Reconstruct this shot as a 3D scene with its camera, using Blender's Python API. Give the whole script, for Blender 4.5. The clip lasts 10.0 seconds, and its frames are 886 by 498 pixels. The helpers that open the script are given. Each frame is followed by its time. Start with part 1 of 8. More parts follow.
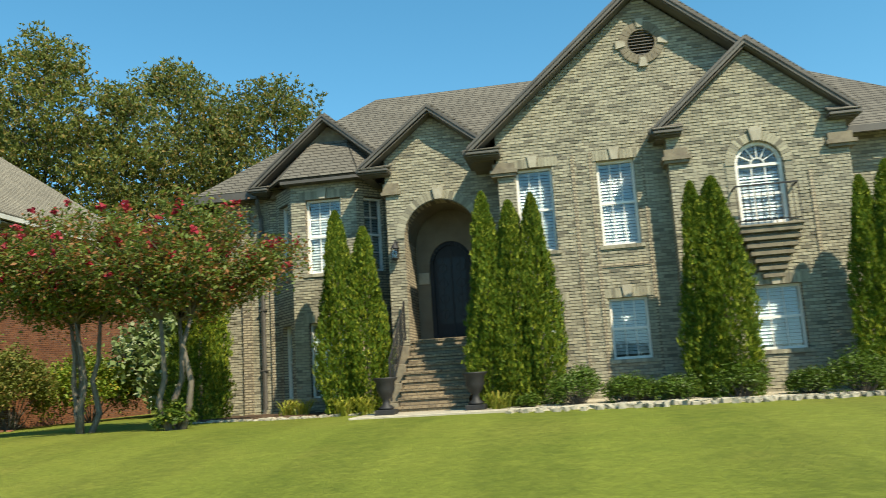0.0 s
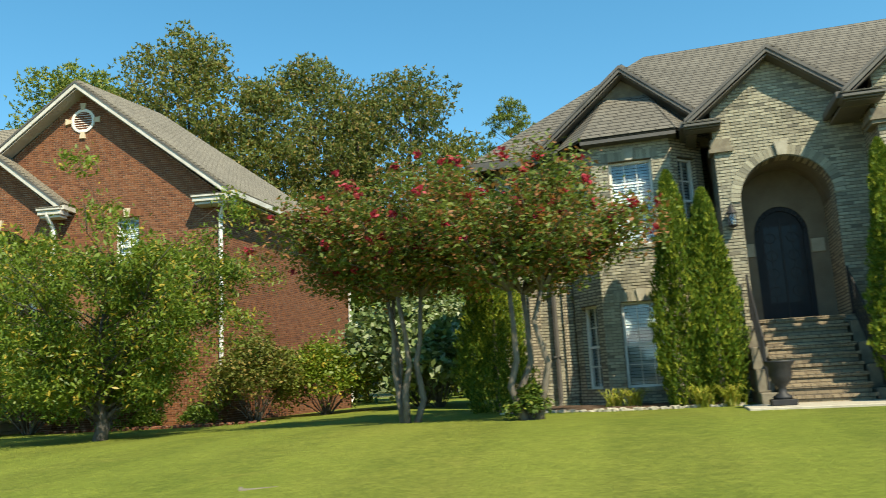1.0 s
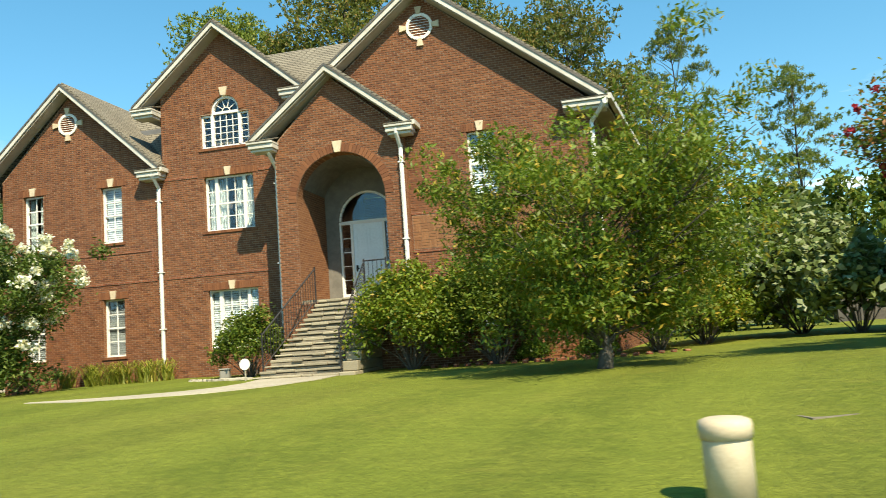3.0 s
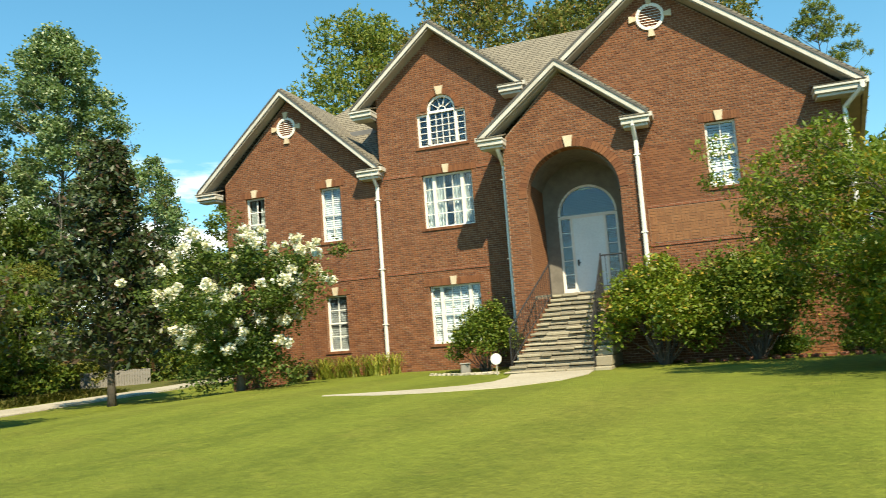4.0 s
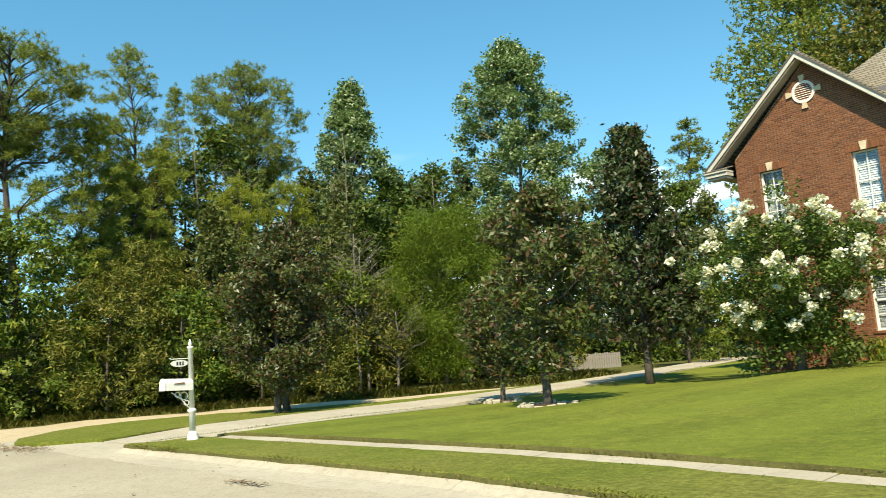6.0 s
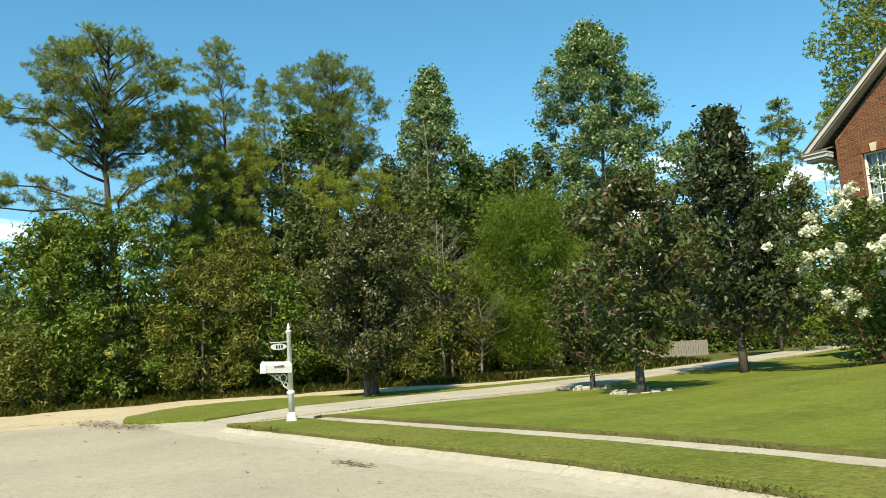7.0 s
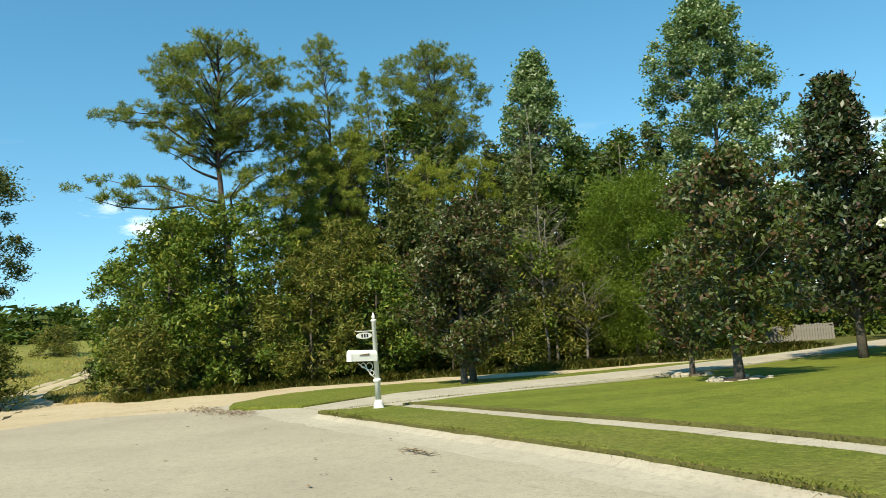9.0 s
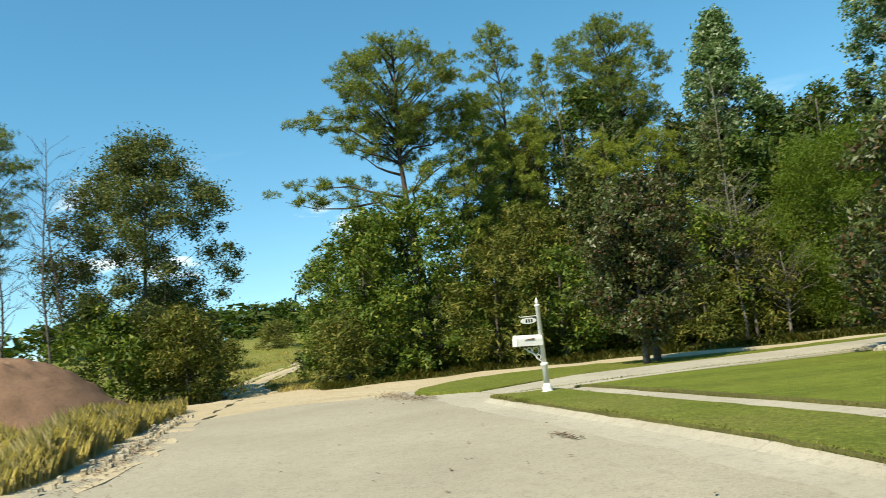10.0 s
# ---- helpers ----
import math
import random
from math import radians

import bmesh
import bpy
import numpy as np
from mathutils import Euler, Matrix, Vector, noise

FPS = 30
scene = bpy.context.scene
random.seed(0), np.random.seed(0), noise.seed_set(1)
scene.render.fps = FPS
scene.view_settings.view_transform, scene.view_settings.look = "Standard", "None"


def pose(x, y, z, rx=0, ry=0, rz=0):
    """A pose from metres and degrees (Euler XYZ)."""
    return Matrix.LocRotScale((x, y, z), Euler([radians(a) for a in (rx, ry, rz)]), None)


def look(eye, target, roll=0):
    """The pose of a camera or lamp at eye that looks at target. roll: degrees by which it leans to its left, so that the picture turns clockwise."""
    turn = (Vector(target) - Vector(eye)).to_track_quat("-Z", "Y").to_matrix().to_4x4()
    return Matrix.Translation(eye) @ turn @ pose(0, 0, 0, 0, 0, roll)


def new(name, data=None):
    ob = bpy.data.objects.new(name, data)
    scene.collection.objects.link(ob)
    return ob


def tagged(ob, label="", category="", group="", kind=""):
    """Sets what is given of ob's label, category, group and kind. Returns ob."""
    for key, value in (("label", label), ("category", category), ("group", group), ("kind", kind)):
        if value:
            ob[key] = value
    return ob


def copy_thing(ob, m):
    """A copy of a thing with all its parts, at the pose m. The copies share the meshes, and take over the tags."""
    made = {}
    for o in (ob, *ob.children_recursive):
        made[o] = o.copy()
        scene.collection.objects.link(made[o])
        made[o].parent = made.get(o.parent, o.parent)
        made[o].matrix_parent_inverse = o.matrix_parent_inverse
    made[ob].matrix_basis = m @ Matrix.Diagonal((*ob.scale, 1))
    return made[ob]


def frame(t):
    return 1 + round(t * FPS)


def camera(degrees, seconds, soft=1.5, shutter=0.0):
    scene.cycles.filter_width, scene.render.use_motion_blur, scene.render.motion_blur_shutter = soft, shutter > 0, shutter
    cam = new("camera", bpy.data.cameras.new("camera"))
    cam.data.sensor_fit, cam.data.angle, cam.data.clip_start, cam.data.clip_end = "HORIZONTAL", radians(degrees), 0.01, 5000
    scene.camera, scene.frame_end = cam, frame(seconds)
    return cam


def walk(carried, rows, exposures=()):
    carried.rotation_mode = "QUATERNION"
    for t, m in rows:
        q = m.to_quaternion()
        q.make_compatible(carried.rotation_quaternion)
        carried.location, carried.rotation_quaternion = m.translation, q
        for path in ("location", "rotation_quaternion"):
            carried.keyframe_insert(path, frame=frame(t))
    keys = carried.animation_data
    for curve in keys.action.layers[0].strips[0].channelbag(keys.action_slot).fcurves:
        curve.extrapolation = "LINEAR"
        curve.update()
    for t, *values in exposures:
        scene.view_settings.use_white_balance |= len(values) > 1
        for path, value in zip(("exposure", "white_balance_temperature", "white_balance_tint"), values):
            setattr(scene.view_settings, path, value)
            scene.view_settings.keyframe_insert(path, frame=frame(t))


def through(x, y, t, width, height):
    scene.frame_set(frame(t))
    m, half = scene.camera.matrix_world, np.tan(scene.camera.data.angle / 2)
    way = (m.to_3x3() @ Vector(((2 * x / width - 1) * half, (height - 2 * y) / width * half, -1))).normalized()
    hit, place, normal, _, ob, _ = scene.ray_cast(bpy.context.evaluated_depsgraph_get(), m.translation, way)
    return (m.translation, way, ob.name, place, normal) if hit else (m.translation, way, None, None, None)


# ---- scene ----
cam = camera(58.6, 10.0, 0.82, 0.18)

PATH = [
    (0, (0.525, 1.434, 1.177), (0.509, 3.408, 1.495), -3.6),
    (0.5, (-2.333, 2.553, 1.198), (-2.45, 4.524, 1.517), -3.3),
    (1, (-4.878, 3.601, 1.15), (-5.111, 5.559, 1.485), -3.1),
    (1.5, (-7.175, 4.77, 1.069), (-7.506, 6.713, 1.411), -2.5),
    (2, (-9.528, 5.231, 1.147), (-9.877, 7.18, 1.429), -2.5),
    (3.3, (-15.281, 4.599, 1.178), (-15.736, 6.535, 1.392), -4.4),
    (3.5, (-16.128, 4.417, 1.27), (-16.629, 6.341, 1.485), -3.9),
    (4, (-17.674, 3.724, 1.468), (-18.329, 5.602, 1.686), -4.2),
    (4.5, (-19.048, 3.091, 1.568), (-19.911, 4.881, 1.789), -4.3),
    (5, (-20.285, 2.451, 1.418), (-21.363, 4.118, 1.662), -4.4),
    (5.5, (-21.032, 1.892, 1.438), (-22.326, 3.395, 1.691), -4.4),
    (6, (-21.399, 1.632, 1.441), (-22.85, 2.983, 1.706), -4.2),
    (7.5, (-21.607, 1.327, 1.454), (-23.215, 2.494, 1.682), -3.6),
    (8, (-21.487, 1.51, 1.442), (-23.131, 2.628, 1.664), -3.8),
    (8.5, (-21.41, 1.749, 1.426), (-23.095, 2.802, 1.652), -4.2),
    (9, (-21.251, 2.034, 1.437), (-22.993, 2.99, 1.666), -4.2),
    (9.5, (-21.073, 2.354, 1.404), (-22.9, 3.131, 1.64), -4.7),
    (10, (-20.711, 2.693, 1.449), (-22.636, 3.185, 1.677), -6.5),
]
walk(cam, [(t, look(eye, target, roll)) for t, eye, target, roll in PATH], [(0, 0.66, 7600, 4), (1, 0.75, 7600, 4), (2, 0.8, 7700, 4), (3.6, 0.86, 8200, 4), (4.5, 0.77, 8300, 4), (5.5, 0.79, 8200, 4), (7.5, 0.57, 7600, 4), (10, 0.5, 7600, 4)])

# ---- world, sun ----
SUN = Vector((-0.707, 1.0, -1.32)).normalized()   # the way the sunlight travels
world = bpy.data.worlds.new("sky")
scene.world = world
world.use_nodes = True
wn, wl = world.node_tree.nodes, world.node_tree.links
wn.clear()
sky = wn.new("ShaderNodeTexSky")
sky.sky_type, sky.sun_disc = "NISHITA", False
sky.sun_elevation = radians(47)
sky.sun_rotation = math.atan2(-SUN.x, -SUN.y)
sky.altitude, sky.air_density, sky.dust_density, sky.ozone_density = 0, 1.0, 0.0, 1.4
# thin clouds, low over the horizon and faint streaks above
wco = wn.new("ShaderNodeTexCoord")
wmap = wn.new("ShaderNodeMapping")
wmap.inputs["Scale"].default_value = (1.0, 1.0, 4.0)
wl.new(wco.outputs["Generated"], wmap.inputs["Vector"])
cloud = wn.new("ShaderNodeTexNoise")
cloud.inputs["Scale"].default_value, cloud.inputs["Detail"].default_value = 4.2, 7.0
cloud.inputs["Roughness"].default_value = 0.55
wl.new(wmap.outputs["Vector"], cloud.inputs["Vector"])
cramp = wn.new("ShaderNodeMapRange")
cramp.inputs["From Min"].default_value, cramp.inputs["From Max"].default_value = 0.57, 0.66
cramp.inputs["To Max"].default_value = 0.85
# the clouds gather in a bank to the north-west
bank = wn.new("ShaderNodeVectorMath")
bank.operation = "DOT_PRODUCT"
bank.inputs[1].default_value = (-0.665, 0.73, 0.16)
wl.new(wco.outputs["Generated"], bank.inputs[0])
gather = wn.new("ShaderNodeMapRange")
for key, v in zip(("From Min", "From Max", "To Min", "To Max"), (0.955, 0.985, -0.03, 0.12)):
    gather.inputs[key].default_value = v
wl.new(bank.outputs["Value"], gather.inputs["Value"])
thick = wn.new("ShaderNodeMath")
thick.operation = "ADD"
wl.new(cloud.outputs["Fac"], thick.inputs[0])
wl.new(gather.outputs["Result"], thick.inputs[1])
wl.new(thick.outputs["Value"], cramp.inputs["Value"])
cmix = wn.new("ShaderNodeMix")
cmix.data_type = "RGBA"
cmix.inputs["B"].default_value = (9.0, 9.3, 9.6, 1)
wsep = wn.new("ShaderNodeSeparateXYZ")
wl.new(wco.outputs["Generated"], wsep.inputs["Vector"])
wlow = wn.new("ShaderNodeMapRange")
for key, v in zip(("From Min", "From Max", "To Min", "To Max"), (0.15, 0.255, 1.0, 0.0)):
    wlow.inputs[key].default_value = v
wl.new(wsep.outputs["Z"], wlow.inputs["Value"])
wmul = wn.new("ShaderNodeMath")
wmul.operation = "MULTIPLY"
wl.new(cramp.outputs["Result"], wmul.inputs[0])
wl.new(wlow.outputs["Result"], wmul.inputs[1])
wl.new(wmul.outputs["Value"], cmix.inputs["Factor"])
deep = wn.new("ShaderNodeHueSaturation")
deep.inputs["Saturation"].default_value = 1.32
deep.inputs["Hue"].default_value = 0.4885
deep.inputs["Value"].default_value = 1.1
lift = wn.new("ShaderNodeVectorMath")          # clear dry air: little pallor at the horizon
lift.operation = "ADD"
lift.inputs[1].default_value = (0, 0, 0.095)
wl.new(wco.outputs["Generated"], lift.inputs[0])
unit = wn.new("ShaderNodeVectorMath")
unit.operation = "NORMALIZE"
wl.new(lift.outputs["Vector"], unit.inputs[0])
wl.new(unit.outputs["Vector"], sky.inputs["Vector"])
wl.new(sky.outputs["Color"], deep.inputs["Color"])
wl.new(deep.outputs["Color"], cmix.inputs["A"])
wbg = wn.new("ShaderNodeBackground")
wbg.inputs["Strength"].default_value = 0.15
wl.new(cmix.outputs["Result"], wbg.inputs["Color"])
wout = wn.new("ShaderNodeOutputWorld")
wl.new(wbg.outputs["Background"], wout.inputs["Surface"])

sun = new("sun", bpy.data.lights.new("sun", "SUN"))
sun.data.energy, sun.data.angle, sun.data.color = 4.8, radians(0.55), (1.0, 0.94, 0.84)
sun.matrix_basis = look((0, 0, 40), Vector((0, 0, 40)) + SUN)

# ---- materials ----


class Mat:
    """A small builder of node materials."""

    def __init__(self, name):
        self.m = bpy.data.materials.new(name)
        self.m.use_nodes = True
        self.n, self.l = self.m.node_tree.nodes, self.m.node_tree.links
        self.b = self.n["Principled BSDF"]
        self.co = self.n.new("ShaderNodeTexCoord")
        self.bump = None

    def noise(self, scale, detail=4.0, rough=0.55, vector=None, stretch=None, distortion=0.0):
        t = self.n.new("ShaderNodeTexNoise")
        t.inputs["Scale"].default_value, t.inputs["Detail"].default_value = scale, detail
        t.inputs["Roughness"].default_value, t.inputs["Distortion"].default_value = rough, distortion
        v = vector or self.co.outputs["Object"]
        if stretch:
            mp = self.n.new("ShaderNodeMapping")
            mp.inputs["Scale"].default_value = stretch
            self.l.new(v, mp.inputs["Vector"])
            v = mp.outputs["Vector"]
        self.l.new(v, t.inputs["Vector"])
        return t.outputs["Fac"]

    def span(self, value, lo, hi, a=0.0, b=1.0):
        r = self.n.new("ShaderNodeMapRange")
        for key, x in zip(("From Min", "From Max", "To Min", "To Max"), (lo, hi, a, b)):
            r.inputs[key].default_value = x
        self.l.new(value, r.inputs["Value"])
        return r.outputs["Result"]

    def mix(self, fac, a, b, blend="MIX"):
        x = self.n.new("ShaderNodeMix")
        x.data_type, x.blend_type = "RGBA", blend
        for key, v in (("Factor", fac), ("A", a), ("B", b)):
            if isinstance(v, bpy.types.NodeSocket):
                self.l.new(v, x.inputs[key])
            elif key == "Factor":
                x.inputs[key].default_value = v
            else:
                x.inputs[key].default_value = (*v, 1)
        return x.outputs["Result"]

    def math(self, op, a, b):
        x = self.n.new("ShaderNodeMath")
        x.operation = op
        for i, v in enumerate((a, b)):
            if isinstance(v, bpy.types.NodeSocket):
                self.l.new(v, x.inputs[i])
            else:
                x.inputs[i].default_value = v
        return x.outputs["Value"]

    def relief(self, height, strength, distance):
        x = self.n.new("ShaderNodeBump")
        x.inputs["Strength"].default_value, x.inputs["Distance"].default_value = strength, distance
        self.l.new(height, x.inputs["Height"])
        if self.bump:
            self.l.new(self.bump, x.inputs["Normal"])
        self.bump = x.outputs["Normal"]
        self.l.new(self.bump, self.b.inputs["Normal"])

    def done(self, colour=None, rough=0.8, metal=0.0, spec=0.4):
        if isinstance(colour, bpy.types.NodeSocket):
            self.l.new(colour, self.b.inputs["Base Color"])
        elif colour:
            self.b.inputs["Base Color"].default_value = (*colour, 1)
        if isinstance(rough, bpy.types.NodeSocket):
            self.l.new(rough, self.b.inputs["Roughness"])
        else:
            self.b.inputs["Roughness"].default_value = rough
        self.b.inputs["Metallic"].default_value = metal
        self.b.inputs["Specular IOR Level"].default_value = spec
        return self.m


def plain(name, a, b=None, rough=0.6, scale=3.0, metal=0.0, bump=0.0, spec=0.4):
    k = Mat(name)
    b = b or tuple(c * 0.8 for c in a)
    big, small = k.noise(scale, 5), k.noise(scale * 14, 3)
    c = k.mix(k.span(big, 0.35, 0.68), a, b)
    c = k.mix(k.span(small, 0.3, 0.75, 0, 0.35), c, tuple(x * 0.7 for x in b))
    if bump:
        k.relief(small, 0.5, bump)
    return k.done(c, rough, metal, spec)


def wall_vector(k):
    """Along the wall and up it, for walls of any of the four sides."""
    sep, nor = k.n.new("ShaderNodeSeparateXYZ"), k.n.new("ShaderNodeSeparateXYZ")
    k.l.new(k.co.outputs["Object"], sep.inputs["Vector"])
    k.l.new(k.co.outputs["Normal"], nor.inputs["Vector"])
    side = k.math("GREATER_THAN", k.math("ABSOLUTE", nor.outputs["X"], 0), 0.8)
    along = k.math("ADD", k.math("MULTIPLY", sep.outputs["Y"], side), k.math("MULTIPLY", sep.outputs["X"], k.math("SUBTRACT", 1.0, side)))
    c = k.n.new("ShaderNodeCombineXYZ")
    k.l.new(along, c.inputs["X"])
    k.l.new(sep.outputs["Z"], c.inputs["Y"])
    return c.outputs["Vector"]


def brick(name, one, two, dark, mortar, dark_share=0.3, stain=0.25, joint=0.008, courses=0.25):
    k = Mat(name)
    v = wall_vector(k)
    t = k.n.new("ShaderNodeTexBrick")
    for key, x in (("Scale", 1.0), ("Mortar Size", joint), ("Mortar Smooth", 0.15), ("Bias", 0.0), ("Brick Width", 0.205), ("Row Height", 0.0677)):
        t.inputs[key].default_value = x
    t.inputs["Color1"].default_value, t.inputs["Color2"].default_value, t.inputs["Mortar"].default_value = (*one, 1), (*two, 1), (*mortar, 1)
    k.l.new(v, t.inputs["Vector"])
    sep = k.n.new("ShaderNodeSeparateXYZ")
    k.l.new(v, sep.inputs["Vector"])
    course = k.math("FLOOR", k.math("DIVIDE", sep.outputs["Y"], 0.0677), 0)
    half = k.math("MULTIPLY", k.math("FLOORED_MODULO", course, 2.0), 0.5)
    bond = k.math("FLOOR", k.math("ADD", k.math("DIVIDE", sep.outputs["X"], 0.205), half), 0)
    spot = k.n.new("ShaderNodeCombineXYZ")
    k.l.new(bond, spot.inputs["X"])
    k.l.new(course, spot.inputs["Y"])
    each = k.n.new("ShaderNodeTexWhiteNoise")
    each.noise_dimensions = "2D"
    k.l.new(spot.outputs["Vector"], each.inputs["Vector"])
    cell = each.outputs["Value"]
    line = k.n.new("ShaderNodeTexWhiteNoise")
    line.noise_dimensions = "1D"
    k.l.new(course, line.inputs["W"])
    c = k.mix(k.span(cell, 1.0 - dark_share, 1.0, 0, 0.95), t.outputs["Color"], dark)
    c = k.mix(k.span(line.outputs["Value"], 0.4, 1.0, 0, courses), c, dark)
    c = k.mix(t.outputs["Fac"], c, mortar)
    c = k.mix(k.span(k.noise(0.45, 6), 0.42, 0.72, 0, stain), c, tuple(x * 0.6 for x in one))
    grain = k.noise(60, 3)
    c = k.mix(k.span(grain, 0.35, 0.7, 0, 0.22), c, tuple(x * 1.5 for x in one))
    inv = k.math("SUBTRACT", 1.0, t.outputs["Fac"])
    k.relief(k.math("ADD", inv, k.math("MULTIPLY", cell, 0.9)), 0.9, 0.014)
    k.relief(grain, 0.3, 0.003)
    return k.done(c, 0.88, 0, 0.25)


def shingle(name, a, b, dark):
    k = Mat(name)
    mp = k.n.new("ShaderNodeSeparateXYZ")
    k.l.new(k.co.outputs["Object"], mp.inputs["Vector"])
    c = k.n.new("ShaderNodeCombineXYZ")
    k.l.new(k.math("ADD", mp.outputs["X"], mp.outputs["Y"]), c.inputs["X"])
    k.l.new(mp.outputs["Z"], c.inputs["Y"])
    t = k.n.new("ShaderNodeTexBrick")
    for key, x in (("Scale", 1.0), ("Mortar Size", 0.011), ("Mortar Smooth", 0.3), ("Bias", 0.0), ("Brick Width", 0.3), ("Row Height", 0.1)):
        t.inputs[key].default_value = x
    t.inputs["Color1"].default_value, t.inputs["Color2"].default_value, t.inputs["Mortar"].default_value = (*a, 1), (*b, 1), (*dark, 1)
    k.l.new(c.outputs["Vector"], t.inputs["Vector"])
    col = k.mix(k.span(k.noise(0.5, 6), 0.4, 0.7, 0, 0.4), t.outputs["Color"], dark)
    col = k.mix(k.span(k.noise(120, 2), 0.35, 0.7, 0, 0.35), col, tuple(x * 1.5 for x in a))
    col = k.mix(k.math("MULTIPLY", t.outputs["Fac"], 0.75), col, tuple(x * 0.45 for x in dark))
    k.relief(k.math("SUBTRACT", 1.0, t.outputs["Fac"]), 1.0, 0.02)
    return k.done(col, 0.92, 0, 0.2)


def leaf(name, a, b, c=None, rough=0.5, through=0.3, c_share=0.15, spec=0.22, vary=1.0):
    """Leaves: two greens and a rarer third, each leaf its own, with light coming through."""
    k = Mat(name)
    geo = k.n.new("ShaderNodeNewGeometry")
    rnd = geo.outputs["Random Per Island"]
    col = k.mix(rnd, a, b)
    big = k.noise(0.9, 3)
    col = k.mix(k.span(big, 0.4, 0.65, 0, 0.45 * vary), col, tuple(x * 0.62 for x in a))
    own = k.n.new("ShaderNodeObjectInfo").outputs["Random"]
    col = k.mix(k.math("MULTIPLY", own, 0.5 * vary), col, (a[0] * 1.55, a[1] * 1.25, a[2] * 0.9))
    col = k.mix(k.span(k.math("FRACT", k.math("MULTIPLY", own, 7.7), 0), 0, 1, 0, 0.4 * vary), col, tuple(x * 0.6 for x in a))
    if c:
        pick = k.math("FRACT", k.math("MULTIPLY", rnd, 17.31), 0)
        col = k.mix(k.math("LESS_THAN", pick, c_share), col, c)
    k.done(col, rough, 0, spec)
    tr = k.n.new("ShaderNodeBsdfTranslucent")
    k.l.new(k.mix(1.0, col, (1.0, 1.0, 0.55), "MULTIPLY"), tr.inputs["Color"])
    mx = k.n.new("ShaderNodeMixShader")
    mx.inputs["Fac"].default_value = through
    k.l.new(k.b.outputs["BSDF"], mx.inputs[1])
    k.l.new(tr.outputs["BSDF"], mx.inputs[2])
    k.l.new(mx.outputs["Shader"], k.n["Material Output"].inputs["Surface"])
    return k.m


def grass(name, a, b, dry, stripes=0.0, angle=0.0, dry_share=0.5, tuft=0.18):
    k = Mat(name)
    fine, mid, big = k.noise(38, 4, 0.7), k.noise(2.6, 6, 0.7), k.noise(0.22, 4)
    col = k.mix(k.span(mid, 0.38, 0.62), a, b)
    col = k.mix(k.span(k.noise(0.75, 5, 0.65), 0.42, 0.66, 0, 0.45), col, tuple(x * 0.72 for x in a))
    col = k.mix(k.span(big, 0.45, 0.72, 0, dry_share), col, dry)
    col = k.mix(k.span(k.noise(1.1, 6, 0.65), 0.58, 0.75, 0, dry_share), col, dry)
    col = k.mix(k.span(k.noise(8, 3, 0.6), 0.42, 0.62, 0, 0.45), col, tuple(x * 0.6 for x in a))
    if stripes:
        w = k.n.new("ShaderNodeTexWave")
        w.wave_profile = "SIN"
        w.inputs["Scale"].default_value, w.inputs["Distortion"].default_value = 0.12, 3.5
        w.inputs["Detail"].default_value, w.inputs["Detail Scale"].default_value = 3.0, 0.6
        mp = k.n.new("ShaderNodeMapping")
        mp.inputs["Rotation"].default_value = (0, 0, angle)
        k.l.new(k.co.outputs["Object"], mp.inputs["Vector"])
        k.l.new(mp.outputs["Vector"], w.inputs["Vector"])
        col = k.mix(k.span(w.outputs["Fac"], 0.35, 0.65, 0, stripes), col, tuple(x * 1.45 for x in b))
    clump = k.noise(15, 3, 0.65)
    col = k.mix(k.span(clump, 0.5, 0.64, 0, tuft), col, tuple(x * 0.5 for x in a))
    col = k.mix(k.span(clump, 0.46, 0.34, 0, tuft), col, tuple(x * 1.3 for x in b))
    col = k.mix(k.span(fine, 0.3, 0.72, 0, 0.6), col, tuple(x * 0.5 for x in a))
    k.relief(fine, 0.9, 0.035)
    k.relief(clump, 0.5, 0.04)
    k.relief(mid, 0.35, 0.05)
    return k.done(col, 0.9, 0, 0.15)


def piece(name, a, b, rough=0.88, joined=False, dark=None):
    """Single bricks and stones: each its own tone, whether an object or an island of one mesh."""
    k = Mat(name)
    own = k.n.new("ShaderNodeNewGeometry").outputs["Random Per Island"] if joined else k.n.new("ShaderNodeObjectInfo").outputs["Random"]
    col = k.mix(own, a, b)
    if dark:
        pick = k.math("FRACT", k.math("MULTIPLY", own, 31.7), 0)
        col = k.mix(k.span(pick, 0.72, 1.0, 0, 0.9), col, dark)
        col = k.mix(k.span(k.noise(0.4, 6), 0.42, 0.7, 0, 0.3), col, tuple(x * 0.65 for x in a))
    g = k.noise(30, 3)
    col = k.mix(k.span(g, 0.35, 0.7, 0, 0.35), col, tuple(x * 0.6 for x in b))
    k.relief(g, 0.4, 0.004)
    return k.done(col, rough, 0, 0.25)


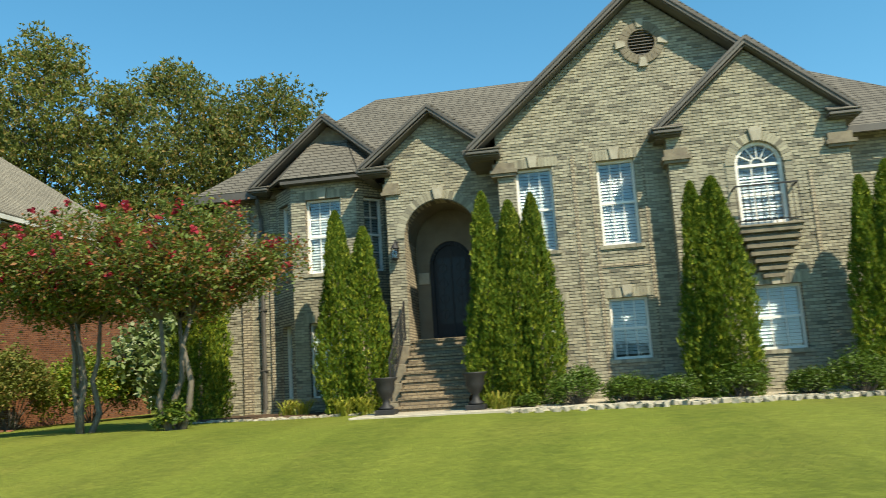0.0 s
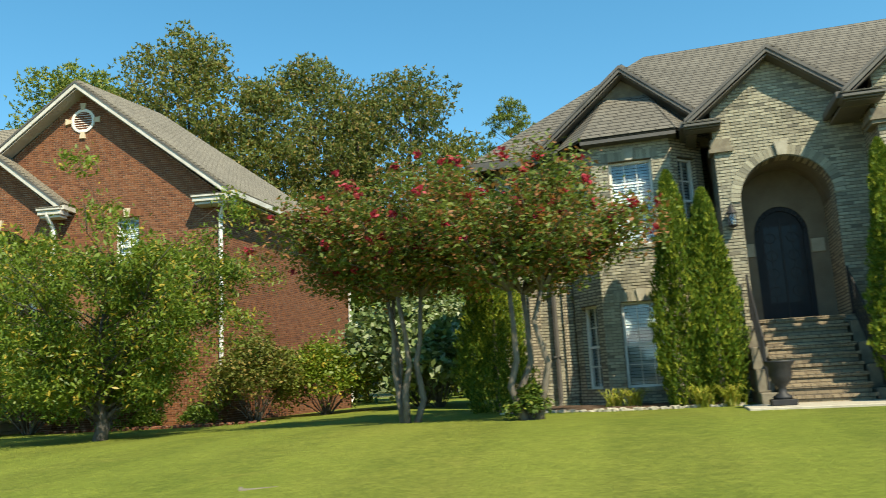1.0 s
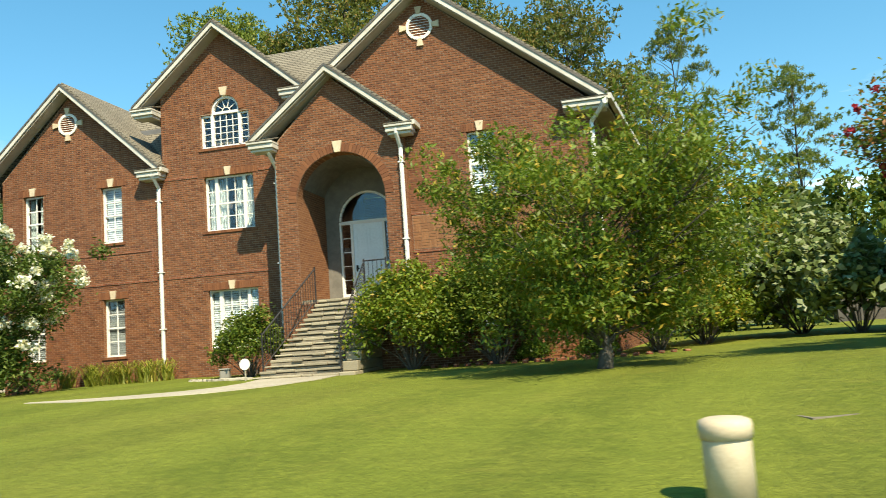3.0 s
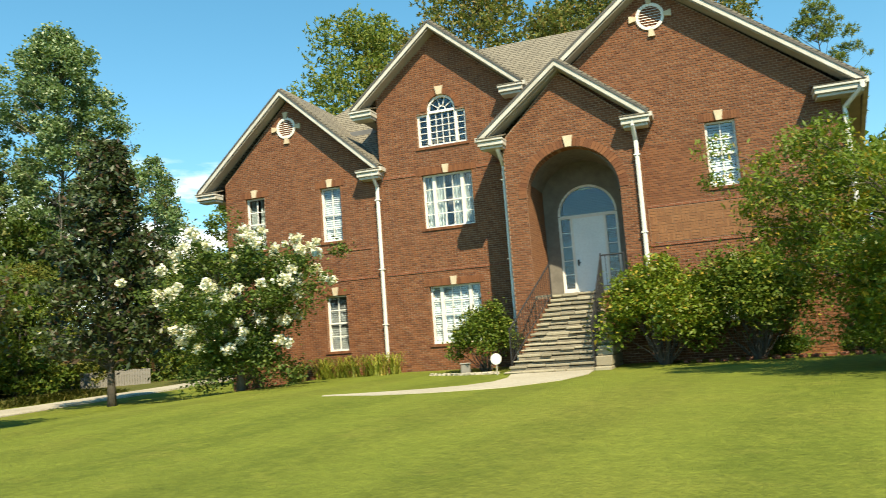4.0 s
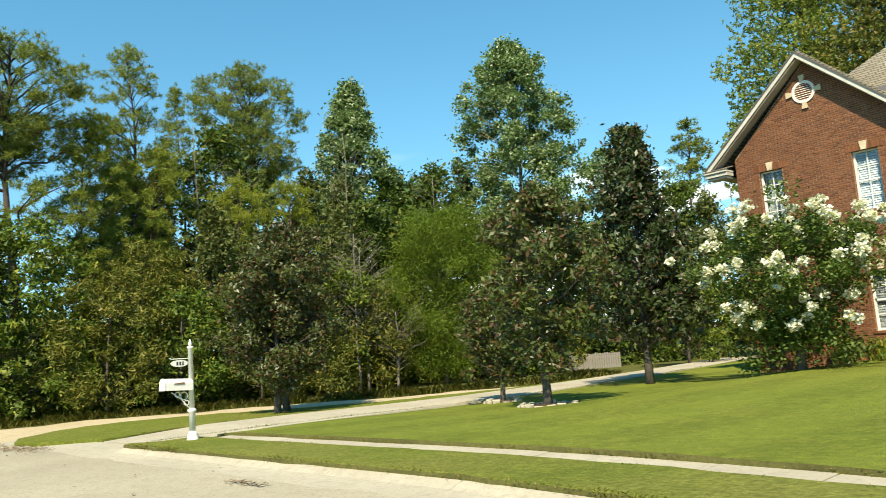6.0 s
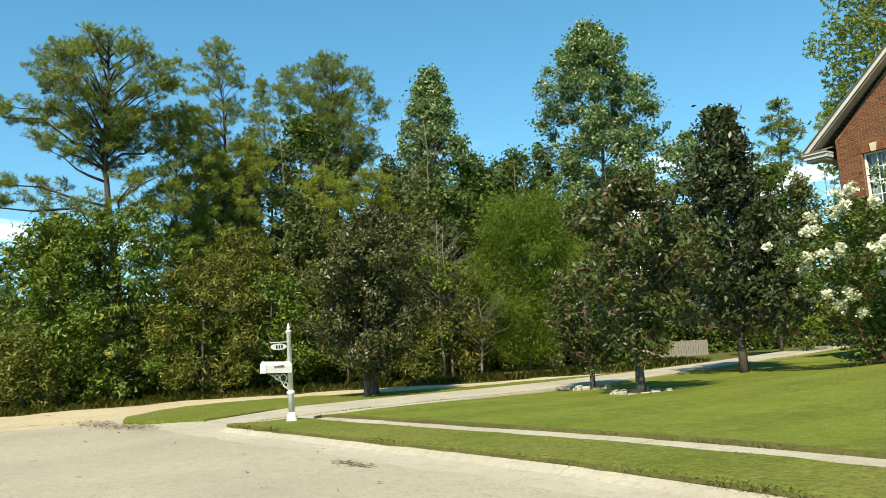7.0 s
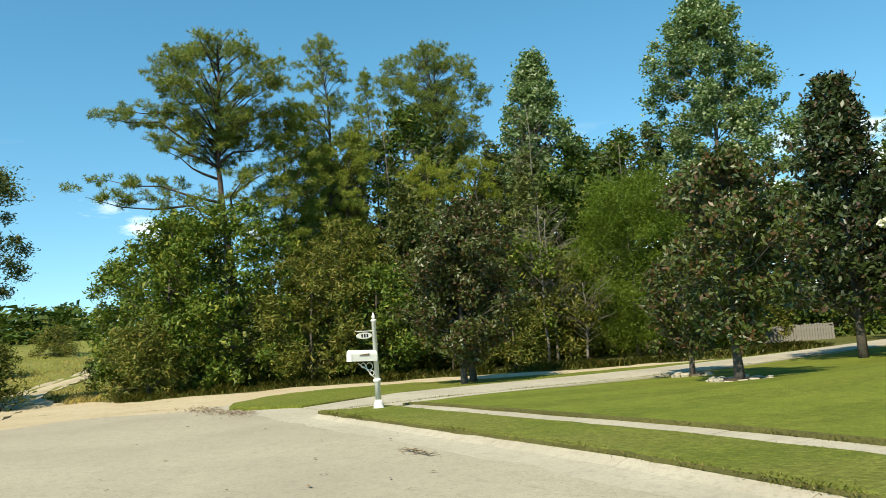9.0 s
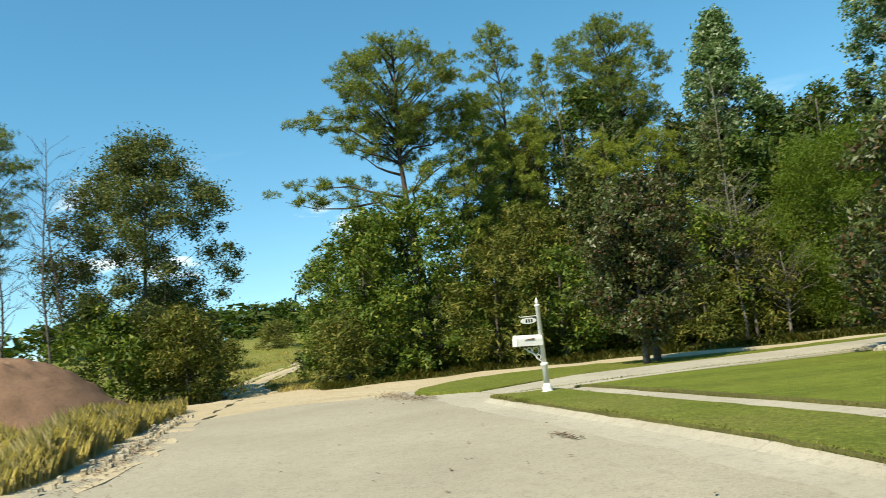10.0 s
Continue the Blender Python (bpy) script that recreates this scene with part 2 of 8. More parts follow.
def ground_like(name, a, b, c, scale=1.0, bump=0.02, rough=0.95, speck=0.4):
    k = Mat(name)
    big, mid, fine = k.noise(0.35 * scale, 6), k.noise(4 * scale, 6, 0.65), k.noise(70 * scale, 3, 0.7)
    col = k.mix(k.span(big, 0.38, 0.66), a, b)
    col = k.mix(k.span(mid, 0.48, 0.72, 0, 0.6), col, c)
    col = k.mix(k.span(fine, 0.45, 0.7, 0, speck), col, tuple(x * 0.5 for x in c))
    col = k.mix(k.span(k.noise(21, 3, 0.7), 0.52, 0.68, 0, speck), col, tuple(x * 0.6 for x in c))
    k.relief(fine, 0.6, bump * 0.35)
    k.relief(mid, 0.5, bump)
    return k.done(col, rough, 0, 0.25)


def glass(name, tint=(0.86, 0.93, 0.95)):
    k = Mat(name)
    k.b.inputs["Transmission Weight"].default_value = 1.0
    k.b.inputs["IOR"].default_value = 1.5
    wob = k.noise(1.3, 2)
    k.relief(wob, 0.05, 0.01)
    return k.done(tint, 0.02, 0, 0.5)


M_RED = brick("red brick", (0.24, 0.1, 0.042), (0.175, 0.067, 0.03), (0.12, 0.042, 0.022), (0.29, 0.16, 0.09), 0.25, 0.2, 0.009, 0.2)
M_RED_TRIM = brick("red brick trim", (0.22, 0.075, 0.035), (0.17, 0.055, 0.028), (0.1, 0.035, 0.022), (0.30, 0.18, 0.12))
# shadow lines between the rough courses are put into the wide dark mortar
M_GREY = brick("grey brick", (0.43, 0.365, 0.25), (0.31, 0.262, 0.182), (0.09, 0.075, 0.058), (0.085, 0.072, 0.056), 0.22, 0.2, 0.013, 0.3)
M_GREY_TRIM = plain("weathered tan brick", (0.24, 0.205, 0.14), (0.15, 0.125, 0.09), 0.9, 6, bump=0.006)
M_RED_PIECE = piece("red brick piece", (0.242, 0.096, 0.043), (0.16, 0.063, 0.031), dark=(0.12, 0.042, 0.022))
M_RED_COURSE = piece("red brick course", (0.242, 0.096, 0.043), (0.16, 0.063, 0.031), joined=True, dark=(0.12, 0.042, 0.022))
M_PANEL = piece("light red panel brick", (0.275, 0.128, 0.058), (0.205, 0.092, 0.043), joined=True)
M_RED_MORTAR = plain("tan mortar", (0.36, 0.245, 0.165), (0.26, 0.165, 0.105), 0.95, 3, bump=0.004)
M_GREY_PIECE = piece("tan brick piece", (0.425, 0.39, 0.28), (0.26, 0.236, 0.17), dark=(0.105, 0.095, 0.073))
M_GREY_COURSE = piece("tan brick course", (0.425, 0.39, 0.28), (0.26, 0.236, 0.17), joined=True, dark=(0.105, 0.095, 0.073))
M_GREY_MORTAR = plain("grey-brown mortar", (0.2, 0.182, 0.14), (0.145, 0.13, 0.1), 0.95, 3, bump=0.004)
M_STONE_TRIM = plain("cream cast stone", (0.62, 0.52, 0.36), (0.5, 0.4, 0.27), 0.8, 4, bump=0.003)
M_STONE_GREY = plain("pale grey cast stone", (0.42, 0.38, 0.29), (0.3, 0.27, 0.2), 0.85, 4, bump=0.003)
M_WHITE = plain("white paint", (0.8, 0.78, 0.72), (0.70, 0.67, 0.6), 0.5, 1.5)
M_FASCIA = plain("aged white fascia paint", (0.6, 0.57, 0.5), (0.46, 0.43, 0.36), 0.6, 2.0)
M_SOFFIT = plain("taupe soffit paint", (0.42, 0.38, 0.31), (0.34, 0.3, 0.24), 0.7, 2.0)
M_DARKTRIM = plain("dark brown-grey trim paint", (0.11, 0.099, 0.085), (0.075, 0.068, 0.058), 0.55, 2.0)
M_GREYFASCIA = plain("weathered taupe fascia paint", (0.12, 0.112, 0.095), (0.085, 0.078, 0.066), 0.6, 2.0)
M_ROOF_TAN = shingle("tan asphalt shingles", (0.235, 0.205, 0.152), (0.175, 0.152, 0.115), (0.095, 0.083, 0.064))
M_ROOF_GREY = shingle("brown-grey asphalt shingles", (0.153, 0.139, 0.112), (0.11, 0.1, 0.081), (0.055, 0.05, 0.042))
M_GLASS = glass("window glass")
M_DARKGLASS = plain("dark door glass", (0.014, 0.015, 0.017), (0.01, 0.011, 0.013), 0.3, 2.0, spec=0.2)
M_DARKSOFFIT = plain("brown soffit paint", (0.15, 0.13, 0.105), (0.11, 0.095, 0.078), 0.7, 2.0)
# the blind again, with the shade on its slats put into the grey
M_BLIND_DIM = plain("shaded grey blind", (0.2, 0.21, 0.2), (0.14, 0.15, 0.15), 0.6, 2.0)
# the sky reflected in the panes is put into the blinds' tint
M_BLIND = plain("sky-tinted white vinyl blind", (0.44, 0.485, 0.485), (0.37, 0.415, 0.42), 0.5, 2.0)
M_CURTAIN = plain("pale curtain cloth", (0.36, 0.4, 0.39), (0.24, 0.28, 0.27), 0.9, 5.0)
# the darkness of the unlit rooms is put into this plaster
M_INSIDE = plain("dim room plaster", (0.16, 0.16, 0.16), (0.11, 0.11, 0.11), 0.9, 1.0)
M_IRON = plain("black wrought iron", (0.018, 0.018, 0.02), (0.03, 0.028, 0.026), 0.6, 9, metal=0.1)
M_DOOR_WHITE = plain("pale grey-blue door paint", (0.76, 0.82, 0.83), (0.7, 0.76, 0.77), 0.4, 1.2)
M_DOOR_DARK = plain("dark bronze door", (0.02, 0.021, 0.024), (0.012, 0.013, 0.015), 0.6, 5, spec=0.25)
# tan stucco with the deep porch's shade put into its colour
M_PLASTER = plain("entry stucco darkened for shade", (0.2, 0.165, 0.115), (0.15, 0.122, 0.085), 0.9, 3, bump=0.004)
M_PORCH = plain("grey-brown porch stucco", (0.2, 0.185, 0.155), (0.14, 0.13, 0.108), 0.95, 4, bump=0.004)
M_FLAG = piece("weathered flagstone", (0.4, 0.35, 0.245), (0.22, 0.19, 0.132), 0.95)
M_RISER = plain("earthy stone", (0.29, 0.25, 0.18), (0.17, 0.145, 0.105), 0.95, 5, bump=0.012)
M_STEP = brick("tan brick step", (0.29, 0.222, 0.138), (0.2, 0.152, 0.096), (0.12, 0.09, 0.06), (0.1, 0.08, 0.06), 0.2)
M_CONCRETE = ground_like("pale concrete", (0.47, 0.42, 0.32), (0.395, 0.35, 0.262), (0.29, 0.25, 0.185), 1.4, 0.004, 0.9, 0.32)
M_ROAD = ground_like("sun-bleached chip road", (0.42, 0.37, 0.27), (0.36, 0.315, 0.23), (0.30, 0.26, 0.19), 1.0, 0.008, 0.92, 0.5)
M_DIRT = ground_like("sandy orange dirt", (0.53, 0.44, 0.29), (0.47, 0.375, 0.23), (0.35, 0.265, 0.165), 0.9, 0.03)
# brown of a windscreen reflection built as a hump; also the mailbox flag
M_HUMP_FLAG = ground_like("red-brown of hump and flag", (0.25, 0.145, 0.09), (0.2, 0.115, 0.07), (0.15, 0.09, 0.055), 1.6, 0.06)
# brown sod, with the shade on the cut side put into the colour
M_SOD = ground_like("shaded cut sod edge", (0.15, 0.145, 0.042), (0.105, 0.1, 0.032), (0.068, 0.06, 0.024), 4, 0.02)
M_DRYLEAF = ground_like("dry brown leaves", (0.3, 0.22, 0.14), (0.24, 0.17, 0.105), (0.16, 0.11, 0.07), 5, 0.02)
M_MULCH = ground_like("brown bark mulch", (0.12, 0.075, 0.045), (0.085, 0.055, 0.034), (0.05, 0.033, 0.022), 5, 0.03)
M_PEBBLE = ground_like("pale stone chips", (0.55, 0.49, 0.37), (0.45, 0.39, 0.28), (0.3, 0.26, 0.19), 6, 0.03)
M_LAWN = grass("mown lawn", (0.155, 0.196, 0.027), (0.234, 0.268, 0.04), (0.36, 0.31, 0.07), 0.2, 0.12, 0.4)
M_STRIP = grass("verge grass", (0.165, 0.2, 0.03), (0.24, 0.265, 0.045), (0.34, 0.285, 0.095), 0, 0, 0.7, 0.5)
M_RISE = grass("long yellow-green grass", (0.2, 0.215, 0.04), (0.27, 0.26, 0.06), (0.36, 0.3, 0.1), 0, 0, 0.7)
M_MEADOW = grass("rough meadow", (0.11, 0.125, 0.03), (0.16, 0.16, 0.045), (0.27, 0.2, 0.085), 0, 0, 0.8)
M_BARK = plain("grey-brown bark", (0.13, 0.112, 0.09), (0.075, 0.064, 0.052), 0.95, 8, bump=0.02)
M_BARK_PALE = plain("smooth pale bark", (0.18, 0.15, 0.11), (0.11, 0.09, 0.068), 0.8, 6, bump=0.006)
M_BARK_PINE = plain("flaky pine bark", (0.1, 0.072, 0.055), (0.05, 0.038, 0.031), 0.95, 5, bump=0.03)
M_FENCE = plain("weathered fence board", (0.27, 0.25, 0.215), (0.19, 0.175, 0.15), 0.9, 4, bump=0.006)

L_CYPRESS = leaf("cypress foliage", (0.06, 0.115, 0.012), (0.135, 0.2, 0.016), (0.25, 0.28, 0.03), 0.65, 0.25, 0.25, 0.2)
L_MYRTLE = leaf("crape myrtle leaves", (0.12, 0.178, 0.043), (0.22, 0.262, 0.067), (0.32, 0.15, 0.065), 0.5, 0.42, 0.26)
L_WHITEMYRTLE = leaf("white crape myrtle leaves", (0.065, 0.118, 0.026), (0.135, 0.2, 0.042), (0.19, 0.24, 0.06), 0.5, 0.3)
L_FLOWER_RED = leaf("crimson blossom", (0.38, 0.035, 0.06), (0.28, 0.022, 0.045), (0.46, 0.085, 0.1), 0.7, 0.35, vary=0.4)
L_FLOWER_WHITE = leaf("white blossom", (0.85, 0.84, 0.74), (0.78, 0.77, 0.64), (0.66, 0.62, 0.42), 0.7, 0.3, vary=0.1)
L_CHERRY = leaf("yellowing tree leaves", (0.125, 0.2, 0.028), (0.235, 0.305, 0.045), (0.40, 0.30, 0.048), 0.42, 0.35, 0.1)
L_MAG = leaf("leathery magnolia leaves", (0.036, 0.06, 0.014), (0.118, 0.14, 0.029), (0.1, 0.054, 0.021), 0.43, 0.12, 0.2, 0.5, 0.6)
L_MAGBRONZE = leaf("bronze-backed magnolia leaves", (0.036, 0.057, 0.013), (0.108, 0.124, 0.026), (0.09, 0.05, 0.02), 0.43, 0.12, 0.22, 0.45, 0.6)
L_MAGDARK = leaf("dark magnolia leaves", (0.022, 0.042, 0.012), (0.065, 0.088, 0.022), (0.07, 0.04, 0.018), 0.43, 0.08, 0.14, 0.5, 0.6)
L_WOOD = leaf("woodland leaves", (0.06728, 0.1188, 0.018), (0.1392, 0.1976, 0.027), (0.2227, 0.2354, 0.0384), 0.5, 0.22, 0.15, 0.18)
L_WOOD2 = leaf("deep woodland leaves", (0.052, 0.094, 0.017), (0.104, 0.147, 0.024), (0.1613, 0.1659, 0.0324), 0.5, 0.22, 0.12, 0.18)
L_SLIM = leaf("grey-green woodland leaves", (0.075, 0.103, 0.03), (0.15, 0.178, 0.052), (0.2208, 0.2074, 0.064), 0.5, 0.3, 0.15)
L_BRUSH = leaf("olive brush leaves", (0.0861, 0.11, 0.02), (0.1596, 0.172, 0.03), (0.2142, 0.187, 0.0425), 0.55, 0.22, 0.2, 0.18)
L_POPLAR = leaf("pale poplar leaves", (0.085, 0.15, 0.042), (0.22, 0.315, 0.125), (0.38, 0.45, 0.25), 0.4, 0.35, 0.2, 0.4, 0.5)
L_BRIGHT = leaf("bright willow leaves", (0.1, 0.165, 0.018), (0.18, 0.25, 0.03), None, 0.55, 0.4)
L_PINE = leaf("pine needles", (0.1272, 0.1887, 0.038), (0.2279, 0.2856, 0.062), (0.3392, 0.3264, 0.075), 0.55, 0.35, 0.18)
L_PINE_YOUNG = leaf("fresh pine needles", (0.17, 0.23, 0.033), (0.28, 0.33, 0.055), (0.36, 0.36, 0.07), 0.55, 0.4, 0.2)
# the brown veil of the windscreen is put into these leaf colours
L_OAK = leaf("veil-browned oak leaves", (0.115, 0.148, 0.034), (0.2, 0.218, 0.052), (0.28, 0.2, 0.06), 0.55, 0.35, 0.18)
L_BOX = leaf("boxwood leaves", (0.055, 0.105, 0.015), (0.12, 0.18, 0.024), None, 0.45, 0.2)
L_HYDRANGEA = leaf("broad pale-green leaves", (0.125, 0.185, 0.068), (0.2, 0.262, 0.115), (0.31, 0.345, 0.195), 0.35, 0.25, 0.2)
L_HOSTA = leaf("yellow-green strap leaves", (0.200, 0.250, 0.037), (0.338, 0.338, 0.062), (0.450, 0.375, 0.075), 0.5, 0.35)
L_GRASS = leaf("grass blades", (0.165, 0.21, 0.027), (0.235, 0.275, 0.042), (0.36, 0.31, 0.1), 0.7, 0.35, 0.15, 0.2, 0.5)
L_EDGE = leaf("dull grass blades", (0.13, 0.155, 0.025), (0.22, 0.235, 0.045), (0.32, 0.25, 0.1), 0.8, 0.35, 0.25, 0.15, 0.5)
L_WEED = leaf("dry weeds", (0.46, 0.42, 0.17), (0.6, 0.53, 0.26), (0.7, 0.61, 0.36), 0.8, 0.55, 0.3, 0.2, 0.5)
L_DEAD = plain("bleached dead wood", (0.22, 0.195, 0.16), (0.15, 0.13, 0.105), 0.9, 5)

# ---- building helpers ----
AT = [Vector((0, 0, 0))]   # the base that the things under way are measured from


def part(name, bm, material, parent=None, label="", smooth=False):
    """Links a bmesh as one mesh object under a thing or part; lengths are laid off from AT."""
    me = bpy.data.meshes.new(name)
    if AT[0].length:
        bmesh.ops.translate(bm, verts=bm.verts, vec=-AT[0])
    bm.to_mesh(me)
    bm.free()
    me.materials.append(material)
    if smooth:
        me.shade_smooth()
    ob = new(name, me)
    if parent:
        ob.parent = parent
    if label:
        tagged(ob, label)
    return ob


def raw(name, verts, faces, material, parent=None, smooth=False):
    me = bpy.data.meshes.new(name)
    me.from_pydata(verts, [], faces)
    me.materials.append(material)
    if smooth:
        me.shade_smooth()
    ob = new(name, me)
    if parent:
        ob.parent = parent
    return ob


def thing(name, at, rz, label, category, group="", kind=""):
    ob = new(name)
    ob.matrix_basis = pose(*at, 0, 0, rz)
    ob.empty_display_size = 0.3
    return tagged(ob, label, category, group, kind)


def box(bm, x0, x1, y0, y1, z0, z1, bevel=0.0):
    """A box, its edges bevelled if asked."""
    m = Matrix.Translation(((x0 + x1) / 2, (y0 + y1) / 2, (z0 + z1) / 2)) @ Matrix.Diagonal((abs(x1 - x0), abs(y1 - y0), abs(z1 - z0), 1))
    made = bmesh.ops.create_cube(bm, size=1, matrix=m)
    if bevel:
        edges = list({e for v in made["verts"] for e in v.link_edges})
        bmesh.ops.bevel(bm, geom=edges, offset=bevel, segments=1, affect="EDGES")
    return bm


def boxes(*rows, bevel=0.0):
    bm = bmesh.new()
    for r in rows:
        box(bm, *r, bevel=bevel)
    return bm


CUBES = {}


def pieces(name, rows, material, parent):
    """Blocks that are objects of their own on one shared mesh."""
    key = material.name
    if key not in CUBES:
        bm = box(bmesh.new(), -0.5, 0.5, -0.5, 0.5, -0.5, 0.5)
        CUBES[key] = bpy.data.meshes.new("block")
        bm.to_mesh(CUBES[key])
        bm.free()
        CUBES[key].materials.append(material)
    for x0, x1, y0, y1, z0, z1 in rows:
        ob = new(name, CUBES[key])
        ob.parent = parent
        ob.matrix_basis = Matrix.Translation(Vector(((x0 + x1) / 2, (y0 + y1) / 2, (z0 + z1) / 2)) - AT[0]) @ Matrix.Diagonal((abs(x1 - x0), abs(y1 - y0), abs(z1 - z0), 1))


def wall(outer, holes, y, depth, bm=None):
    """A wall that faces -y, of an outline in x and z with openings through it, and depth metres thick."""
    bm = bm or bmesh.new()
    edges = []
    for loop in (outer, *holes):
        vs = [bm.verts.new((x, y, z)) for x, z in loop]
        edges += [bm.edges.new((vs[i], vs[(i + 1) % len(vs)])) for i in range(len(vs))]
    made = bmesh.ops.triangle_fill(bm, use_beauty=True, edges=edges)
    faces = [g for g in made["geom"] if isinstance(g, bmesh.types.BMFace)]
    ext = bmesh.ops.extrude_face_region(bm, geom=faces)
    bmesh.ops.translate(bm, verts=[g for g in ext["geom"] if isinstance(g, bmesh.types.BMVert)], vec=(0, depth, 0))
    bmesh.ops.recalc_face_normals(bm, faces=bm.faces)
    return bm


def rect(x0, x1, z0, z1):
    return [(x0, z0), (x1, z0), (x1, z1), (x0, z1)]


def arched(x0, x1, z0, spring, rise, n=16):
    """An opening with a round head."""
    c, w = (x0 + x1) / 2, (x1 - x0) / 2
    return [(x0, z0), (x1, z0)] + [(c + w * math.cos(math.pi * i / n), spring + rise * math.sin(math.pi * i / n)) for i in range(n + 1)]


def slab(bm, pts, thick):
    """A plate: a flat polygon in space, thickened downwards along its normal."""
    vs = [bm.verts.new(p) for p in pts]
    f = bm.faces.new(vs)
    f.normal_update()
    n = f.normal if f.normal.z >= 0 else -f.normal
    ext = bmesh.ops.extrude_face_region(bm, geom=[f])
    bmesh.ops.translate(bm, verts=[g for g in ext["geom"] if isinstance(g, bmesh.types.BMVert)], vec=-n * thick)
    bmesh.ops.recalc_face_normals(bm, faces=bm.faces)
    return bm


def tube(bm, pts, radii, n=8):
    """A round bar along a line of points, with a radius at each."""
    pts = [Vector(p) for p in pts]
    if not isinstance(radii, (list, tuple)):
        radii = [radii] * len(pts)
    rings = []
    for i, p in enumerate(pts):
        d = (pts[min(i + 1, len(pts) - 1)] - pts[max(i - 1, 0)]).normalized()
        a = d.cross(Vector((0.3, 0.9, 0.2)) if abs(d.z) > 0.9 else Vector((0, 0, 1))).normalized()
        b = d.cross(a)
        rings.append([bm.verts.new(p + radii[i] * (a * math.cos(2 * math.pi * k / n) + b * math.sin(2 * math.pi * k / n))) for k in range(n)])
    for r, s in zip(rings, rings[1:]):
        for k in range(n):
            bm.faces.new((r[k], r[(k + 1) % n], s[(k + 1) % n], s[k]))
    bm.faces.new(rings[0][::-1])
    bm.faces.new(rings[-1])
    return bm


def turned(bm, profile, n=20, at=(0, 0, 0)):
    """A turned shape: radius and height, from the foot up."""
    rings = [[bm.verts.new((at[0] + r * math.cos(2 * math.pi * k / n), at[1] + r * math.sin(2 * math.pi * k / n), at[2] + z)) for k in range(n)] for r, z in profile]
    for r, s in zip(rings, rings[1:]):
        for k in range(n):
            bm.faces.new((r[k], r[(k + 1) % n], s[(k + 1) % n], s[k]))
    bm.faces.new(rings[0][::-1])
    bm.faces.new(rings[-1])
    return bm


def ring_bars(c, r0, r1, z, y0, y1, a0, a1, n):
    """Blocks set in a round arch about (c, z): a list of corner outlines."""
    out = []
    for i in range(n):
        p, q = (a0 + (a1 - a0) * (i + 0.04) / n, a0 + (a1 - a0) * (i + 0.96) / n)
        out.append([(c + r * math.cos(a), z + r * math.sin(a)) for r, a in ((r0, p), (r1, p), (r1, q), (r0, q))])
    return out


def prism(bm, outline, y0, y1):
    a = [bm.verts.new((x, y0, z)) for x, z in outline]
    b = [bm.verts.new((x, y1, z)) for x, z in outline]
    n = len(a)
    bm.faces.new(a)
    bm.faces.new(b[::-1])
    for i in range(n):
        bm.faces.new((a[i], b[i], b[(i + 1) % n], a[(i + 1) % n]))
    bmesh.ops.recalc_face_normals(bm, faces=bm.faces)
    return bm


def half_ring(c, r0, r1, z, n=24):
    """The outline of half a ring that stands on its two feet."""
    arc = [math.pi * i / n for i in range(n + 1)]
    return [(c + r1 * math.cos(a), z + r1 * math.sin(a)) for a in arc] + [(c + r0 * math.cos(a), z + r0 * math.sin(a)) for a in reversed(arc)]


def smooth01(x):
    x = min(1.0, max(0.0, x))
    return x * x * (3 - 2 * x)


def along(table, y):
    """A value read off a short table of (y, value)."""
    return float(np.interp(y, [a for a, _ in table], [b for _, b in table]))

# ---- ground, road, paving ----
KERB, WALK0, WALK1 = 7.72, 9.05, 9.68
DRIVE_R = [(7.6, -37.2), (8.6, -37.6), (12, -37.75), (17, -37.5), (22, -38.0), (28, -38.9), (35, -40.2), (46, -43.0)]
DRIVE_L = [(7.6, -40.4), (8.6, -40.5), (11, -41.2), (14, -41.2), (20, -40.7), (26, -41.2), (35, -42.9), (46, -45.6)]
VERGE_L = [(7.2, -43.9), (8.4, -45.5), (9.9, -46.9), (12.2, -47.4), (14.3, -46.6), (16.4, -45.6), (20, -43.6), (24, -42.3), (30, -42.6)]
TRACK_L = [(1.0, -54), (5, -53.8), (8.4, -53.0), (12, -52.8), (15.3, -50.3), (19, -47.6), (22, -44.6), (26, -43.4)]


def bend(x):
    """How far the street has swung away to the south at x, where it curves in front of the grey house."""
    d = max(0.0, x + 11.0)
    return -0.34 * d * d / (d + 5.0) - 0.75 * smooth01((x + 29) / 8.5)


def road_z(x):
    return -0.2 * smooth01((x + 20) / 7)


def lawn_z(x, y):
    edge = road_z(x) + 0.12
    y -= bend(x)
    top = along([(-60, 0.05), (-44, 0.0), (-40, 0.08), (-38, 0.06), (-36.8, 0.0), (-33.5, 0.05), (-30.5, 0.32), (-27, 0.35), (-20, 0.31), (-14, 0.3), (-9, 0.42), (-1, 0.41), (8, 0.34), (60, 0.34)], x)
    return edge + (top - edge) * smooth01((y - WALK1) / 9)


def base_z(x, y):
    """The land under everything."""
    low = road_z(x) - 0.1
    z = low + (lawn_z(x, y) - 0.07 - low) * smooth01((y - bend(x) - 7.7) / 1.2)
    if x < -40:
        z += (-0.06 - z) * smooth01((-40 - x) / 3) * (1 if y < 26 else 0.5)
    z += 4.2 * smooth01((-66 - x) / 56)               # a grassy rise to the west
    far = max(0.0, math.hypot(x + 20, y - 15) - 70)
    return z + min(2.5, far * 0.012) * (0.5 + 0.5 * noise.noise((x * 0.01, y * 0.01, 3.0)))


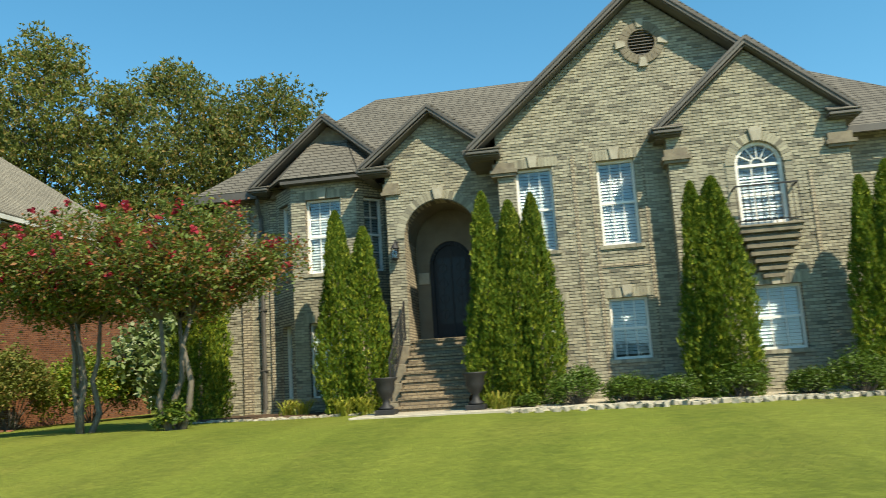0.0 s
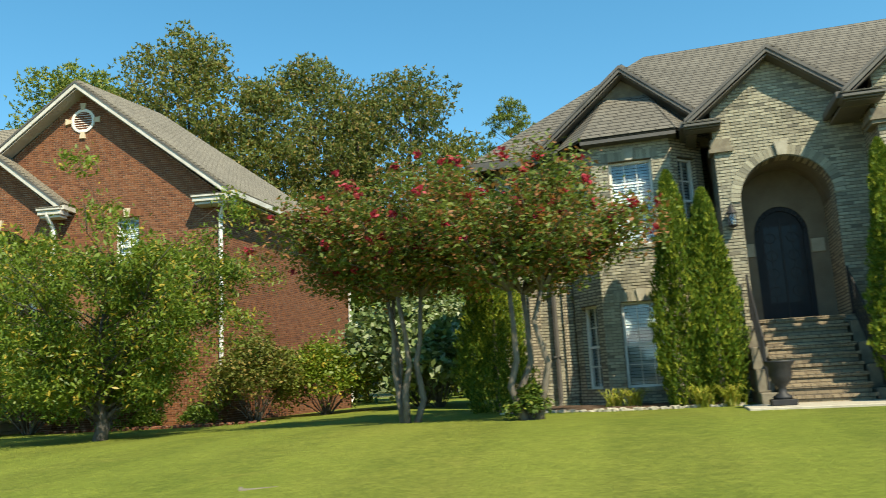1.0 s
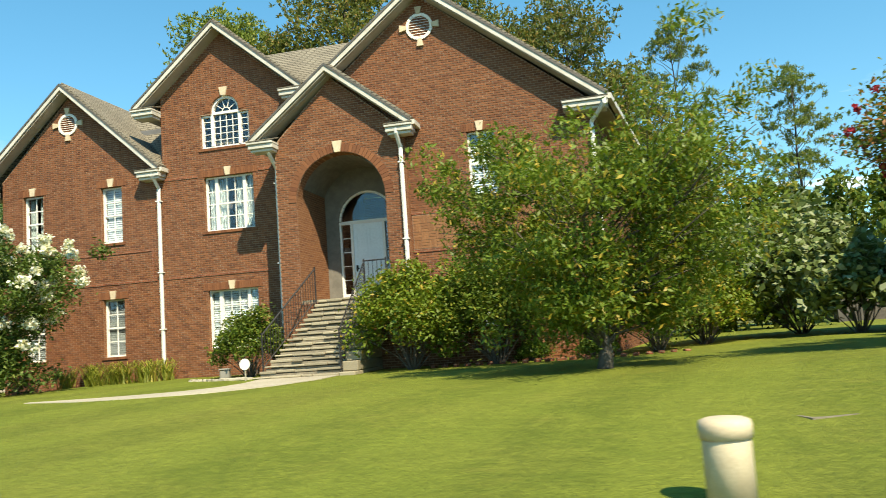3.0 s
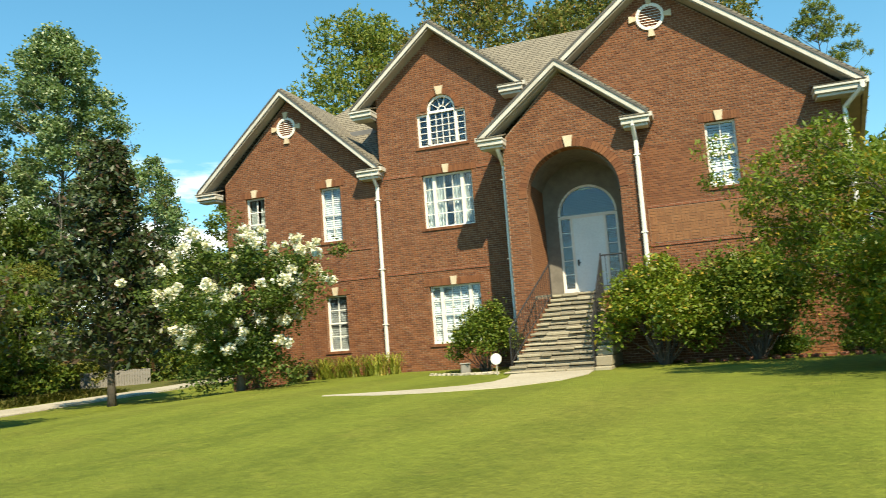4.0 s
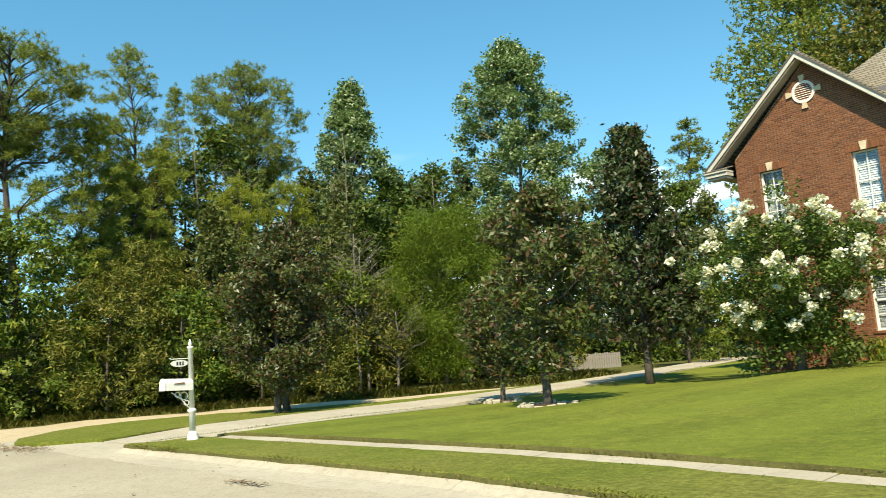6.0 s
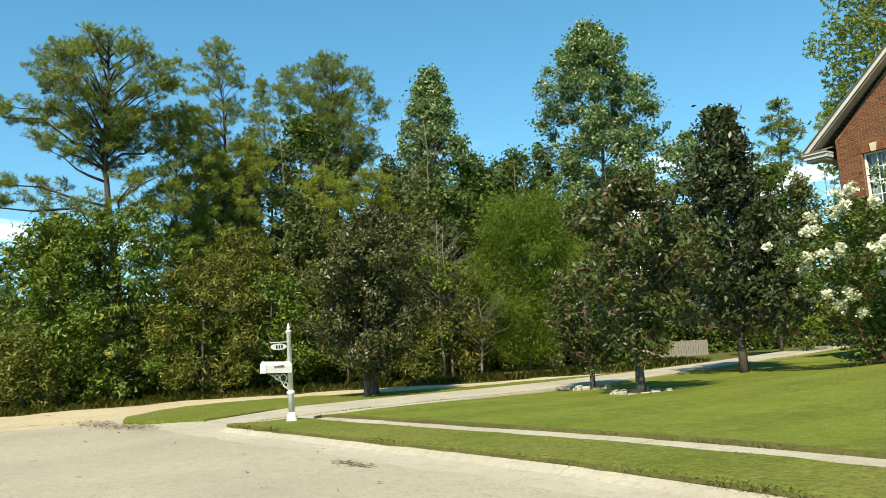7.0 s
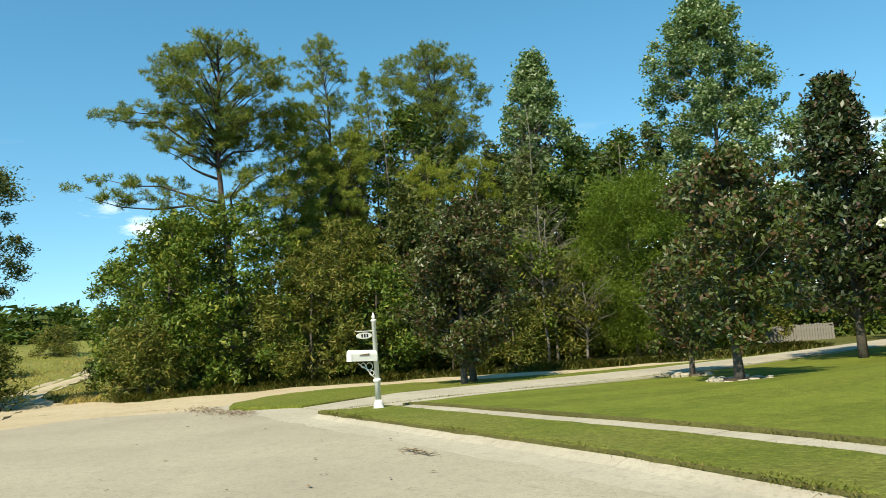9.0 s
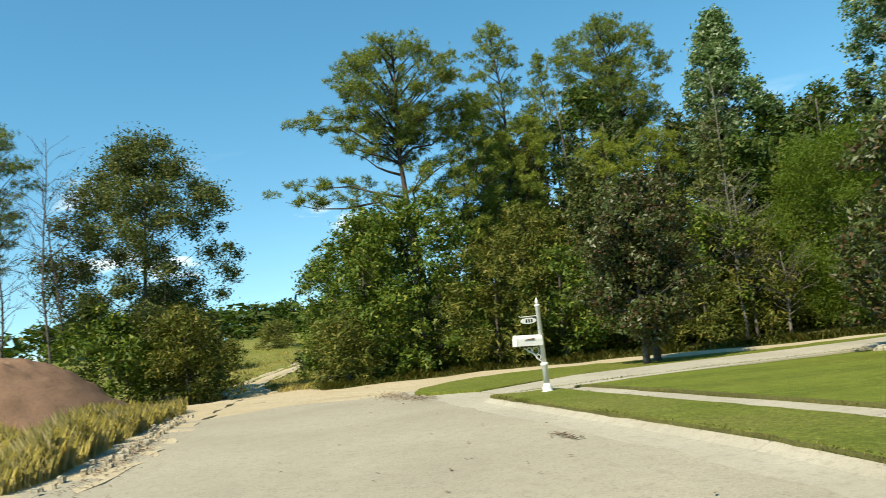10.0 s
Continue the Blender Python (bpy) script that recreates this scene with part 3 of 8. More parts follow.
def sheet(name, ys, left, right, nx, height, material, skirt=0.12, ragged=0.0, parent=None, bent=False, side=None):
    """A cloth of ground between two side lines, laid on the height function, with a skirt that gives it an edge."""
    verts, faces, nv = [], [], nx + 1
    for j, y in enumerate(ys):
        a, b = left(y), right(y)
        for i in range(nv):
            x = a + (b - a) * i / nx
            yy = y
            if ragged and (i in (0, nx) or j in (0, len(ys) - 1)):
                x += ragged * noise.noise((x * 1.7, y * 1.7, 7)) if i in (0, nx) else 0
                yy += ragged * noise.noise((x * 1.7, y * 1.7, 2)) if j in (0, len(ys) - 1) else 0
            if bent:
                share = 1.0 if yy < 12 else max(0.0, 1 - (yy - 12) / 30)
                yy += bend(x) * share
            verts.append((x, yy, height(x, yy)))
    for j in range(len(ys) - 1):
        for i in range(nx):
            k = j * nv + i
            faces.append((k, k + 1, k + 1 + nv, k + nv))
    rim = list(range(nv)) + [j * nv + nx for j in range(1, len(ys))] + [(len(ys) - 1) * nv + i for i in range(nx - 1, -1, -1)] + [j * nv for j in range(len(ys) - 2, 0, -1)]
    first = len(verts)
    verts += [(verts[k][0], verts[k][1], verts[k][2] - skirt) for k in rim]
    m = len(rim)
    for a in range(m):
        b = (a + 1) % m
        faces.append((rim[b], rim[a], first + a, first + b))
    ob = raw(name, verts, faces, material, parent, smooth=False)
    if side:
        ob.data.materials.append(side)
        for f in list(ob.data.polygons)[-m:]:
            f.material_index = 1
    return ob


def spread(a, b, step):
    n = max(1, round((b - a) / step))
    return [a + (b - a) * i / n for i in range(n + 1)]


gx = [-2500, -900, -400, -220, -140] + spread(-110, 60, 1.25) + [90, 150, 300, 900, 2500]
gy = [-2500, -900, -300, -120, -60] + spread(-30, -5, 2.5) + spread(-4.6, 12, 0.4) + spread(13, 60, 1.25) + [75, 100, 150, 300, 900, 2500]
gv = [(x, y, base_z(x, y)) for y in gy for x in gx]
gf = [(j * len(gx) + i, j * len(gx) + i + 1, (j + 1) * len(gx) + i + 1, (j + 1) * len(gx) + i) for j in range(len(gy) - 1) for i in range(len(gx) - 1)]
tagged(raw("ground", gv, gf, M_MEADOW, smooth=True), "rough green-brown meadow and woodland floor", "ground", kind="structure")

lawn = sheet("lawn", [WALK1, WALK1 + 0.05, WALK1 + 0.15] + spread(10.1, 24, 0.4) + spread(25, 62, 2.0), lambda y: along(DRIVE_R, y) + 0.06, lambda y: 62.0, 170,
             lambda x, y: lawn_z(x, y) - 0.02 + (0.06 + 0.008 * (1 - smooth01((y - bend(x) - WALK1) / 1.6))) * smooth01((x - along(DRIVE_R, y)) / 1.2) + 0.012 * noise.noise((x * 0.8, y * 0.8, 0)), M_LAWN, 0.2, 0.05, bent=True, side=M_SOD)
tagged(lawn, "mown green lawn with pale mowing stripes", "lawn", kind="structure")
strip = sheet("grass_strip", [KERB, KERB + 0.06] + spread(KERB + 0.2, WALK0 - 0.15, 0.12) + [WALK0 - 0.06, WALK0 - 0.01], lambda y: -37.7 + 0.48 * smooth01((y - KERB) / 0.6), lambda y: 60.0, 190,
              lambda x, y: road_z(x) + 0.125 + 0.02 * smooth01((y - bend(x) - KERB) / 0.1) + 0.012 * noise.noise((x * 2, y * 2, 5)), M_STRIP, 0.16, 0.05, bent=True, side=M_SOD)
tagged(strip, "narrow green grass verge between kerb and pavement", "grass verge", kind="structure")
verge = sheet("grass_verge", spread(7.2, 30, 0.4), lambda y: along(VERGE_L, y), lambda y: along(DRIVE_L, y) - 0.04 - 1.6 * (1 - smooth01((y - 7.2) / 1.3)), 16,
              lambda x, y: lawn_z(x, y) - 0.035 + 0.025 * noise.noise((x, y, 1)), M_STRIP, 0.12, 0.45)
tagged(verge, "green grass verge beyond the driveway under magnolias", "grass verge", kind="structure")

road = sheet("road", spread(-2.2, 6.96, 0.75), lambda y: -44.6 + 0.6 * math.sin(y * 1.3), lambda y: 60.0, 120, lambda x, y: road_z(x) + 0.02 * (1 - ((y - bend(x) - 3) / 5) ** 2), M_ROAD, 0.1, 0.25, bent=True)
tagged(road, "pale sun-bleached road with small cracks and stains", "road", kind="structure")
dirt = sheet("dirt_track", spread(-2.4, 26, 0.45), lambda y: along([(-2.4, -50), (0.5, -54), (1.8, -58), (4.6, -58), (5.8, -54.2)], y) if y < 5.9 else along(TRACK_L, y),
             lambda y: -43.5 if y < 7.2 else along(VERGE_L, y) + 0.15, 26,
             lambda x, y: -0.03 + 0.05 * noise.noise((x * 0.5, y * 0.5, 9)) + 0.02 * noise.noise((x * 2, y * 2, 4)), M_DIRT, 0.1, 0.5)
tagged(dirt, "sandy pale dirt at the end of the road", "dirt track", kind="structure")
LANE = [(-56, 2.6), (-64, 2.1), (-70, 2.3), (-76, 4.0), (-82, 6.6), (-92, 10.4)]
lane_y = lambda x: float(np.interp(-x, [-a for a, _ in LANE], [b for _, b in LANE]))
lane = sheet("dirt_lane", spread(-0.7, 0.7, 0.1), lambda y: -92.0, lambda y: -56.5, 44, lambda x, y: 0.0, M_DIRT, 0.12, 0.25)
for v in lane.data.vertices:
    side = v.co.y
    v.co.y = lane_y(v.co.x) + side * 1.5 + 0.25 * noise.noise((v.co.x * 0.4, 3, 3))
    rut = 0.09 * math.exp(-((abs(side) - 0.42) / 0.13) ** 2)
    v.co.z += max(base_z(v.co.x, v.co.y), -0.06) + 0.13 - rut + 0.06 * noise.noise((v.co.x * 0.6, v.co.y * 1.2, 9))
tagged(lane, "rutted sandy lane leading off between trees", "dirt track", kind="structure")

rise = sheet("grass_rise", spread(-16, 26, 1.4), lambda y: -118.0, lambda y: -64.0, 40, lambda x, y: base_z(x, y) + 0.06 + 0.1 * noise.noise((x * 0.3, y * 0.3, 6)), M_RISE, 0.2, 1.2)
tagged(rise, "sunlit yellow-green grass rise beyond the lane", "grass", kind="structure")
SHOULDER = [(-54, 1.5), (-48, 0.9), (-40, 0.5), (-34, 0.3), (-30, -1.2), (-28, -2.2)]
shoulder = sheet("dirt_shoulder", spread(0.0, 1.0, 0.12), lambda y: -54.0, lambda y: -28.0, 44, lambda x, y: 0.0, M_DIRT, 0.1, 0.0)
for v in shoulder.data.vertices:
    edge, top = along(SHOULDER, v.co.x) + 0.6, v.co.z > -0.05
    v.co.y = -3.2 + (edge + 3.2) * v.co.y + (0.3 * noise.noise((v.co.x * 0.6, 0, 8)) + 0.12 * noise.noise((v.co.x * 2.3, 0, 3))) * smooth01(v.co.y * 2)
    v.co.z += 0.016 + 0.045 * noise.noise((v.co.x * 0.9, v.co.y * 2.9, 6)) if top else -0.05
tagged(shoulder, "sandy littered shoulder along the road's edge", "road shoulder", kind="structure")

# pavement slabs, gutter slabs and the driveway, each slab with its own joint
paving = thing("pavement", (0, 0, 0), 0, "pale concrete pavement of jointed slabs", "pavement", kind="structure")
gutter = thing("kerb_gutter", (0, 0, 0), 0, "pale concrete gutter slabs with rolled kerb", "kerb", kind="structure")
drive = thing("driveway", (0, 0, 0), 0, "pale concrete driveway of jointed slabs", "driveway", kind="structure")


def slab_piece(name, parent, corners, thick=0.12, lip=0.0):
    bm = bmesh.new()
    vs = [bm.verts.new(c) for c in corners]
    top = bm.faces.new(vs)
    ext = bmesh.ops.extrude_face_region(bm, geom=[top])
    bmesh.ops.translate(bm, verts=[g for g in ext["geom"] if isinstance(g, bmesh.types.BMVert)], vec=(0, 0, -thick))
    bmesh.ops.recalc_face_normals(bm, faces=bm.faces)
    return part(name, bm, M_CONCRETE, parent)


rng = random.Random(4)
x = -37.0
while x < 40:
    w = 1.25
    d = [rng.uniform(-0.006, 0.006) for _ in range(4)]
    slab_piece("slab", paving, [(x + 0.008, WALK0 + bend(x), road_z(x) + 0.09 + d[0]), (x + w - 0.008, WALK0 + bend(x + w), road_z(x + w) + 0.09 + d[1]),
                                (x + w - 0.008, WALK1 + bend(x + w), road_z(x + w) + 0.1 + d[2]), (x + 0.008, WALK1 + bend(x), road_z(x) + 0.1 + d[3])])
    x += w
x = -45.0
while x < 40:
    w = 2.45
    a, b = x + 0.004, x + w - 0.004
    bm = bmesh.new()
    prof = [(6.93, 0.004), (7.32, 0.0), (7.52, 0.012), (7.64, 0.05), (7.73, 0.075)] if x > -38.2 else [(6.93, 0.004), (7.3, 0.0), (7.6, 0.004), (8.3, 0.02)]
    rows = [[bm.verts.new((q, y + bend(q), road_z(q) + z)) for q in (a, b)] for y, z in prof]
    for r, s in zip(rows, rows[1:]):
        bm.faces.new((r[0], r[1], s[1], s[0]))
    ext = bmesh.ops.extrude_face_region(bm, geom=list(bm.faces))
    bmesh.ops.translate(bm, verts=[g for g in ext["geom"] if isinstance(g, bmesh.types.BMVert)], vec=(0, 0, -0.12))
    bmesh.ops.recalc_face_normals(bm, faces=bm.faces)
    part("gutter_slab", bm, M_CONCRETE, gutter)
    x += w
y = 8.3
while y < 44:
    n = y + 2.9
    cut = 0.012
    mid = [(along(DRIVE_L, q) + along(DRIVE_R, q)) / 2 for q in (y, n)]
    zz = [lawn_z(-39.5, q) - 0.015 if q > 9 else 0.035 for q in (y, n)]
    slab_piece("slab", drive, [(along(DRIVE_L, y), y + cut, zz[0]), (mid[0] - cut, y + cut, zz[0] + 0.01), (mid[1] - cut, n - cut, zz[1] + 0.01), (along(DRIVE_L, n), n - cut, zz[1])])
    slab_piece("slab", drive, [(mid[0] + cut, y + cut, zz[0] + 0.01), (along(DRIVE_R, y), y + cut, zz[0]), (along(DRIVE_R, n), n - cut, zz[1]), (mid[1] + cut, n - cut, zz[1] + 0.01)])
    y = n

# ---- parts of houses ----
PIECE = {M_RED_TRIM.name: M_RED_PIECE, M_GREY_TRIM.name: M_GREY_PIECE}


def window(house, x0, x1, z0, z1, y, cols=2, rows=2, sides=0.0, cover="blind", frame_m=None, drop=0.0, inset=0.13, bar=0.014):
    """A sash window in an opening of a wall that faces -y: frame, panes, glazing bars, a blind or curtain and a brick sill."""
    fm = frame_m or M_WHITE
    y = y + inset
    f = 0.055
    top = part("window", boxes((x0, x0 + f, y, y + 0.09, z0, z1), (x1 - f, x1, y, y + 0.09, z0, z1), (x0 + f, x1 - f, y, y + 0.09, z1 - f, z1), (x0 + f, x1 - f, y, y + 0.09, z0, z0 + f)), fm, house)
    bays = [(x0 + f, x1 - f)]
    if sides:
        a, b = x0 + f + sides, x1 - f - sides
        pieces("mullion", [(a, a + 0.11, y + 0.004, y + 0.086, z0 + f, z1 - f), (b - 0.11, b, y + 0.004, y + 0.086, z0 + f, z1 - f)], fm, top)
        bays = [(x0 + f, a), (a + 0.11, b - 0.11), (b, x1 - f)]
    mid = (z0 + z1) / 2
    for i, (a, b) in enumerate(bays):
        main = len(bays) == 1 or i == 1
        if main:
            part("meeting_rail", boxes((a, b, y + 0.012, y + 0.07, mid - 0.025, mid + 0.025)), fm, top)
        nc = cols if main else 1
        bars = []
        for c in range(1, nc):
            q = a + (b - a) * c / nc
            bars.append((q - bar, q + bar, y + 0.028, y + 0.05, z0 + f, z1 - f))
        n = rows * 2
        for r in range(1, n):
            q = z0 + f + (z1 - z0 - 2 * f) * r / n
            if r != rows or not main:
                bars.append((a, b, y + 0.03, y + 0.048, q - bar, q + bar))
        pieces("glazing_bar", bars, fm, top)
        g = part("pane", boxes((a, b, y + 0.054, y + 0.06, z0 + f, z1 - f)), M_GLASS, top)
        g.visible_shadow = False
    if cover in ("blind", "dim"):
        bm = bmesh.new()
        q, k = z1 - f - 0.05 - drop, 0
        low = z0 + f + 0.02
        while q > low:
            vs = [bm.verts.new(p) for p in ((x0 + f, y + 0.105, q - 0.031), (x1 - f, y + 0.105, q - 0.031), (x1 - f, y + 0.13, q + 0.031), (x0 + f, y + 0.13, q + 0.031))]
            bm.faces.new(vs)
            q -= 0.072
        box(bm, x0 + f, x1 - f, y + 0.1, y + 0.15, z1 - f - 0.05 - drop, z1 - f - drop)
        part("blind", bm, M_BLIND if cover == "blind" else M_BLIND_DIM, top, "white slatted blind" if cover == "blind" else "slatted blind greyed for shade")
    elif cover == "curtain":
        bm = bmesh.new()
        for a, b in ((x0 + f, x0 + (x1 - x0) * 0.42), (x0 + (x1 - x0) * 0.58, x1 - f)):
            n = 22
            cols_v = [[bm.verts.new((a + (b - a) * i / n, y + 0.16 + 0.03 * math.sin(i * 1.9), z)) for z in (z0 + f, z1 - f)] for i in range(n + 1)]
            for p, q in zip(cols_v, cols_v[1:]):
                bm.faces.new((p[0], q[0], q[1], p[1]))
        part("curtain", bm, M_CURTAIN, top, "pale gathered curtain")
    return top


def surround(house, x0, x1, z0, z1, y, brick_m, key_m, keys=True, sill=True, head=True):
    """The brick sill, the upright bricks of the lintel and the stone keystone of a window."""
    if sill:
        n = max(4, round((x1 - x0 + 0.16) / 0.105))
        w = (x1 - x0 + 0.16) / n
        base = part("brick_sill", boxes((x0 - 0.08, x1 + 0.08, y - 0.03, y + 0.085, z0 - 0.075, z0 - 0.012)), brick_m, house)
        pieces("brick", [(x0 - 0.08 + i * w + 0.004, x0 - 0.08 + (i + 1) * w - 0.004, y - 0.05, y + 0.09, z0 - 0.085, z0 - 0.004) for i in range(n)], PIECE[brick_m.name], base)
    if head:
        c = (x0 + x1) / 2
        n = max(4, round((x1 - x0 + 0.3) / 0.076))
        w = (x1 - x0 + 0.3) / n
        base = part("lintel", boxes((x0 - 0.15, x1 + 0.15, y - 0.01, y + 0.05, z1 + 0.006, z1 + 0.21)), brick_m, house)
        ends = [x0 - 0.15 + i * w for i in range(n)]
        pieces("brick", [(a + 0.004, a + w - 0.004, y - 0.022, y + 0.06, z1 + 0.004, z1 + 0.215) for a in ends if not keys or abs(a + w / 2 - c) > 0.11], PIECE[brick_m.name], base)
        if keys:
            part("keystone", prism(bmesh.new(), [(c - 0.075, z1), (c + 0.075, z1), (c + 0.115, z1 + 0.27), (c - 0.115, z1 + 0.27)], y - 0.06, y + 0.05), key_m, house, "pale cast-stone keystone")


def gable(house, c, half, ze, za, y0, y1, wall_y, roof_m, fascia_m, soffit_m, ret=0.85, sides=(1, 1), depth=0.15, ret_h=0.8, slopes=(1, 1)):
    """A gable roof with its ridge along y: two slopes, raking fascias with a soffit, eave returns and gutters."""
    k = (za - ze) / half
    for s in (-1, 1):
        if slopes[(s + 1) // 2]:
            part("roof", slab(bmesh.new(), [(c, y0, za), (c + s * half, y0, ze), (c + s * half, y1, ze), (c, y1, za)], 0.09), roof_m, house)
        o = 0.1 * math.hypot(1, k)
        part("fascia", prism(bmesh.new(), [(c, za - o * 0.3), (c + s * half, ze - o * 0.3), (c + s * half, ze - o * 0.3 - depth), (c, za - o * 0.3 - depth)], y0 - 0.035, y0 + 0.02), fascia_m, house)
        part("drip_edge", prism(bmesh.new(), [(c, za + 0.03), (c + s * (half + 0.02), ze + 0.02), (c + s * (half + 0.02), ze - 0.05), (c, za - 0.045)], y0 - 0.06, y0 - 0.03), M_DARKTRIM if fascia_m is not M_DARKTRIM else fascia_m, house)
        u = min(o + 0.13, o * 0.3 + depth + 0.03)
        bm = slab(bmesh.new(), [(c, y0 + 0.02, za - u), (c + s * half, y0 + 0.02, ze - u), (c + s * half, wall_y, ze - u), (c, wall_y, za - u)], 0.02)
        part("soffit", bm, soffit_m, house)
        if sides[(s + 1) // 2]:
            a, b = sorted((c + s * (half + 0.03), c + s * (half - ret)))
            part("eave_return", boxes((a, b, y0 - 0.05, wall_y - 0.004, ze - 0.17 - 0.16 * ret_h, ze - 0.17), (a + 0.05, b - 0.04, y0 + 0.02, wall_y - 0.006, ze - 0.17 - 0.26 * ret_h, ze - 0.17 - 0.16 * ret_h), (a - 0.02, b + 0.01, y0 - 0.1, wall_y - 0.003, ze - 0.17, ze - 0.1), bevel=0.012), fascia_m, house)
            bm = bmesh.new()
            slab(bm, [(a - 0.03, y0 - 0.11, ze - 0.098), (b + 0.02, y0 - 0.11, ze - 0.098), (b + 0.02, wall_y, ze + 0.06), (a - 0.03, wall_y, ze + 0.06)], 0.03)
            part("return_roof", bm, roof_m, house)
            if not slopes[(s + 1) // 2]:
                continue
            e = c + s * half
            part("gutter", boxes((min(e, e + s * 0.12), max(e, e + s * 0.12), y0 + 0.02, y1, ze - 0.14, ze - 0.01)), fascia_m, house)
            part("eave_soffit", boxes((min(e, e - s * (half * 0.13)), max(e, e - s * (half * 0.13)), wall_y, y1, ze - 0.24, ze - 0.2)), soffit_m, house)


def round_vent(house, c, z, r, y, white, stone, louvre, band=0.085, back=0.04):
    """A round louvred vent with a raised ring and four stone keys."""
    bm = bmesh.new()
    for q in ring_bars(c, r, r + band, z, 0, 0, 0, 2 * math.pi, 24):
        prism(bm, q, y - 0.05, y + 0.05)
    vent = part("vent", bm, white, house)
    n = 8
    for i in range(n):
        bm = bmesh.new()
        q = z - r + 2 * r * (i + 0.5) / n
        w = math.sqrt(max(0.0, r * r - (q - z) ** 2))
        if w > 0.03:
            vs = [bm.verts.new(p) for p in ((c - w, y - 0.03, q - 0.5 * r / n), (c + w, y - 0.03, q - 0.5 * r / n), (c + w, y + 0.03, q + 1.1 * r / n), (c - w, y + 0.03, q + 1.1 * r / n))]
            bm.faces.new(vs)
            part("louvre", bm, louvre, vent)
        else:
            bm.free()
    # a dark plate added in place of the unlit hollow behind the louvres
    bm = bmesh.new()
    for q in ring_bars(c, 0.005, r, z, 0, 0, 0, 2 * math.pi, 16):
        prism(bm, q, y + back, y + back + 0.02)
    part("vent_back", bm, M_DARKTRIM, vent)
    for a in range(4):
        t = a * math.pi / 2
        d, p = Vector((math.cos(t), math.sin(t))), Vector((-math.sin(t), math.cos(t)))
        o = Vector((c, z))
        q = [o + d * (r + 0.06) - p * 0.055, o + d * (r + 0.06) + p * 0.055, o + d * (r + 0.27) + p * 0.1, o + d * (r + 0.27) - p * 0.1]
        part("vent_key", prism(bmesh.new(), [tuple(v) for v in q], y - 0.075, y + 0.03), stone, vent)


def downspout(house, x, y, z0, z1, m, lean=0.35, out=0.0):
    """A square pipe: from the gutter, an elbow back to the wall, straight down and a shoe at the foot."""
    bm = bmesh.new()
    tube(bm, [(x + out, y - lean, z1 + 0.22), (x + out, y - lean, z1 + 0.1), (x, y, z1 - 0.25), (x, y, z1 - 0.5), (x, y, z0 + 0.25), (x, y - 0.12, z0 + 0.06)], 0.062, 6)
    pipe = part("downspout", bm, m, house)
    for z in (z0 + 1.2, (z0 + z1) / 2, z1 - 0.7):
        part("strap", boxes((x - 0.085, x + 0.085, y - 0.068, y + 0.07, z, z + 0.035)), m, pipe)


def arch_band(house, c, r0, r1, z, y, n, m, key_m, a0=0.0, a1=math.pi):
    """A ring of bricks round an arch with a keystone at its crown."""
    bm = bmesh.new()
    for q in ring_bars(c, r0 + 0.01, r1 - 0.01, z, 0, 0, a0, a1, 24):
        prism(bm, q, y - 0.012, y + 0.04)
    base = part("arch_ring", bm, m, house)
    for q in ring_bars(c, r0, r1, z, 0, 0, a0, a1, n):
        part("brick", prism(bmesh.new(), q, y - 0.03, y + 0.05), PIECE[m.name], base)
    part("keystone", prism(bmesh.new(), [(c - 0.085, z + r0 - 0.01), (c + 0.085, z + r0 - 0.01), (c + 0.14, z + r1 + 0.08), (c - 0.14, z + r1 + 0.08)], y - 0.08, y + 0.05), key_m, house, "pale cast-stone keystone")


def rail(owner, name, p0, p1, height, step, m, label, posts=True, flat=()):
    """An iron stair rail: top and bottom bar, balusters and end posts."""
    p0, p1 = Vector(p0), Vector(p1)
    top = part(name, tube(bmesh.new(), [p0 + Vector((0, 0, height)), p1 + Vector((0, 0, height))], 0.022, 6), m, owner, label)
    part("bottom_bar", tube(bmesh.new(), [p0 + Vector((0, 0, 0.1)), p1 + Vector((0, 0, 0.1))], 0.014, 5), m, top)
    n = max(2, round((p1 - p0).length / step))
    for i in range(n + 1):
        q = p0.lerp(p1, i / n)
        end = i in (0, n)
        part("rail_post" if end else "baluster", tube(bmesh.new(), [q - Vector((0, 0, 0.03 if end else -0.1)), q + Vector((0, 0, height + (0.06 if end else 0)))], 0.024 if end else 0.0095, 5), m, top)
    return top


FRONTS = []


def brick_wall(owner, outline, holes, y, thick, kind, single=None):
    """A wall facing -y whose face is mortar, to take its bricks later."""
    ob = part("wall", wall(outline, holes, y, thick), M_RED if kind == "red" else M_GREY, owner)
    ob.data.materials.append(M_RED_MORTAR if kind == "red" else M_GREY_MORTAR)
    for f in ob.data.polygons:
        if f.normal.y < -0.9:
            f.material_index = 1
    FRONTS.append((ob, outline, holes, lambda u, d, z: (u, y - d, z), AT[0].copy(), kind, single))
    return ob

# ---- the red brick house ----
AT[0] = Vector((-24.0, 27.0, 0.0))
red = thing("house", AT[0], 0, "two-storey red brick house with white trim and four gables", "house")
YL, YP, YR = 27.45, 25.8, 26.05
T = 0.3


def red_wins(x0, x1, zs, y, **kw):
    for z0, z1 in zs:
        window(red, x0, x1, z0, z1, y, **kw)
        surround(red, x0, x1, z0, z1, y, M_RED_TRIM, M_STONE_TRIM)


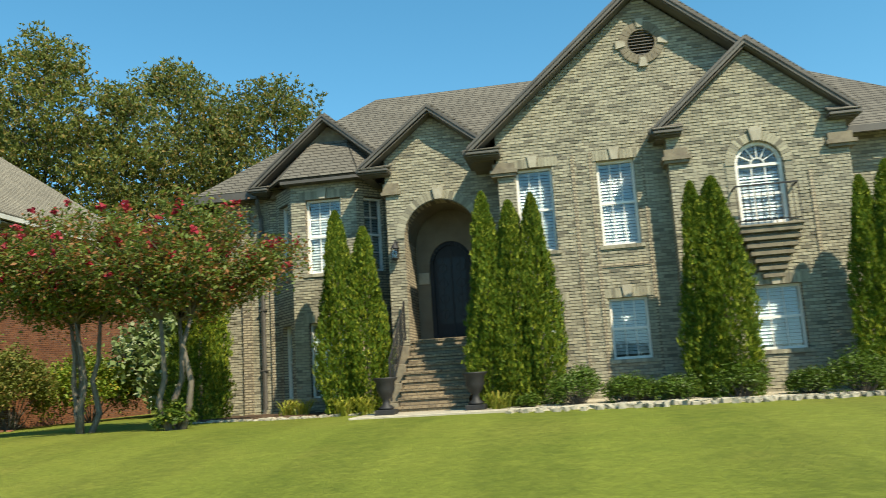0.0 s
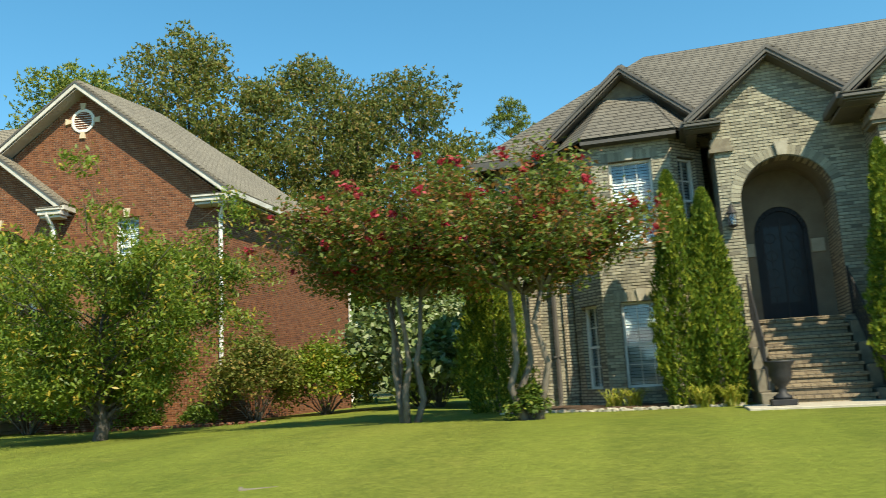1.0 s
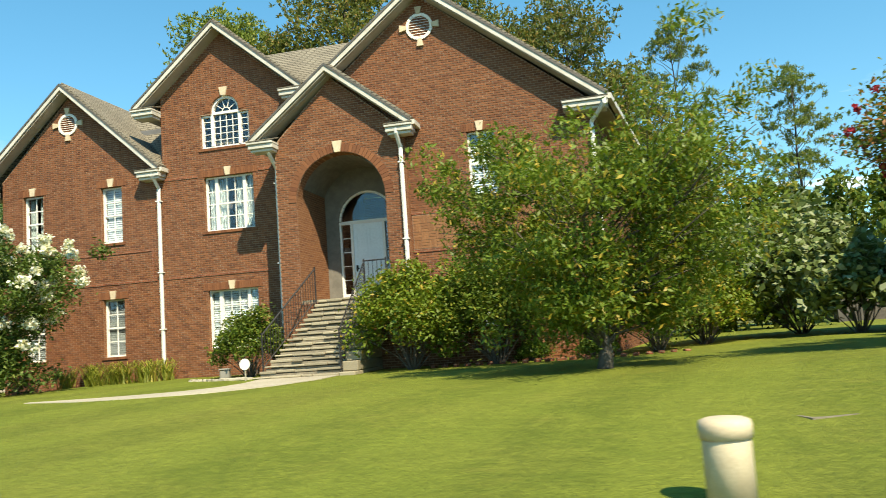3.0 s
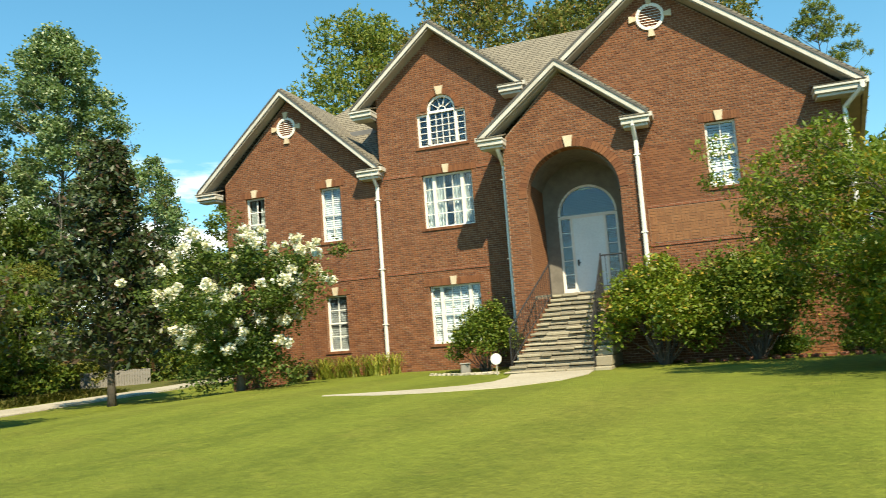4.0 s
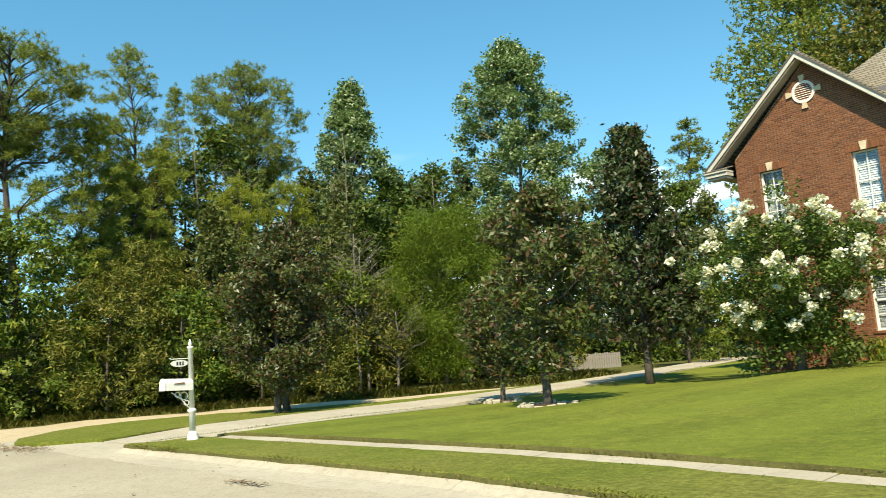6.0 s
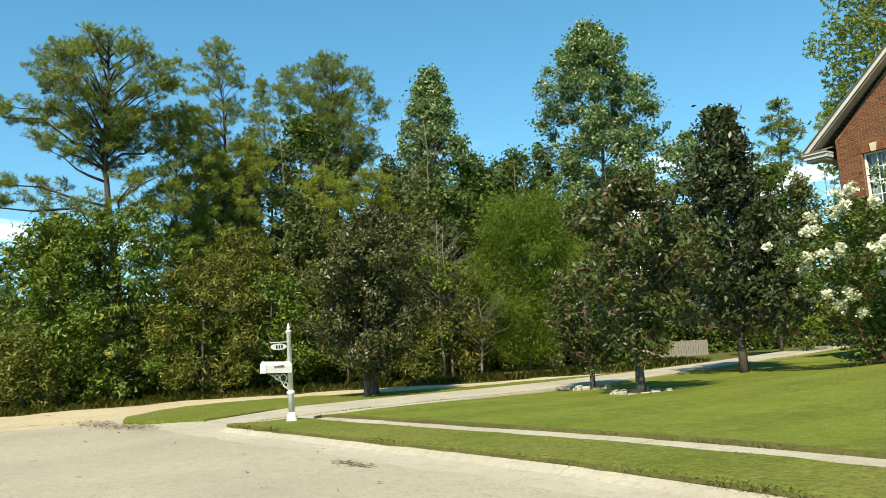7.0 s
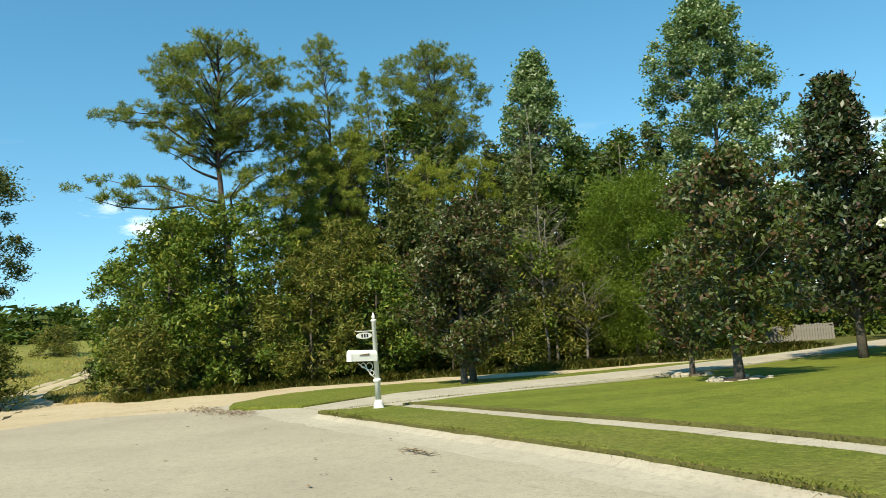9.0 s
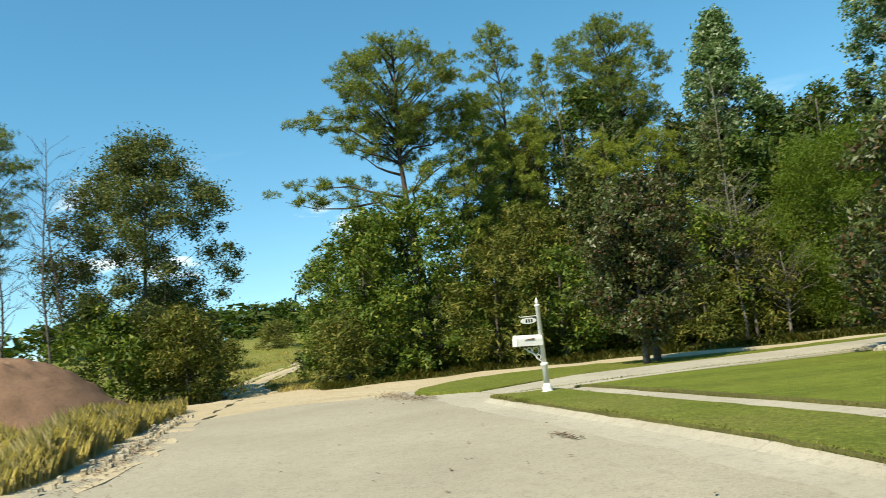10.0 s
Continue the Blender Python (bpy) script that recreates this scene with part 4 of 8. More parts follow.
# the west part: a wide gable with four windows
zl = [(4.89, 6.75), (1.21, 3.06)]
holes = [rect(a, a + 0.77, *z) for a in (-33.2, -30.24) for z in zl]
brick_wall(red, [(-34.0, -0.3), (-27.95, -0.3), (-27.95, 7.05), (-31.3, 10.05), (-34.0, 7.35)], holes, YL, T, "red")
for a in (-33.2, -30.24):
    red_wins(a, a + 0.77, zl[:1], YL, cols=2, rows=2, cover="curtain" if a < -33 else "blind")
    red_wins(a, a + 0.77, zl[1:], YL, cols=2, rows=2, cover="dim")
round_vent(red, -31.4, 9.05, 0.29, YL, M_WHITE, M_STONE_TRIM, M_WHITE)
gable(red, -31.35, 3.5, 7.12, 10.3, 27.0, 35.0, YL, M_ROOF_TAN, M_FASCIA, M_SOFFIT, 0.75)
for r in ((-34.0, -28.25, YL - 0.03, YL + 0.02, 3.52, 3.6), (-31.2, -28.4, YL - 0.03, YL + 0.02, 4.5, 4.57), (-28.42, -28.36, YL - 0.028, YL + 0.02, 3.6, 4.5)):
    part("band", boxes(r), M_RED_TRIM, red)
downspout(red, -28.06, YL - 0.1, 0.75, 6.75, M_WHITE)

# the middle part: a taller gable with a fan window and two triple windows
zm = [(4.93, 6.68), (1.22, 3.06)]
tri = [(-26.53, 7.6), (-24.86, 7.6), (-24.86, 8.7), (-25.2, 8.7)] + [(-25.68 + 0.48 * math.cos(math.pi * i / 14), 8.78 + 0.5 * math.sin(math.pi * i / 14)) for i in range(15)] + [(-26.16, 8.7), (-26.53, 8.7)]
brick_wall(red, [(-27.95, -0.3), (-23.0, -0.3), (-23.0, 9.0), (-25.75, 11.35), (-27.95, 9.5)], [rect(-26.5, -24.8, *z) for z in zm] + [tri], YL - 0.02, T, "red")
red_wins(-26.5, -24.8, zm[:1], YL - 0.02, cols=3, rows=2, sides=0.26, cover="curtain")
red_wins(-26.5, -24.8, zm[1:], YL - 0.02, cols=3, rows=2, sides=0.26, cover="blind")
yf = YL + 0.05
bm = boxes((-26.53, -24.86, yf, yf + 0.09, 7.6, 7.67), (-26.53, -26.47, yf, yf + 0.09, 7.67, 8.7), (-24.92, -24.86, yf, yf + 0.09, 7.67, 8.7), (-26.47, -26.2, yf, yf + 0.09, 8.64, 8.7), (-25.16, -24.92, yf, yf + 0.09, 8.64, 8.7),
           (-26.2, -26.11, yf - 0.02, yf + 0.09, 7.67, 8.78), (-25.25, -25.16, yf - 0.02, yf + 0.09, 7.67, 8.78), (-26.11, -25.25, yf - 0.02, yf + 0.09, 8.7, 8.78))
for q in ring_bars(-25.68, 0.42, 0.5, 8.78, 0, 0, 0, math.pi, 16):
    prism(bm, q, yf - 0.02, yf + 0.09)
fanw = part("window", bm, M_WHITE, red, "white fan-topped window with side lights")
bm = bmesh.new()
for i in range(1, 4):
    q = -26.11 + 0.86 * i / 4
    box(bm, q - 0.011, q + 0.011, yf + 0.03, yf + 0.05, 7.67, 8.7)
for i in range(1, 5):
    q = 7.67 + 1.03 * i / 5
    box(bm, -26.47, -24.92, yf + 0.032, yf + 0.048, q - 0.011, q + 0.011)
for i in range(1, 5):
    a = math.pi * i / 5
    prism(bm, [(-25.68 + r * math.cos(a) + s * 0.011 * math.sin(a), 8.78 + r * math.sin(a) - s * 0.011 * math.cos(a)) for r, s in ((0.14, -1), (0.43, -1), (0.43, 1), (0.14, 1))], yf + 0.03, yf + 0.05)
for q in ring_bars(-25.68, 0.12, 0.15, 8.78, 0, 0, 0, math.pi, 8):
    prism(bm, q, yf + 0.03, yf + 0.05)
part("sunburst", bm, M_WHITE, fanw)
g = part("pane", prism(bmesh.new(), tri, yf + 0.055, yf + 0.061), M_GLASS, fanw)
g.visible_shadow = False
arch_band(red, -25.68, 0.5, 0.68, 8.78, YL - 0.02, 22, M_RED_TRIM, M_STONE_TRIM)
surround(red, -26.53, -24.86, 7.6, 8.7, YL - 0.02, M_RED_TRIM, M_STONE_TRIM, head=False)
gable(red, -25.75, 2.9, 9.12, 11.6, 26.95, 34.0, YL - 0.02, M_ROOF_TAN, M_FASCIA, M_SOFFIT, 0.72)
part("wall", boxes((-27.94, -27.64, YL + 0.29, 33.0, 5.0, 9.0)), M_RED, red)
part("wall", boxes((-23.3, -23.0, YL + 0.29, 33.0, 5.0, 9.0)), M_RED, red)
for r in ((-27.9, -23.32, YL - 0.05, YL, 3.52, 3.6), (-27.9, -26.7, YL - 0.05, YL, 6.7, 6.77), (-24.6, -23.32, YL - 0.05, YL, 6.7, 6.77)):
    part("band", boxes(r), M_RED_TRIM, red)
downspout(red, -23.4, YP + 0.3, 0.5, 6.6, M_WHITE, 0.5)

# the entry: a gabled porch with a tall arch
arch = [(-22.7, 2.35), (-20.05, 2.35)] + [(-21.375 + 1.325 * math.cos(math.pi * i / 24), 5.22 + 1.32 * math.sin(math.pi * i / 24)) for i in range(25)]
brick_wall(red, [(-23.3, -0.3), (-19.42, -0.3), (-19.42, 7.0), (-21.5, 8.75), (-23.3, 7.0)], [arch], YP, 0.4, "red")
arch_band(red, -21.375, 1.33, 1.56, 5.22, YP, 40, M_RED_TRIM, M_STONE_TRIM)

part("wall", boxes((-23.3, -23.0, YP + 0.4, YL - 0.03, -0.3, 7.0)), M_RED, red)
part("wall", boxes((-19.72, -19.42, YP + 0.4, 27.6, -0.3, 7.0)), M_RED, red)
part("porch_wall", boxes((-23.0, -22.72, YP + 0.4, 28.1, 2.3, 6.9)), M_RED, red)
part("porch_wall", boxes((-20.02, -19.73, YP + 0.4, 28.1, 2.3, 6.9)), M_RED, red)
SHIFT = Vector((0.1, 0, 0))
AT[0] = AT[0] + SHIFT
fr = [(-22.2, 2.4), (-20.36, 2.4), (-20.36, 4.88)] + [(-21.28 + 0.92 * math.cos(math.pi * i / 16), 4.9 + 0.92 * math.sin(math.pi * i / 16)) for i in range(1, 16)] + [(-22.2, 4.88)]
part("porch_wall", wall([(-23.0, 2.3), (-19.73, 2.3), (-19.73, 6.9), (-23.0, 6.9)], [fr], 28.1, 0.2), M_PORCH, red)
part("porch_vault", prism(bmesh.new(), half_ring(-21.375, 1.34, 1.6, 5.22), YP + 0.42, 28.098), M_PORCH, red, "barrel-vaulted porch ceiling")
part("porch_ceiling", boxes((-23.0, -19.73, YP + 0.4, 28.3, 6.9, 6.98)), M_SOFFIT, red)
part("porch_floor", boxes((-22.99, -19.74, YP + 0.02, 28.3, 2.2, 2.4)), M_FLAG, red)
yd = 28.15
door = part("door_frame", boxes((-22.2, -22.13, yd, yd + 0.1, 2.4, 4.88), (-20.43, -20.36, yd, yd + 0.1, 2.4, 4.88), (-21.84, -21.76, yd - 0.01, yd + 0.1, 2.4, 4.8), (-20.8, -20.72, yd - 0.01, yd + 0.1, 2.4, 4.8), (-22.13, -20.43, yd - 0.01, yd + 0.1, 4.8, 4.9), (-22.13, -21.84, yd, yd + 0.1, 2.4, 2.62), (-20.72, -20.43, yd, yd + 0.1, 2.4, 2.62)), M_WHITE, red, "white door frame with side lights and fanlight")
bm = bmesh.new()
for q in ring_bars(-21.28, 0.85, 0.92, 4.9, 0, 0, 0, math.pi, 18):
    prism(bm, q, yd, yd + 0.1)
part("fanlight_frame", bm, M_WHITE, door)
bm = boxes((-21.76, -20.8, yd + 0.03, yd + 0.09, 2.4, 4.8))
for z0, z1 in ((2.6, 3.35), (3.5, 4.65)):
    for a in (-21.66, -21.24):
        for r in ((a, a + 0.34, yd + 0.018, yd + 0.03, z0, z0 + 0.02), (a, a + 0.34, yd + 0.018, yd + 0.03, z1 - 0.02, z1), (a, a + 0.02, yd + 0.018, yd + 0.03, z0 + 0.02, z1 - 0.02), (a + 0.32, a + 0.34, yd + 0.018, yd + 0.03, z0 + 0.02, z1 - 0.02)):
            box(bm, *r)
part("door_leaf", bm, M_DOOR_WHITE, door, "pale grey-blue panelled door leaf")
part("door_handle", boxes((-21.7, -21.66, yd - 0.03, yd + 0.03, 3.3, 3.5), (-21.7, -21.6, yd - 0.05, yd - 0.03, 3.38, 3.41)), M_IRON, door)
bm = boxes((-22.13, -21.84, yd + 0.05, yd + 0.058, 2.62, 4.8), (-20.72, -20.43, yd + 0.05, yd + 0.058, 2.62, 4.8))
prism(bm, [(-21.28 + 0.85 * math.cos(math.pi * i / 16), 4.9 + 0.85 * math.sin(math.pi * i / 16)) for i in range(17)], yd + 0.05, yd + 0.058)
part("pane", bm, M_GLASS, door).visible_shadow = False
bm = bmesh.new()
for a, b in ((-22.13, -21.84), (-20.72, -20.43)):
    for i in range(1, 5):
        q = 2.62 + 2.18 * i / 5
        box(bm, a, b, yd + 0.03, yd + 0.048, q - 0.012, q + 0.012)
part("sidelight_grid", bm, M_WHITE, door)
AT[0] = AT[0] - SHIFT
gable(red, -21.5, 2.4, 7.12, 9.03, 25.4, 27.44, YP, M_ROOF_TAN, M_FASCIA, M_SOFFIT, 0.72)
downspout(red, -19.5, YP - 0.1, 1.0, 6.7, M_WHITE, 0.3, -0.02)

# the east part: the broadest gable
zr = [(4.92, 6.72), (1.3, 2.85)]
brick_wall(red, [(-19.45, -0.3), (-14.3, -0.3), (-14.3, 7.25), (-18.8, 10.85), (-21.4, 8.75), (-21.4, 7.25), (-19.45, 7.25)], [rect(-17.68, -16.9, *z) for z in zr], YR, T, "red", (-19.42, -17.78, 3.62, 6.3))
red_wins(-17.68, -16.9, zr, YR, cols=2, rows=2, cover="blind")
round_vent(red, -18.8, 9.95, 0.31, YR, M_WHITE, M_STONE_TRIM, M_WHITE)
gable(red, -18.8, 5.0, 7.18, 11.08, 25.55, 32.0, YR, M_ROOF_TAN, M_FASCIA, M_SOFFIT, 1.15, (0, 1), slopes=(1, 0))
SPLAY, YN = 0.14, 36.2                             # the east side runs out of square towards the back
east = lambda y: (y - YR) * SPLAY
RIDGE_E, RIDGE_W, NE = (-19.25, 32.0, 12.2), (-27.6, 32.0, 12.2), (-13.8 + east(YN + 0.5), YN + 0.5, 7.18)
for q in ([(-18.8, 25.55, 11.08), (-13.8, 25.55, 7.18), NE], [(-18.8, 25.55, 11.08), NE, RIDGE_E]):
    part("roof", slab(bmesh.new(), q, 0.09), M_ROOF_TAN, red)
bm = boxes((-13.8, -13.67, 25.57, YN + 0.5, 7.02, 7.17))
for v in bm.verts:
    v.co.x += max(0.0, east(v.co.y))
part("gutter", bm, M_FASCIA, red)
bm = boxes((-14.31, -13.8, YR + 0.01, YN + 0.5, 6.96, 7.0))
for v in bm.verts:
    v.co.x += max(0.0, east(v.co.y))
part("eave_soffit", bm, M_SOFFIT, red)
bm = boxes((-14.6, -14.3, YR + 0.3, YN, -0.3, 7.0))
for v in bm.verts:
    v.co.x += east(v.co.y)
side = part("wall", bm, M_RED, red)
side.data.materials.append(M_RED_MORTAR)
for f in side.data.polygons:
    f.material_index = int(f.normal.x > 0.9)
FRONTS.append((side, rect(YR + 0.004, YN, -0.3, 6.96), [], lambda u, d, z: (-14.3 + east(u) + d, u, z), AT[0].copy(), "red", None))
for z in (4.54, 3.48):
    part("band", boxes((-19.4, -14.32, YR - 0.03, YR + 0.02, z, z + 0.08)), M_RED_TRIM, red)
downspout(red, -14.24, YR - 0.1, 0.9, 6.8, M_WHITE, 0.5, 0.38)
downspout(red, -14.2 + east(YN - 0.2), YN - 0.2, 0.5, 6.8, M_WHITE, 0.0, 0.35)

# basket-weave panel between the two bands
verts, faces = [], []
for i in range(24):
    for j in range(4):
        for k in range(3):
            a, b = -19.36 + 0.212 * i, 3.585 + 0.235 * j
            if (i + j) % 2:
                r = (a, a + 0.204, b + 0.078 * k, b + 0.078 * k + 0.068)
            else:
                r = (a + 0.07 * k, a + 0.07 * k + 0.062, b, b + 0.226)
            n = len(verts)
            verts += [Vector(p) - AT[0] for y in (YR - 0.012, YR - 0.027) for p in ((r[0], y, r[2]), (r[1], y, r[2]), (r[1], y, r[3]), (r[0], y, r[3]))]
            faces += [(n + 4, n + 5, n + 6, n + 7), (n, n + 1, n + 5, n + 4), (n + 1, n + 2, n + 6, n + 5), (n + 2, n + 3, n + 7, n + 6), (n + 3, n, n + 4, n + 7)]
weave = part("panel", boxes((-19.38, -14.32, YR - 0.017, YR - 0.002, 3.565, 4.535)), M_RED_MORTAR, red, "recessed panel of basket-weave brick")
tagged(raw("panel_bricks", verts, faces, M_PANEL, weave), "lighter basket-weave bricks", kind="stuff")

# main roof, back and far walls
for q in ([RIDGE_W, RIDGE_E, (-18.9, 27.97, 7.6), (-34.4, 27.97, 7.6)], [RIDGE_W, RIDGE_E, NE, (-34.4, YN + 0.5, 7.18)], [RIDGE_W, (-34.4, 27.97, 7.6), (-34.4, YN + 0.5, 7.18)]):
    part("roof", slab(bmesh.new(), q, 0.1), M_ROOF_TAN, red)
part("wall", boxes((-34.0, -33.7, YL + 0.3, YN - 0.01, -0.3, 7.1)), M_RED, red)
part("wall", boxes((-33.7, -13.3, YN - 0.31, YN - 0.01, -0.3, 7.0)), M_RED, red)
part("upper_floor", boxes((-33.6, -14.7, YL + 0.9, 35.5, 3.9, 4.1)), M_INSIDE, red)
part("inner_wall", boxes((-33.6, -23.4, YL + 1.6, YL + 1.7, -0.2, 9.0)), M_INSIDE, red)
part("inner_wall", boxes((-19.3, -14.7, YR + 1.8, YR + 1.9, -0.2, 7.0)), M_INSIDE, red)

# stone steps, cheek walls and iron rails: the flight widens to the west as it comes down
AT[0] = Vector((-21.8, 24.6, 0.0))
stairs = thing("steps", AT[0], 0, "weathered flagstone steps rising to the arched entry", "steps")
rng = random.Random(8)
N = 16
for i in range(N):
    f = i / (N - 1)
    z1 = 0.3 + (2.38 - 0.3) * (i + 1) / N
    y0 = 23.45 + (25.75 - 23.45) * f
    x0, x1 = -23.15 + 0.95 * f ** 0.8, -20.85 + 0.1 * f
    cuts = sorted([x0, x1] + [x0 + (x1 - x0) * (k + rng.uniform(-0.3, 0.3)) / 4 for k in (1, 2, 3)])
    for a, b in zip(cuts, cuts[1:]):
        part("tread", boxes((a + 0.006, b - 0.006, y0 - rng.uniform(0.0, 0.07), 25.79, z1 - rng.uniform(0.045, 0.075), z1 + rng.uniform(-0.014, 0.014)), bevel=0.014), M_FLAG, stairs)
    part("riser", boxes((x0 + 0.03, x1 - 0.03, y0 + 0.012, 25.78, 0.08, z1 - 0.078)), M_RISER, stairs)
for i in range(5):
    f = i / 9
    z = 0.19 + 0.25 * i
    bm = boxes((-20.83, -20.42, 23.4 + 2.35 * f, 25.78, z, z + 0.245), bevel=0.02)
    part("cheek_stone", bm, M_FLAG, stairs)
rail(stairs, "stair_rail", (-23.0, 23.75, 0.54), (-22.2, 25.6, 2.3), 0.95, 0.13, M_IRON, "black iron stair rail")
rail(stairs, "stair_rail", (-20.85, 23.6, 0.5), (-20.75, 25.6, 2.36), 0.95, 0.13, M_IRON, "black iron stair rail")
rail(stairs, "landing_rail", (-20.75, 25.62, 2.4), (-20.12, 25.62, 2.4), 0.95, 0.13, M_IRON, "black iron landing rail")
AT[0] = Vector((0, 0, 0))
route = [((-21.9, 23.5), 2.1), ((-21.7, 22.0), 1.9), ((-21.85, 20.6), 1.7), ((-22.5, 19.5), 1.5), ((-23.5, 18.95), 1.25), ((-24.4, 18.8), 0.85), ((-25.2, 18.8), 0.45), ((-26.0, 18.85), 0.1)]
fine = []
for (p, w), (q, v) in zip(route, route[1:]):
    fine += [((p[0] + (q[0] - p[0]) * k / 6, p[1] + (q[1] - p[1]) * k / 6), w + (v - w) * k / 6) for k in range(6)]
verts, faces = [], []
for i, (p, w) in enumerate(fine):
    d = Vector(fine[min(i + 1, len(fine) - 1)][0]) - Vector(fine[max(i - 1, 0)][0])
    n = Vector((-d.y, d.x)).normalized() * w / 2
    for s in (-1, 1):
        x, y = p[0] + n.x * s, p[1] + n.y * s
        verts += [(x, y, lawn_z(x, y) + 0.055), (x, y, lawn_z(x, y) - 0.06)]
for i in range(len(fine) - 1):
    k = 4 * i
    faces += [(k, k + 4, k + 6, k + 2), (k, k + 1, k + 5, k + 4), (k + 2, k + 6, k + 7, k + 3)]
path = raw("garden_path", verts, faces, M_CONCRETE)
tagged(path, "pale concrete path curving to the front steps", "garden path", kind="structure")

# ---- the grey brick house: u along its front, v into it ----
GX, GY, GA = 3.9, 18.6, -9.0
grey = thing("house", (GX, GY, 0), GA, "large tan-grey brick house with dark trim and steep gables", "house")


def grey_at(u, v):
    p = Matrix.Rotation(radians(GA), 2) @ Vector((u, v))
    return GX + p.x, GY + p.y


def grey_wins(u0, u1, zs, v, **kw):
    for z0, z1 in zs:
        window(grey, u0, u1, z0, z1, v, bar=0.008, **kw)
        surround(grey, u0, u1, z0, z1, v, M_GREY_TRIM, M_STONE_GREY)


# main gable
zg = [(3.78, 5.7), (1.3, 2.62)]
brick_wall(grey, [(-2.2, -0.3), (1.5, -0.3), (5.1, -0.3), (5.1, 6.2), (1.25, 9.47), (-2.2, 6.53)], [rect(a, a + 0.82, *z) for a in (-1.8, 0.01) for z in zg] + [[(1.26 + 0.3 * math.cos(math.pi * i / 12), 8.33 + 0.3 * math.sin(math.pi * i / 12)) for i in range(24)]], 0, 0.3, "grey")
for a in (-1.8, 0.01):
    grey_wins(a, a + 0.82, zg, 0, cols=3, rows=1, cover="blind")
round_vent(grey, 1.26, 8.33, 0.3, 0, M_GREY_TRIM, M_STONE_GREY, M_DARKTRIM, 0.2, 0.12)
gable(grey, 1.25, 4.05, 6.2, 9.68, -0.38, 7.0, 0, M_ROOF_GREY, M_GREYFASCIA, M_DARKSOFFIT, 0.7, (1, 0), depth=0.09, ret_h=0.22)
for r in ((-0.55, -0.47, -0.03, 0.02, 0.4, 5.9), (-0.15, -0.07, -0.03, 0.02, 0.4, 5.9), (0.98, 1.04, -0.03, 0.02, 0.4, 5.9), (-0.07, 0.98, -0.03, 0.02, 3.3, 3.37)):
    part("panel_edge", boxes(r), M_GREY, grey)
part("wall", boxes((-2.2, -1.9, 0.3, 2.5, -0.3, 6.3)), M_GREY, grey)
part("corbel", boxes((-2.32, -1.78, -0.1, 0.5, 5.55, 5.62), (-2.36, -1.74, -0.14, 0.5, 5.62, 5.7), (-2.3, -1.8, -0.06, 0.5, 5.7, 5.86)), M_GREY_TRIM, grey)

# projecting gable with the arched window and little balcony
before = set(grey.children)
aw = arched(2.79, 3.75, 3.84, 5.13, 0.48)
VA = -0.7
brick_wall(grey, [(1.45, -0.3), (5.08, -0.3), (5.08, 6.1), (3.25, 7.66), (1.45, 6.1)], [aw, rect(2.82, 3.8, 1.25, 2.57)], VA, 0.3, "grey", (1.5, 2.72, 2.7, 5.25))
part("wall", boxes((1.45, 1.75, VA + 0.3, -0.002, -0.3, 6.05), (4.78, 5.08, VA + 0.3, 0.6, -0.3, 6.05)), M_GREY, grey)
grey_wins(2.82, 3.8, [(1.25, 2.57)], VA, cols=3, rows=1, cover="blind")
va = VA + 0.07
bm = boxes((2.79, 2.86, va, va + 0.09, 3.84, 5.13), (3.68, 3.75, va, va + 0.09, 3.84, 5.13), (2.86, 3.68, va, va + 0.09, 3.84, 3.91), (2.86, 3.68, va + 0.005, va + 0.085, 5.08, 5.14))
for q in ring_bars(3.27, 0.41, 0.48, 5.13, 0, 0, 0, math.pi, 16):
    prism(bm, q, va, va + 0.09)
awin = part("window", bm, M_WHITE, grey, "white arched window with sunburst bars")
bm = bmesh.new()
for i in range(1, 3):
    q = 2.86 + 0.82 * i / 3
    box(bm, q - 0.011, q + 0.011, va + 0.03, va + 0.05, 3.91, 5.08)
for q in (4.2, 4.78):
    box(bm, 2.86, 3.68, va + 0.032, va + 0.048, q - 0.011, q + 0.011)
box(bm, 2.86, 3.68, va + 0.02, va + 0.06, 4.46, 4.51)
for i in range(1, 6):
    a = math.pi * i / 6
    prism(bm, [(3.27 + r * math.cos(a) + s * 0.011 * math.sin(a), 5.14 + r * math.sin(a) - s * 0.011 * math.cos(a)) for r, s in ((0.13, -1), (0.42, -1), (0.42, 1), (0.13, 1))], va + 0.03, va + 0.05)
for q in ring_bars(3.27, 0.12, 0.145, 5.14, 0, 0, 0, math.pi, 8):
    prism(bm, q, va + 0.03, va + 0.05)
part("sunburst", bm, M_WHITE, awin)
part("pane", prism(bmesh.new(), aw, va + 0.055, va + 0.061), M_GLASS, awin).visible_shadow = False
bm = bmesh.new()
q = 4.95
while q > 3.95:
    bm.faces.new([bm.verts.new(p) for p in ((2.86, va + 0.105, q - 0.026), (3.68, va + 0.105, q - 0.026), (3.68, va + 0.125, q + 0.022), (2.86, va + 0.125, q + 0.022))])
    q -= 0.072
part("blind", bm, M_BLIND, awin, "white slatted blind")
arch_band(grey, 3.27, 0.49, 0.68, 5.13, VA, 24, M_GREY_TRIM, M_STONE_GREY)
for q in (2.6, 3.77):
    jamb = part("jamb", boxes((q + 0.02, q + 0.15, VA - 0.01, VA + 0.03, 3.9, 5.1)), M_GREY_TRIM, grey)
    pieces("brick", [(q, q + 0.17, VA - 0.028, VA + 0.03, 3.9 + 0.075 * i, 3.967 + 0.075 * i) for i in range(16)], M_GREY_PIECE, jamb)
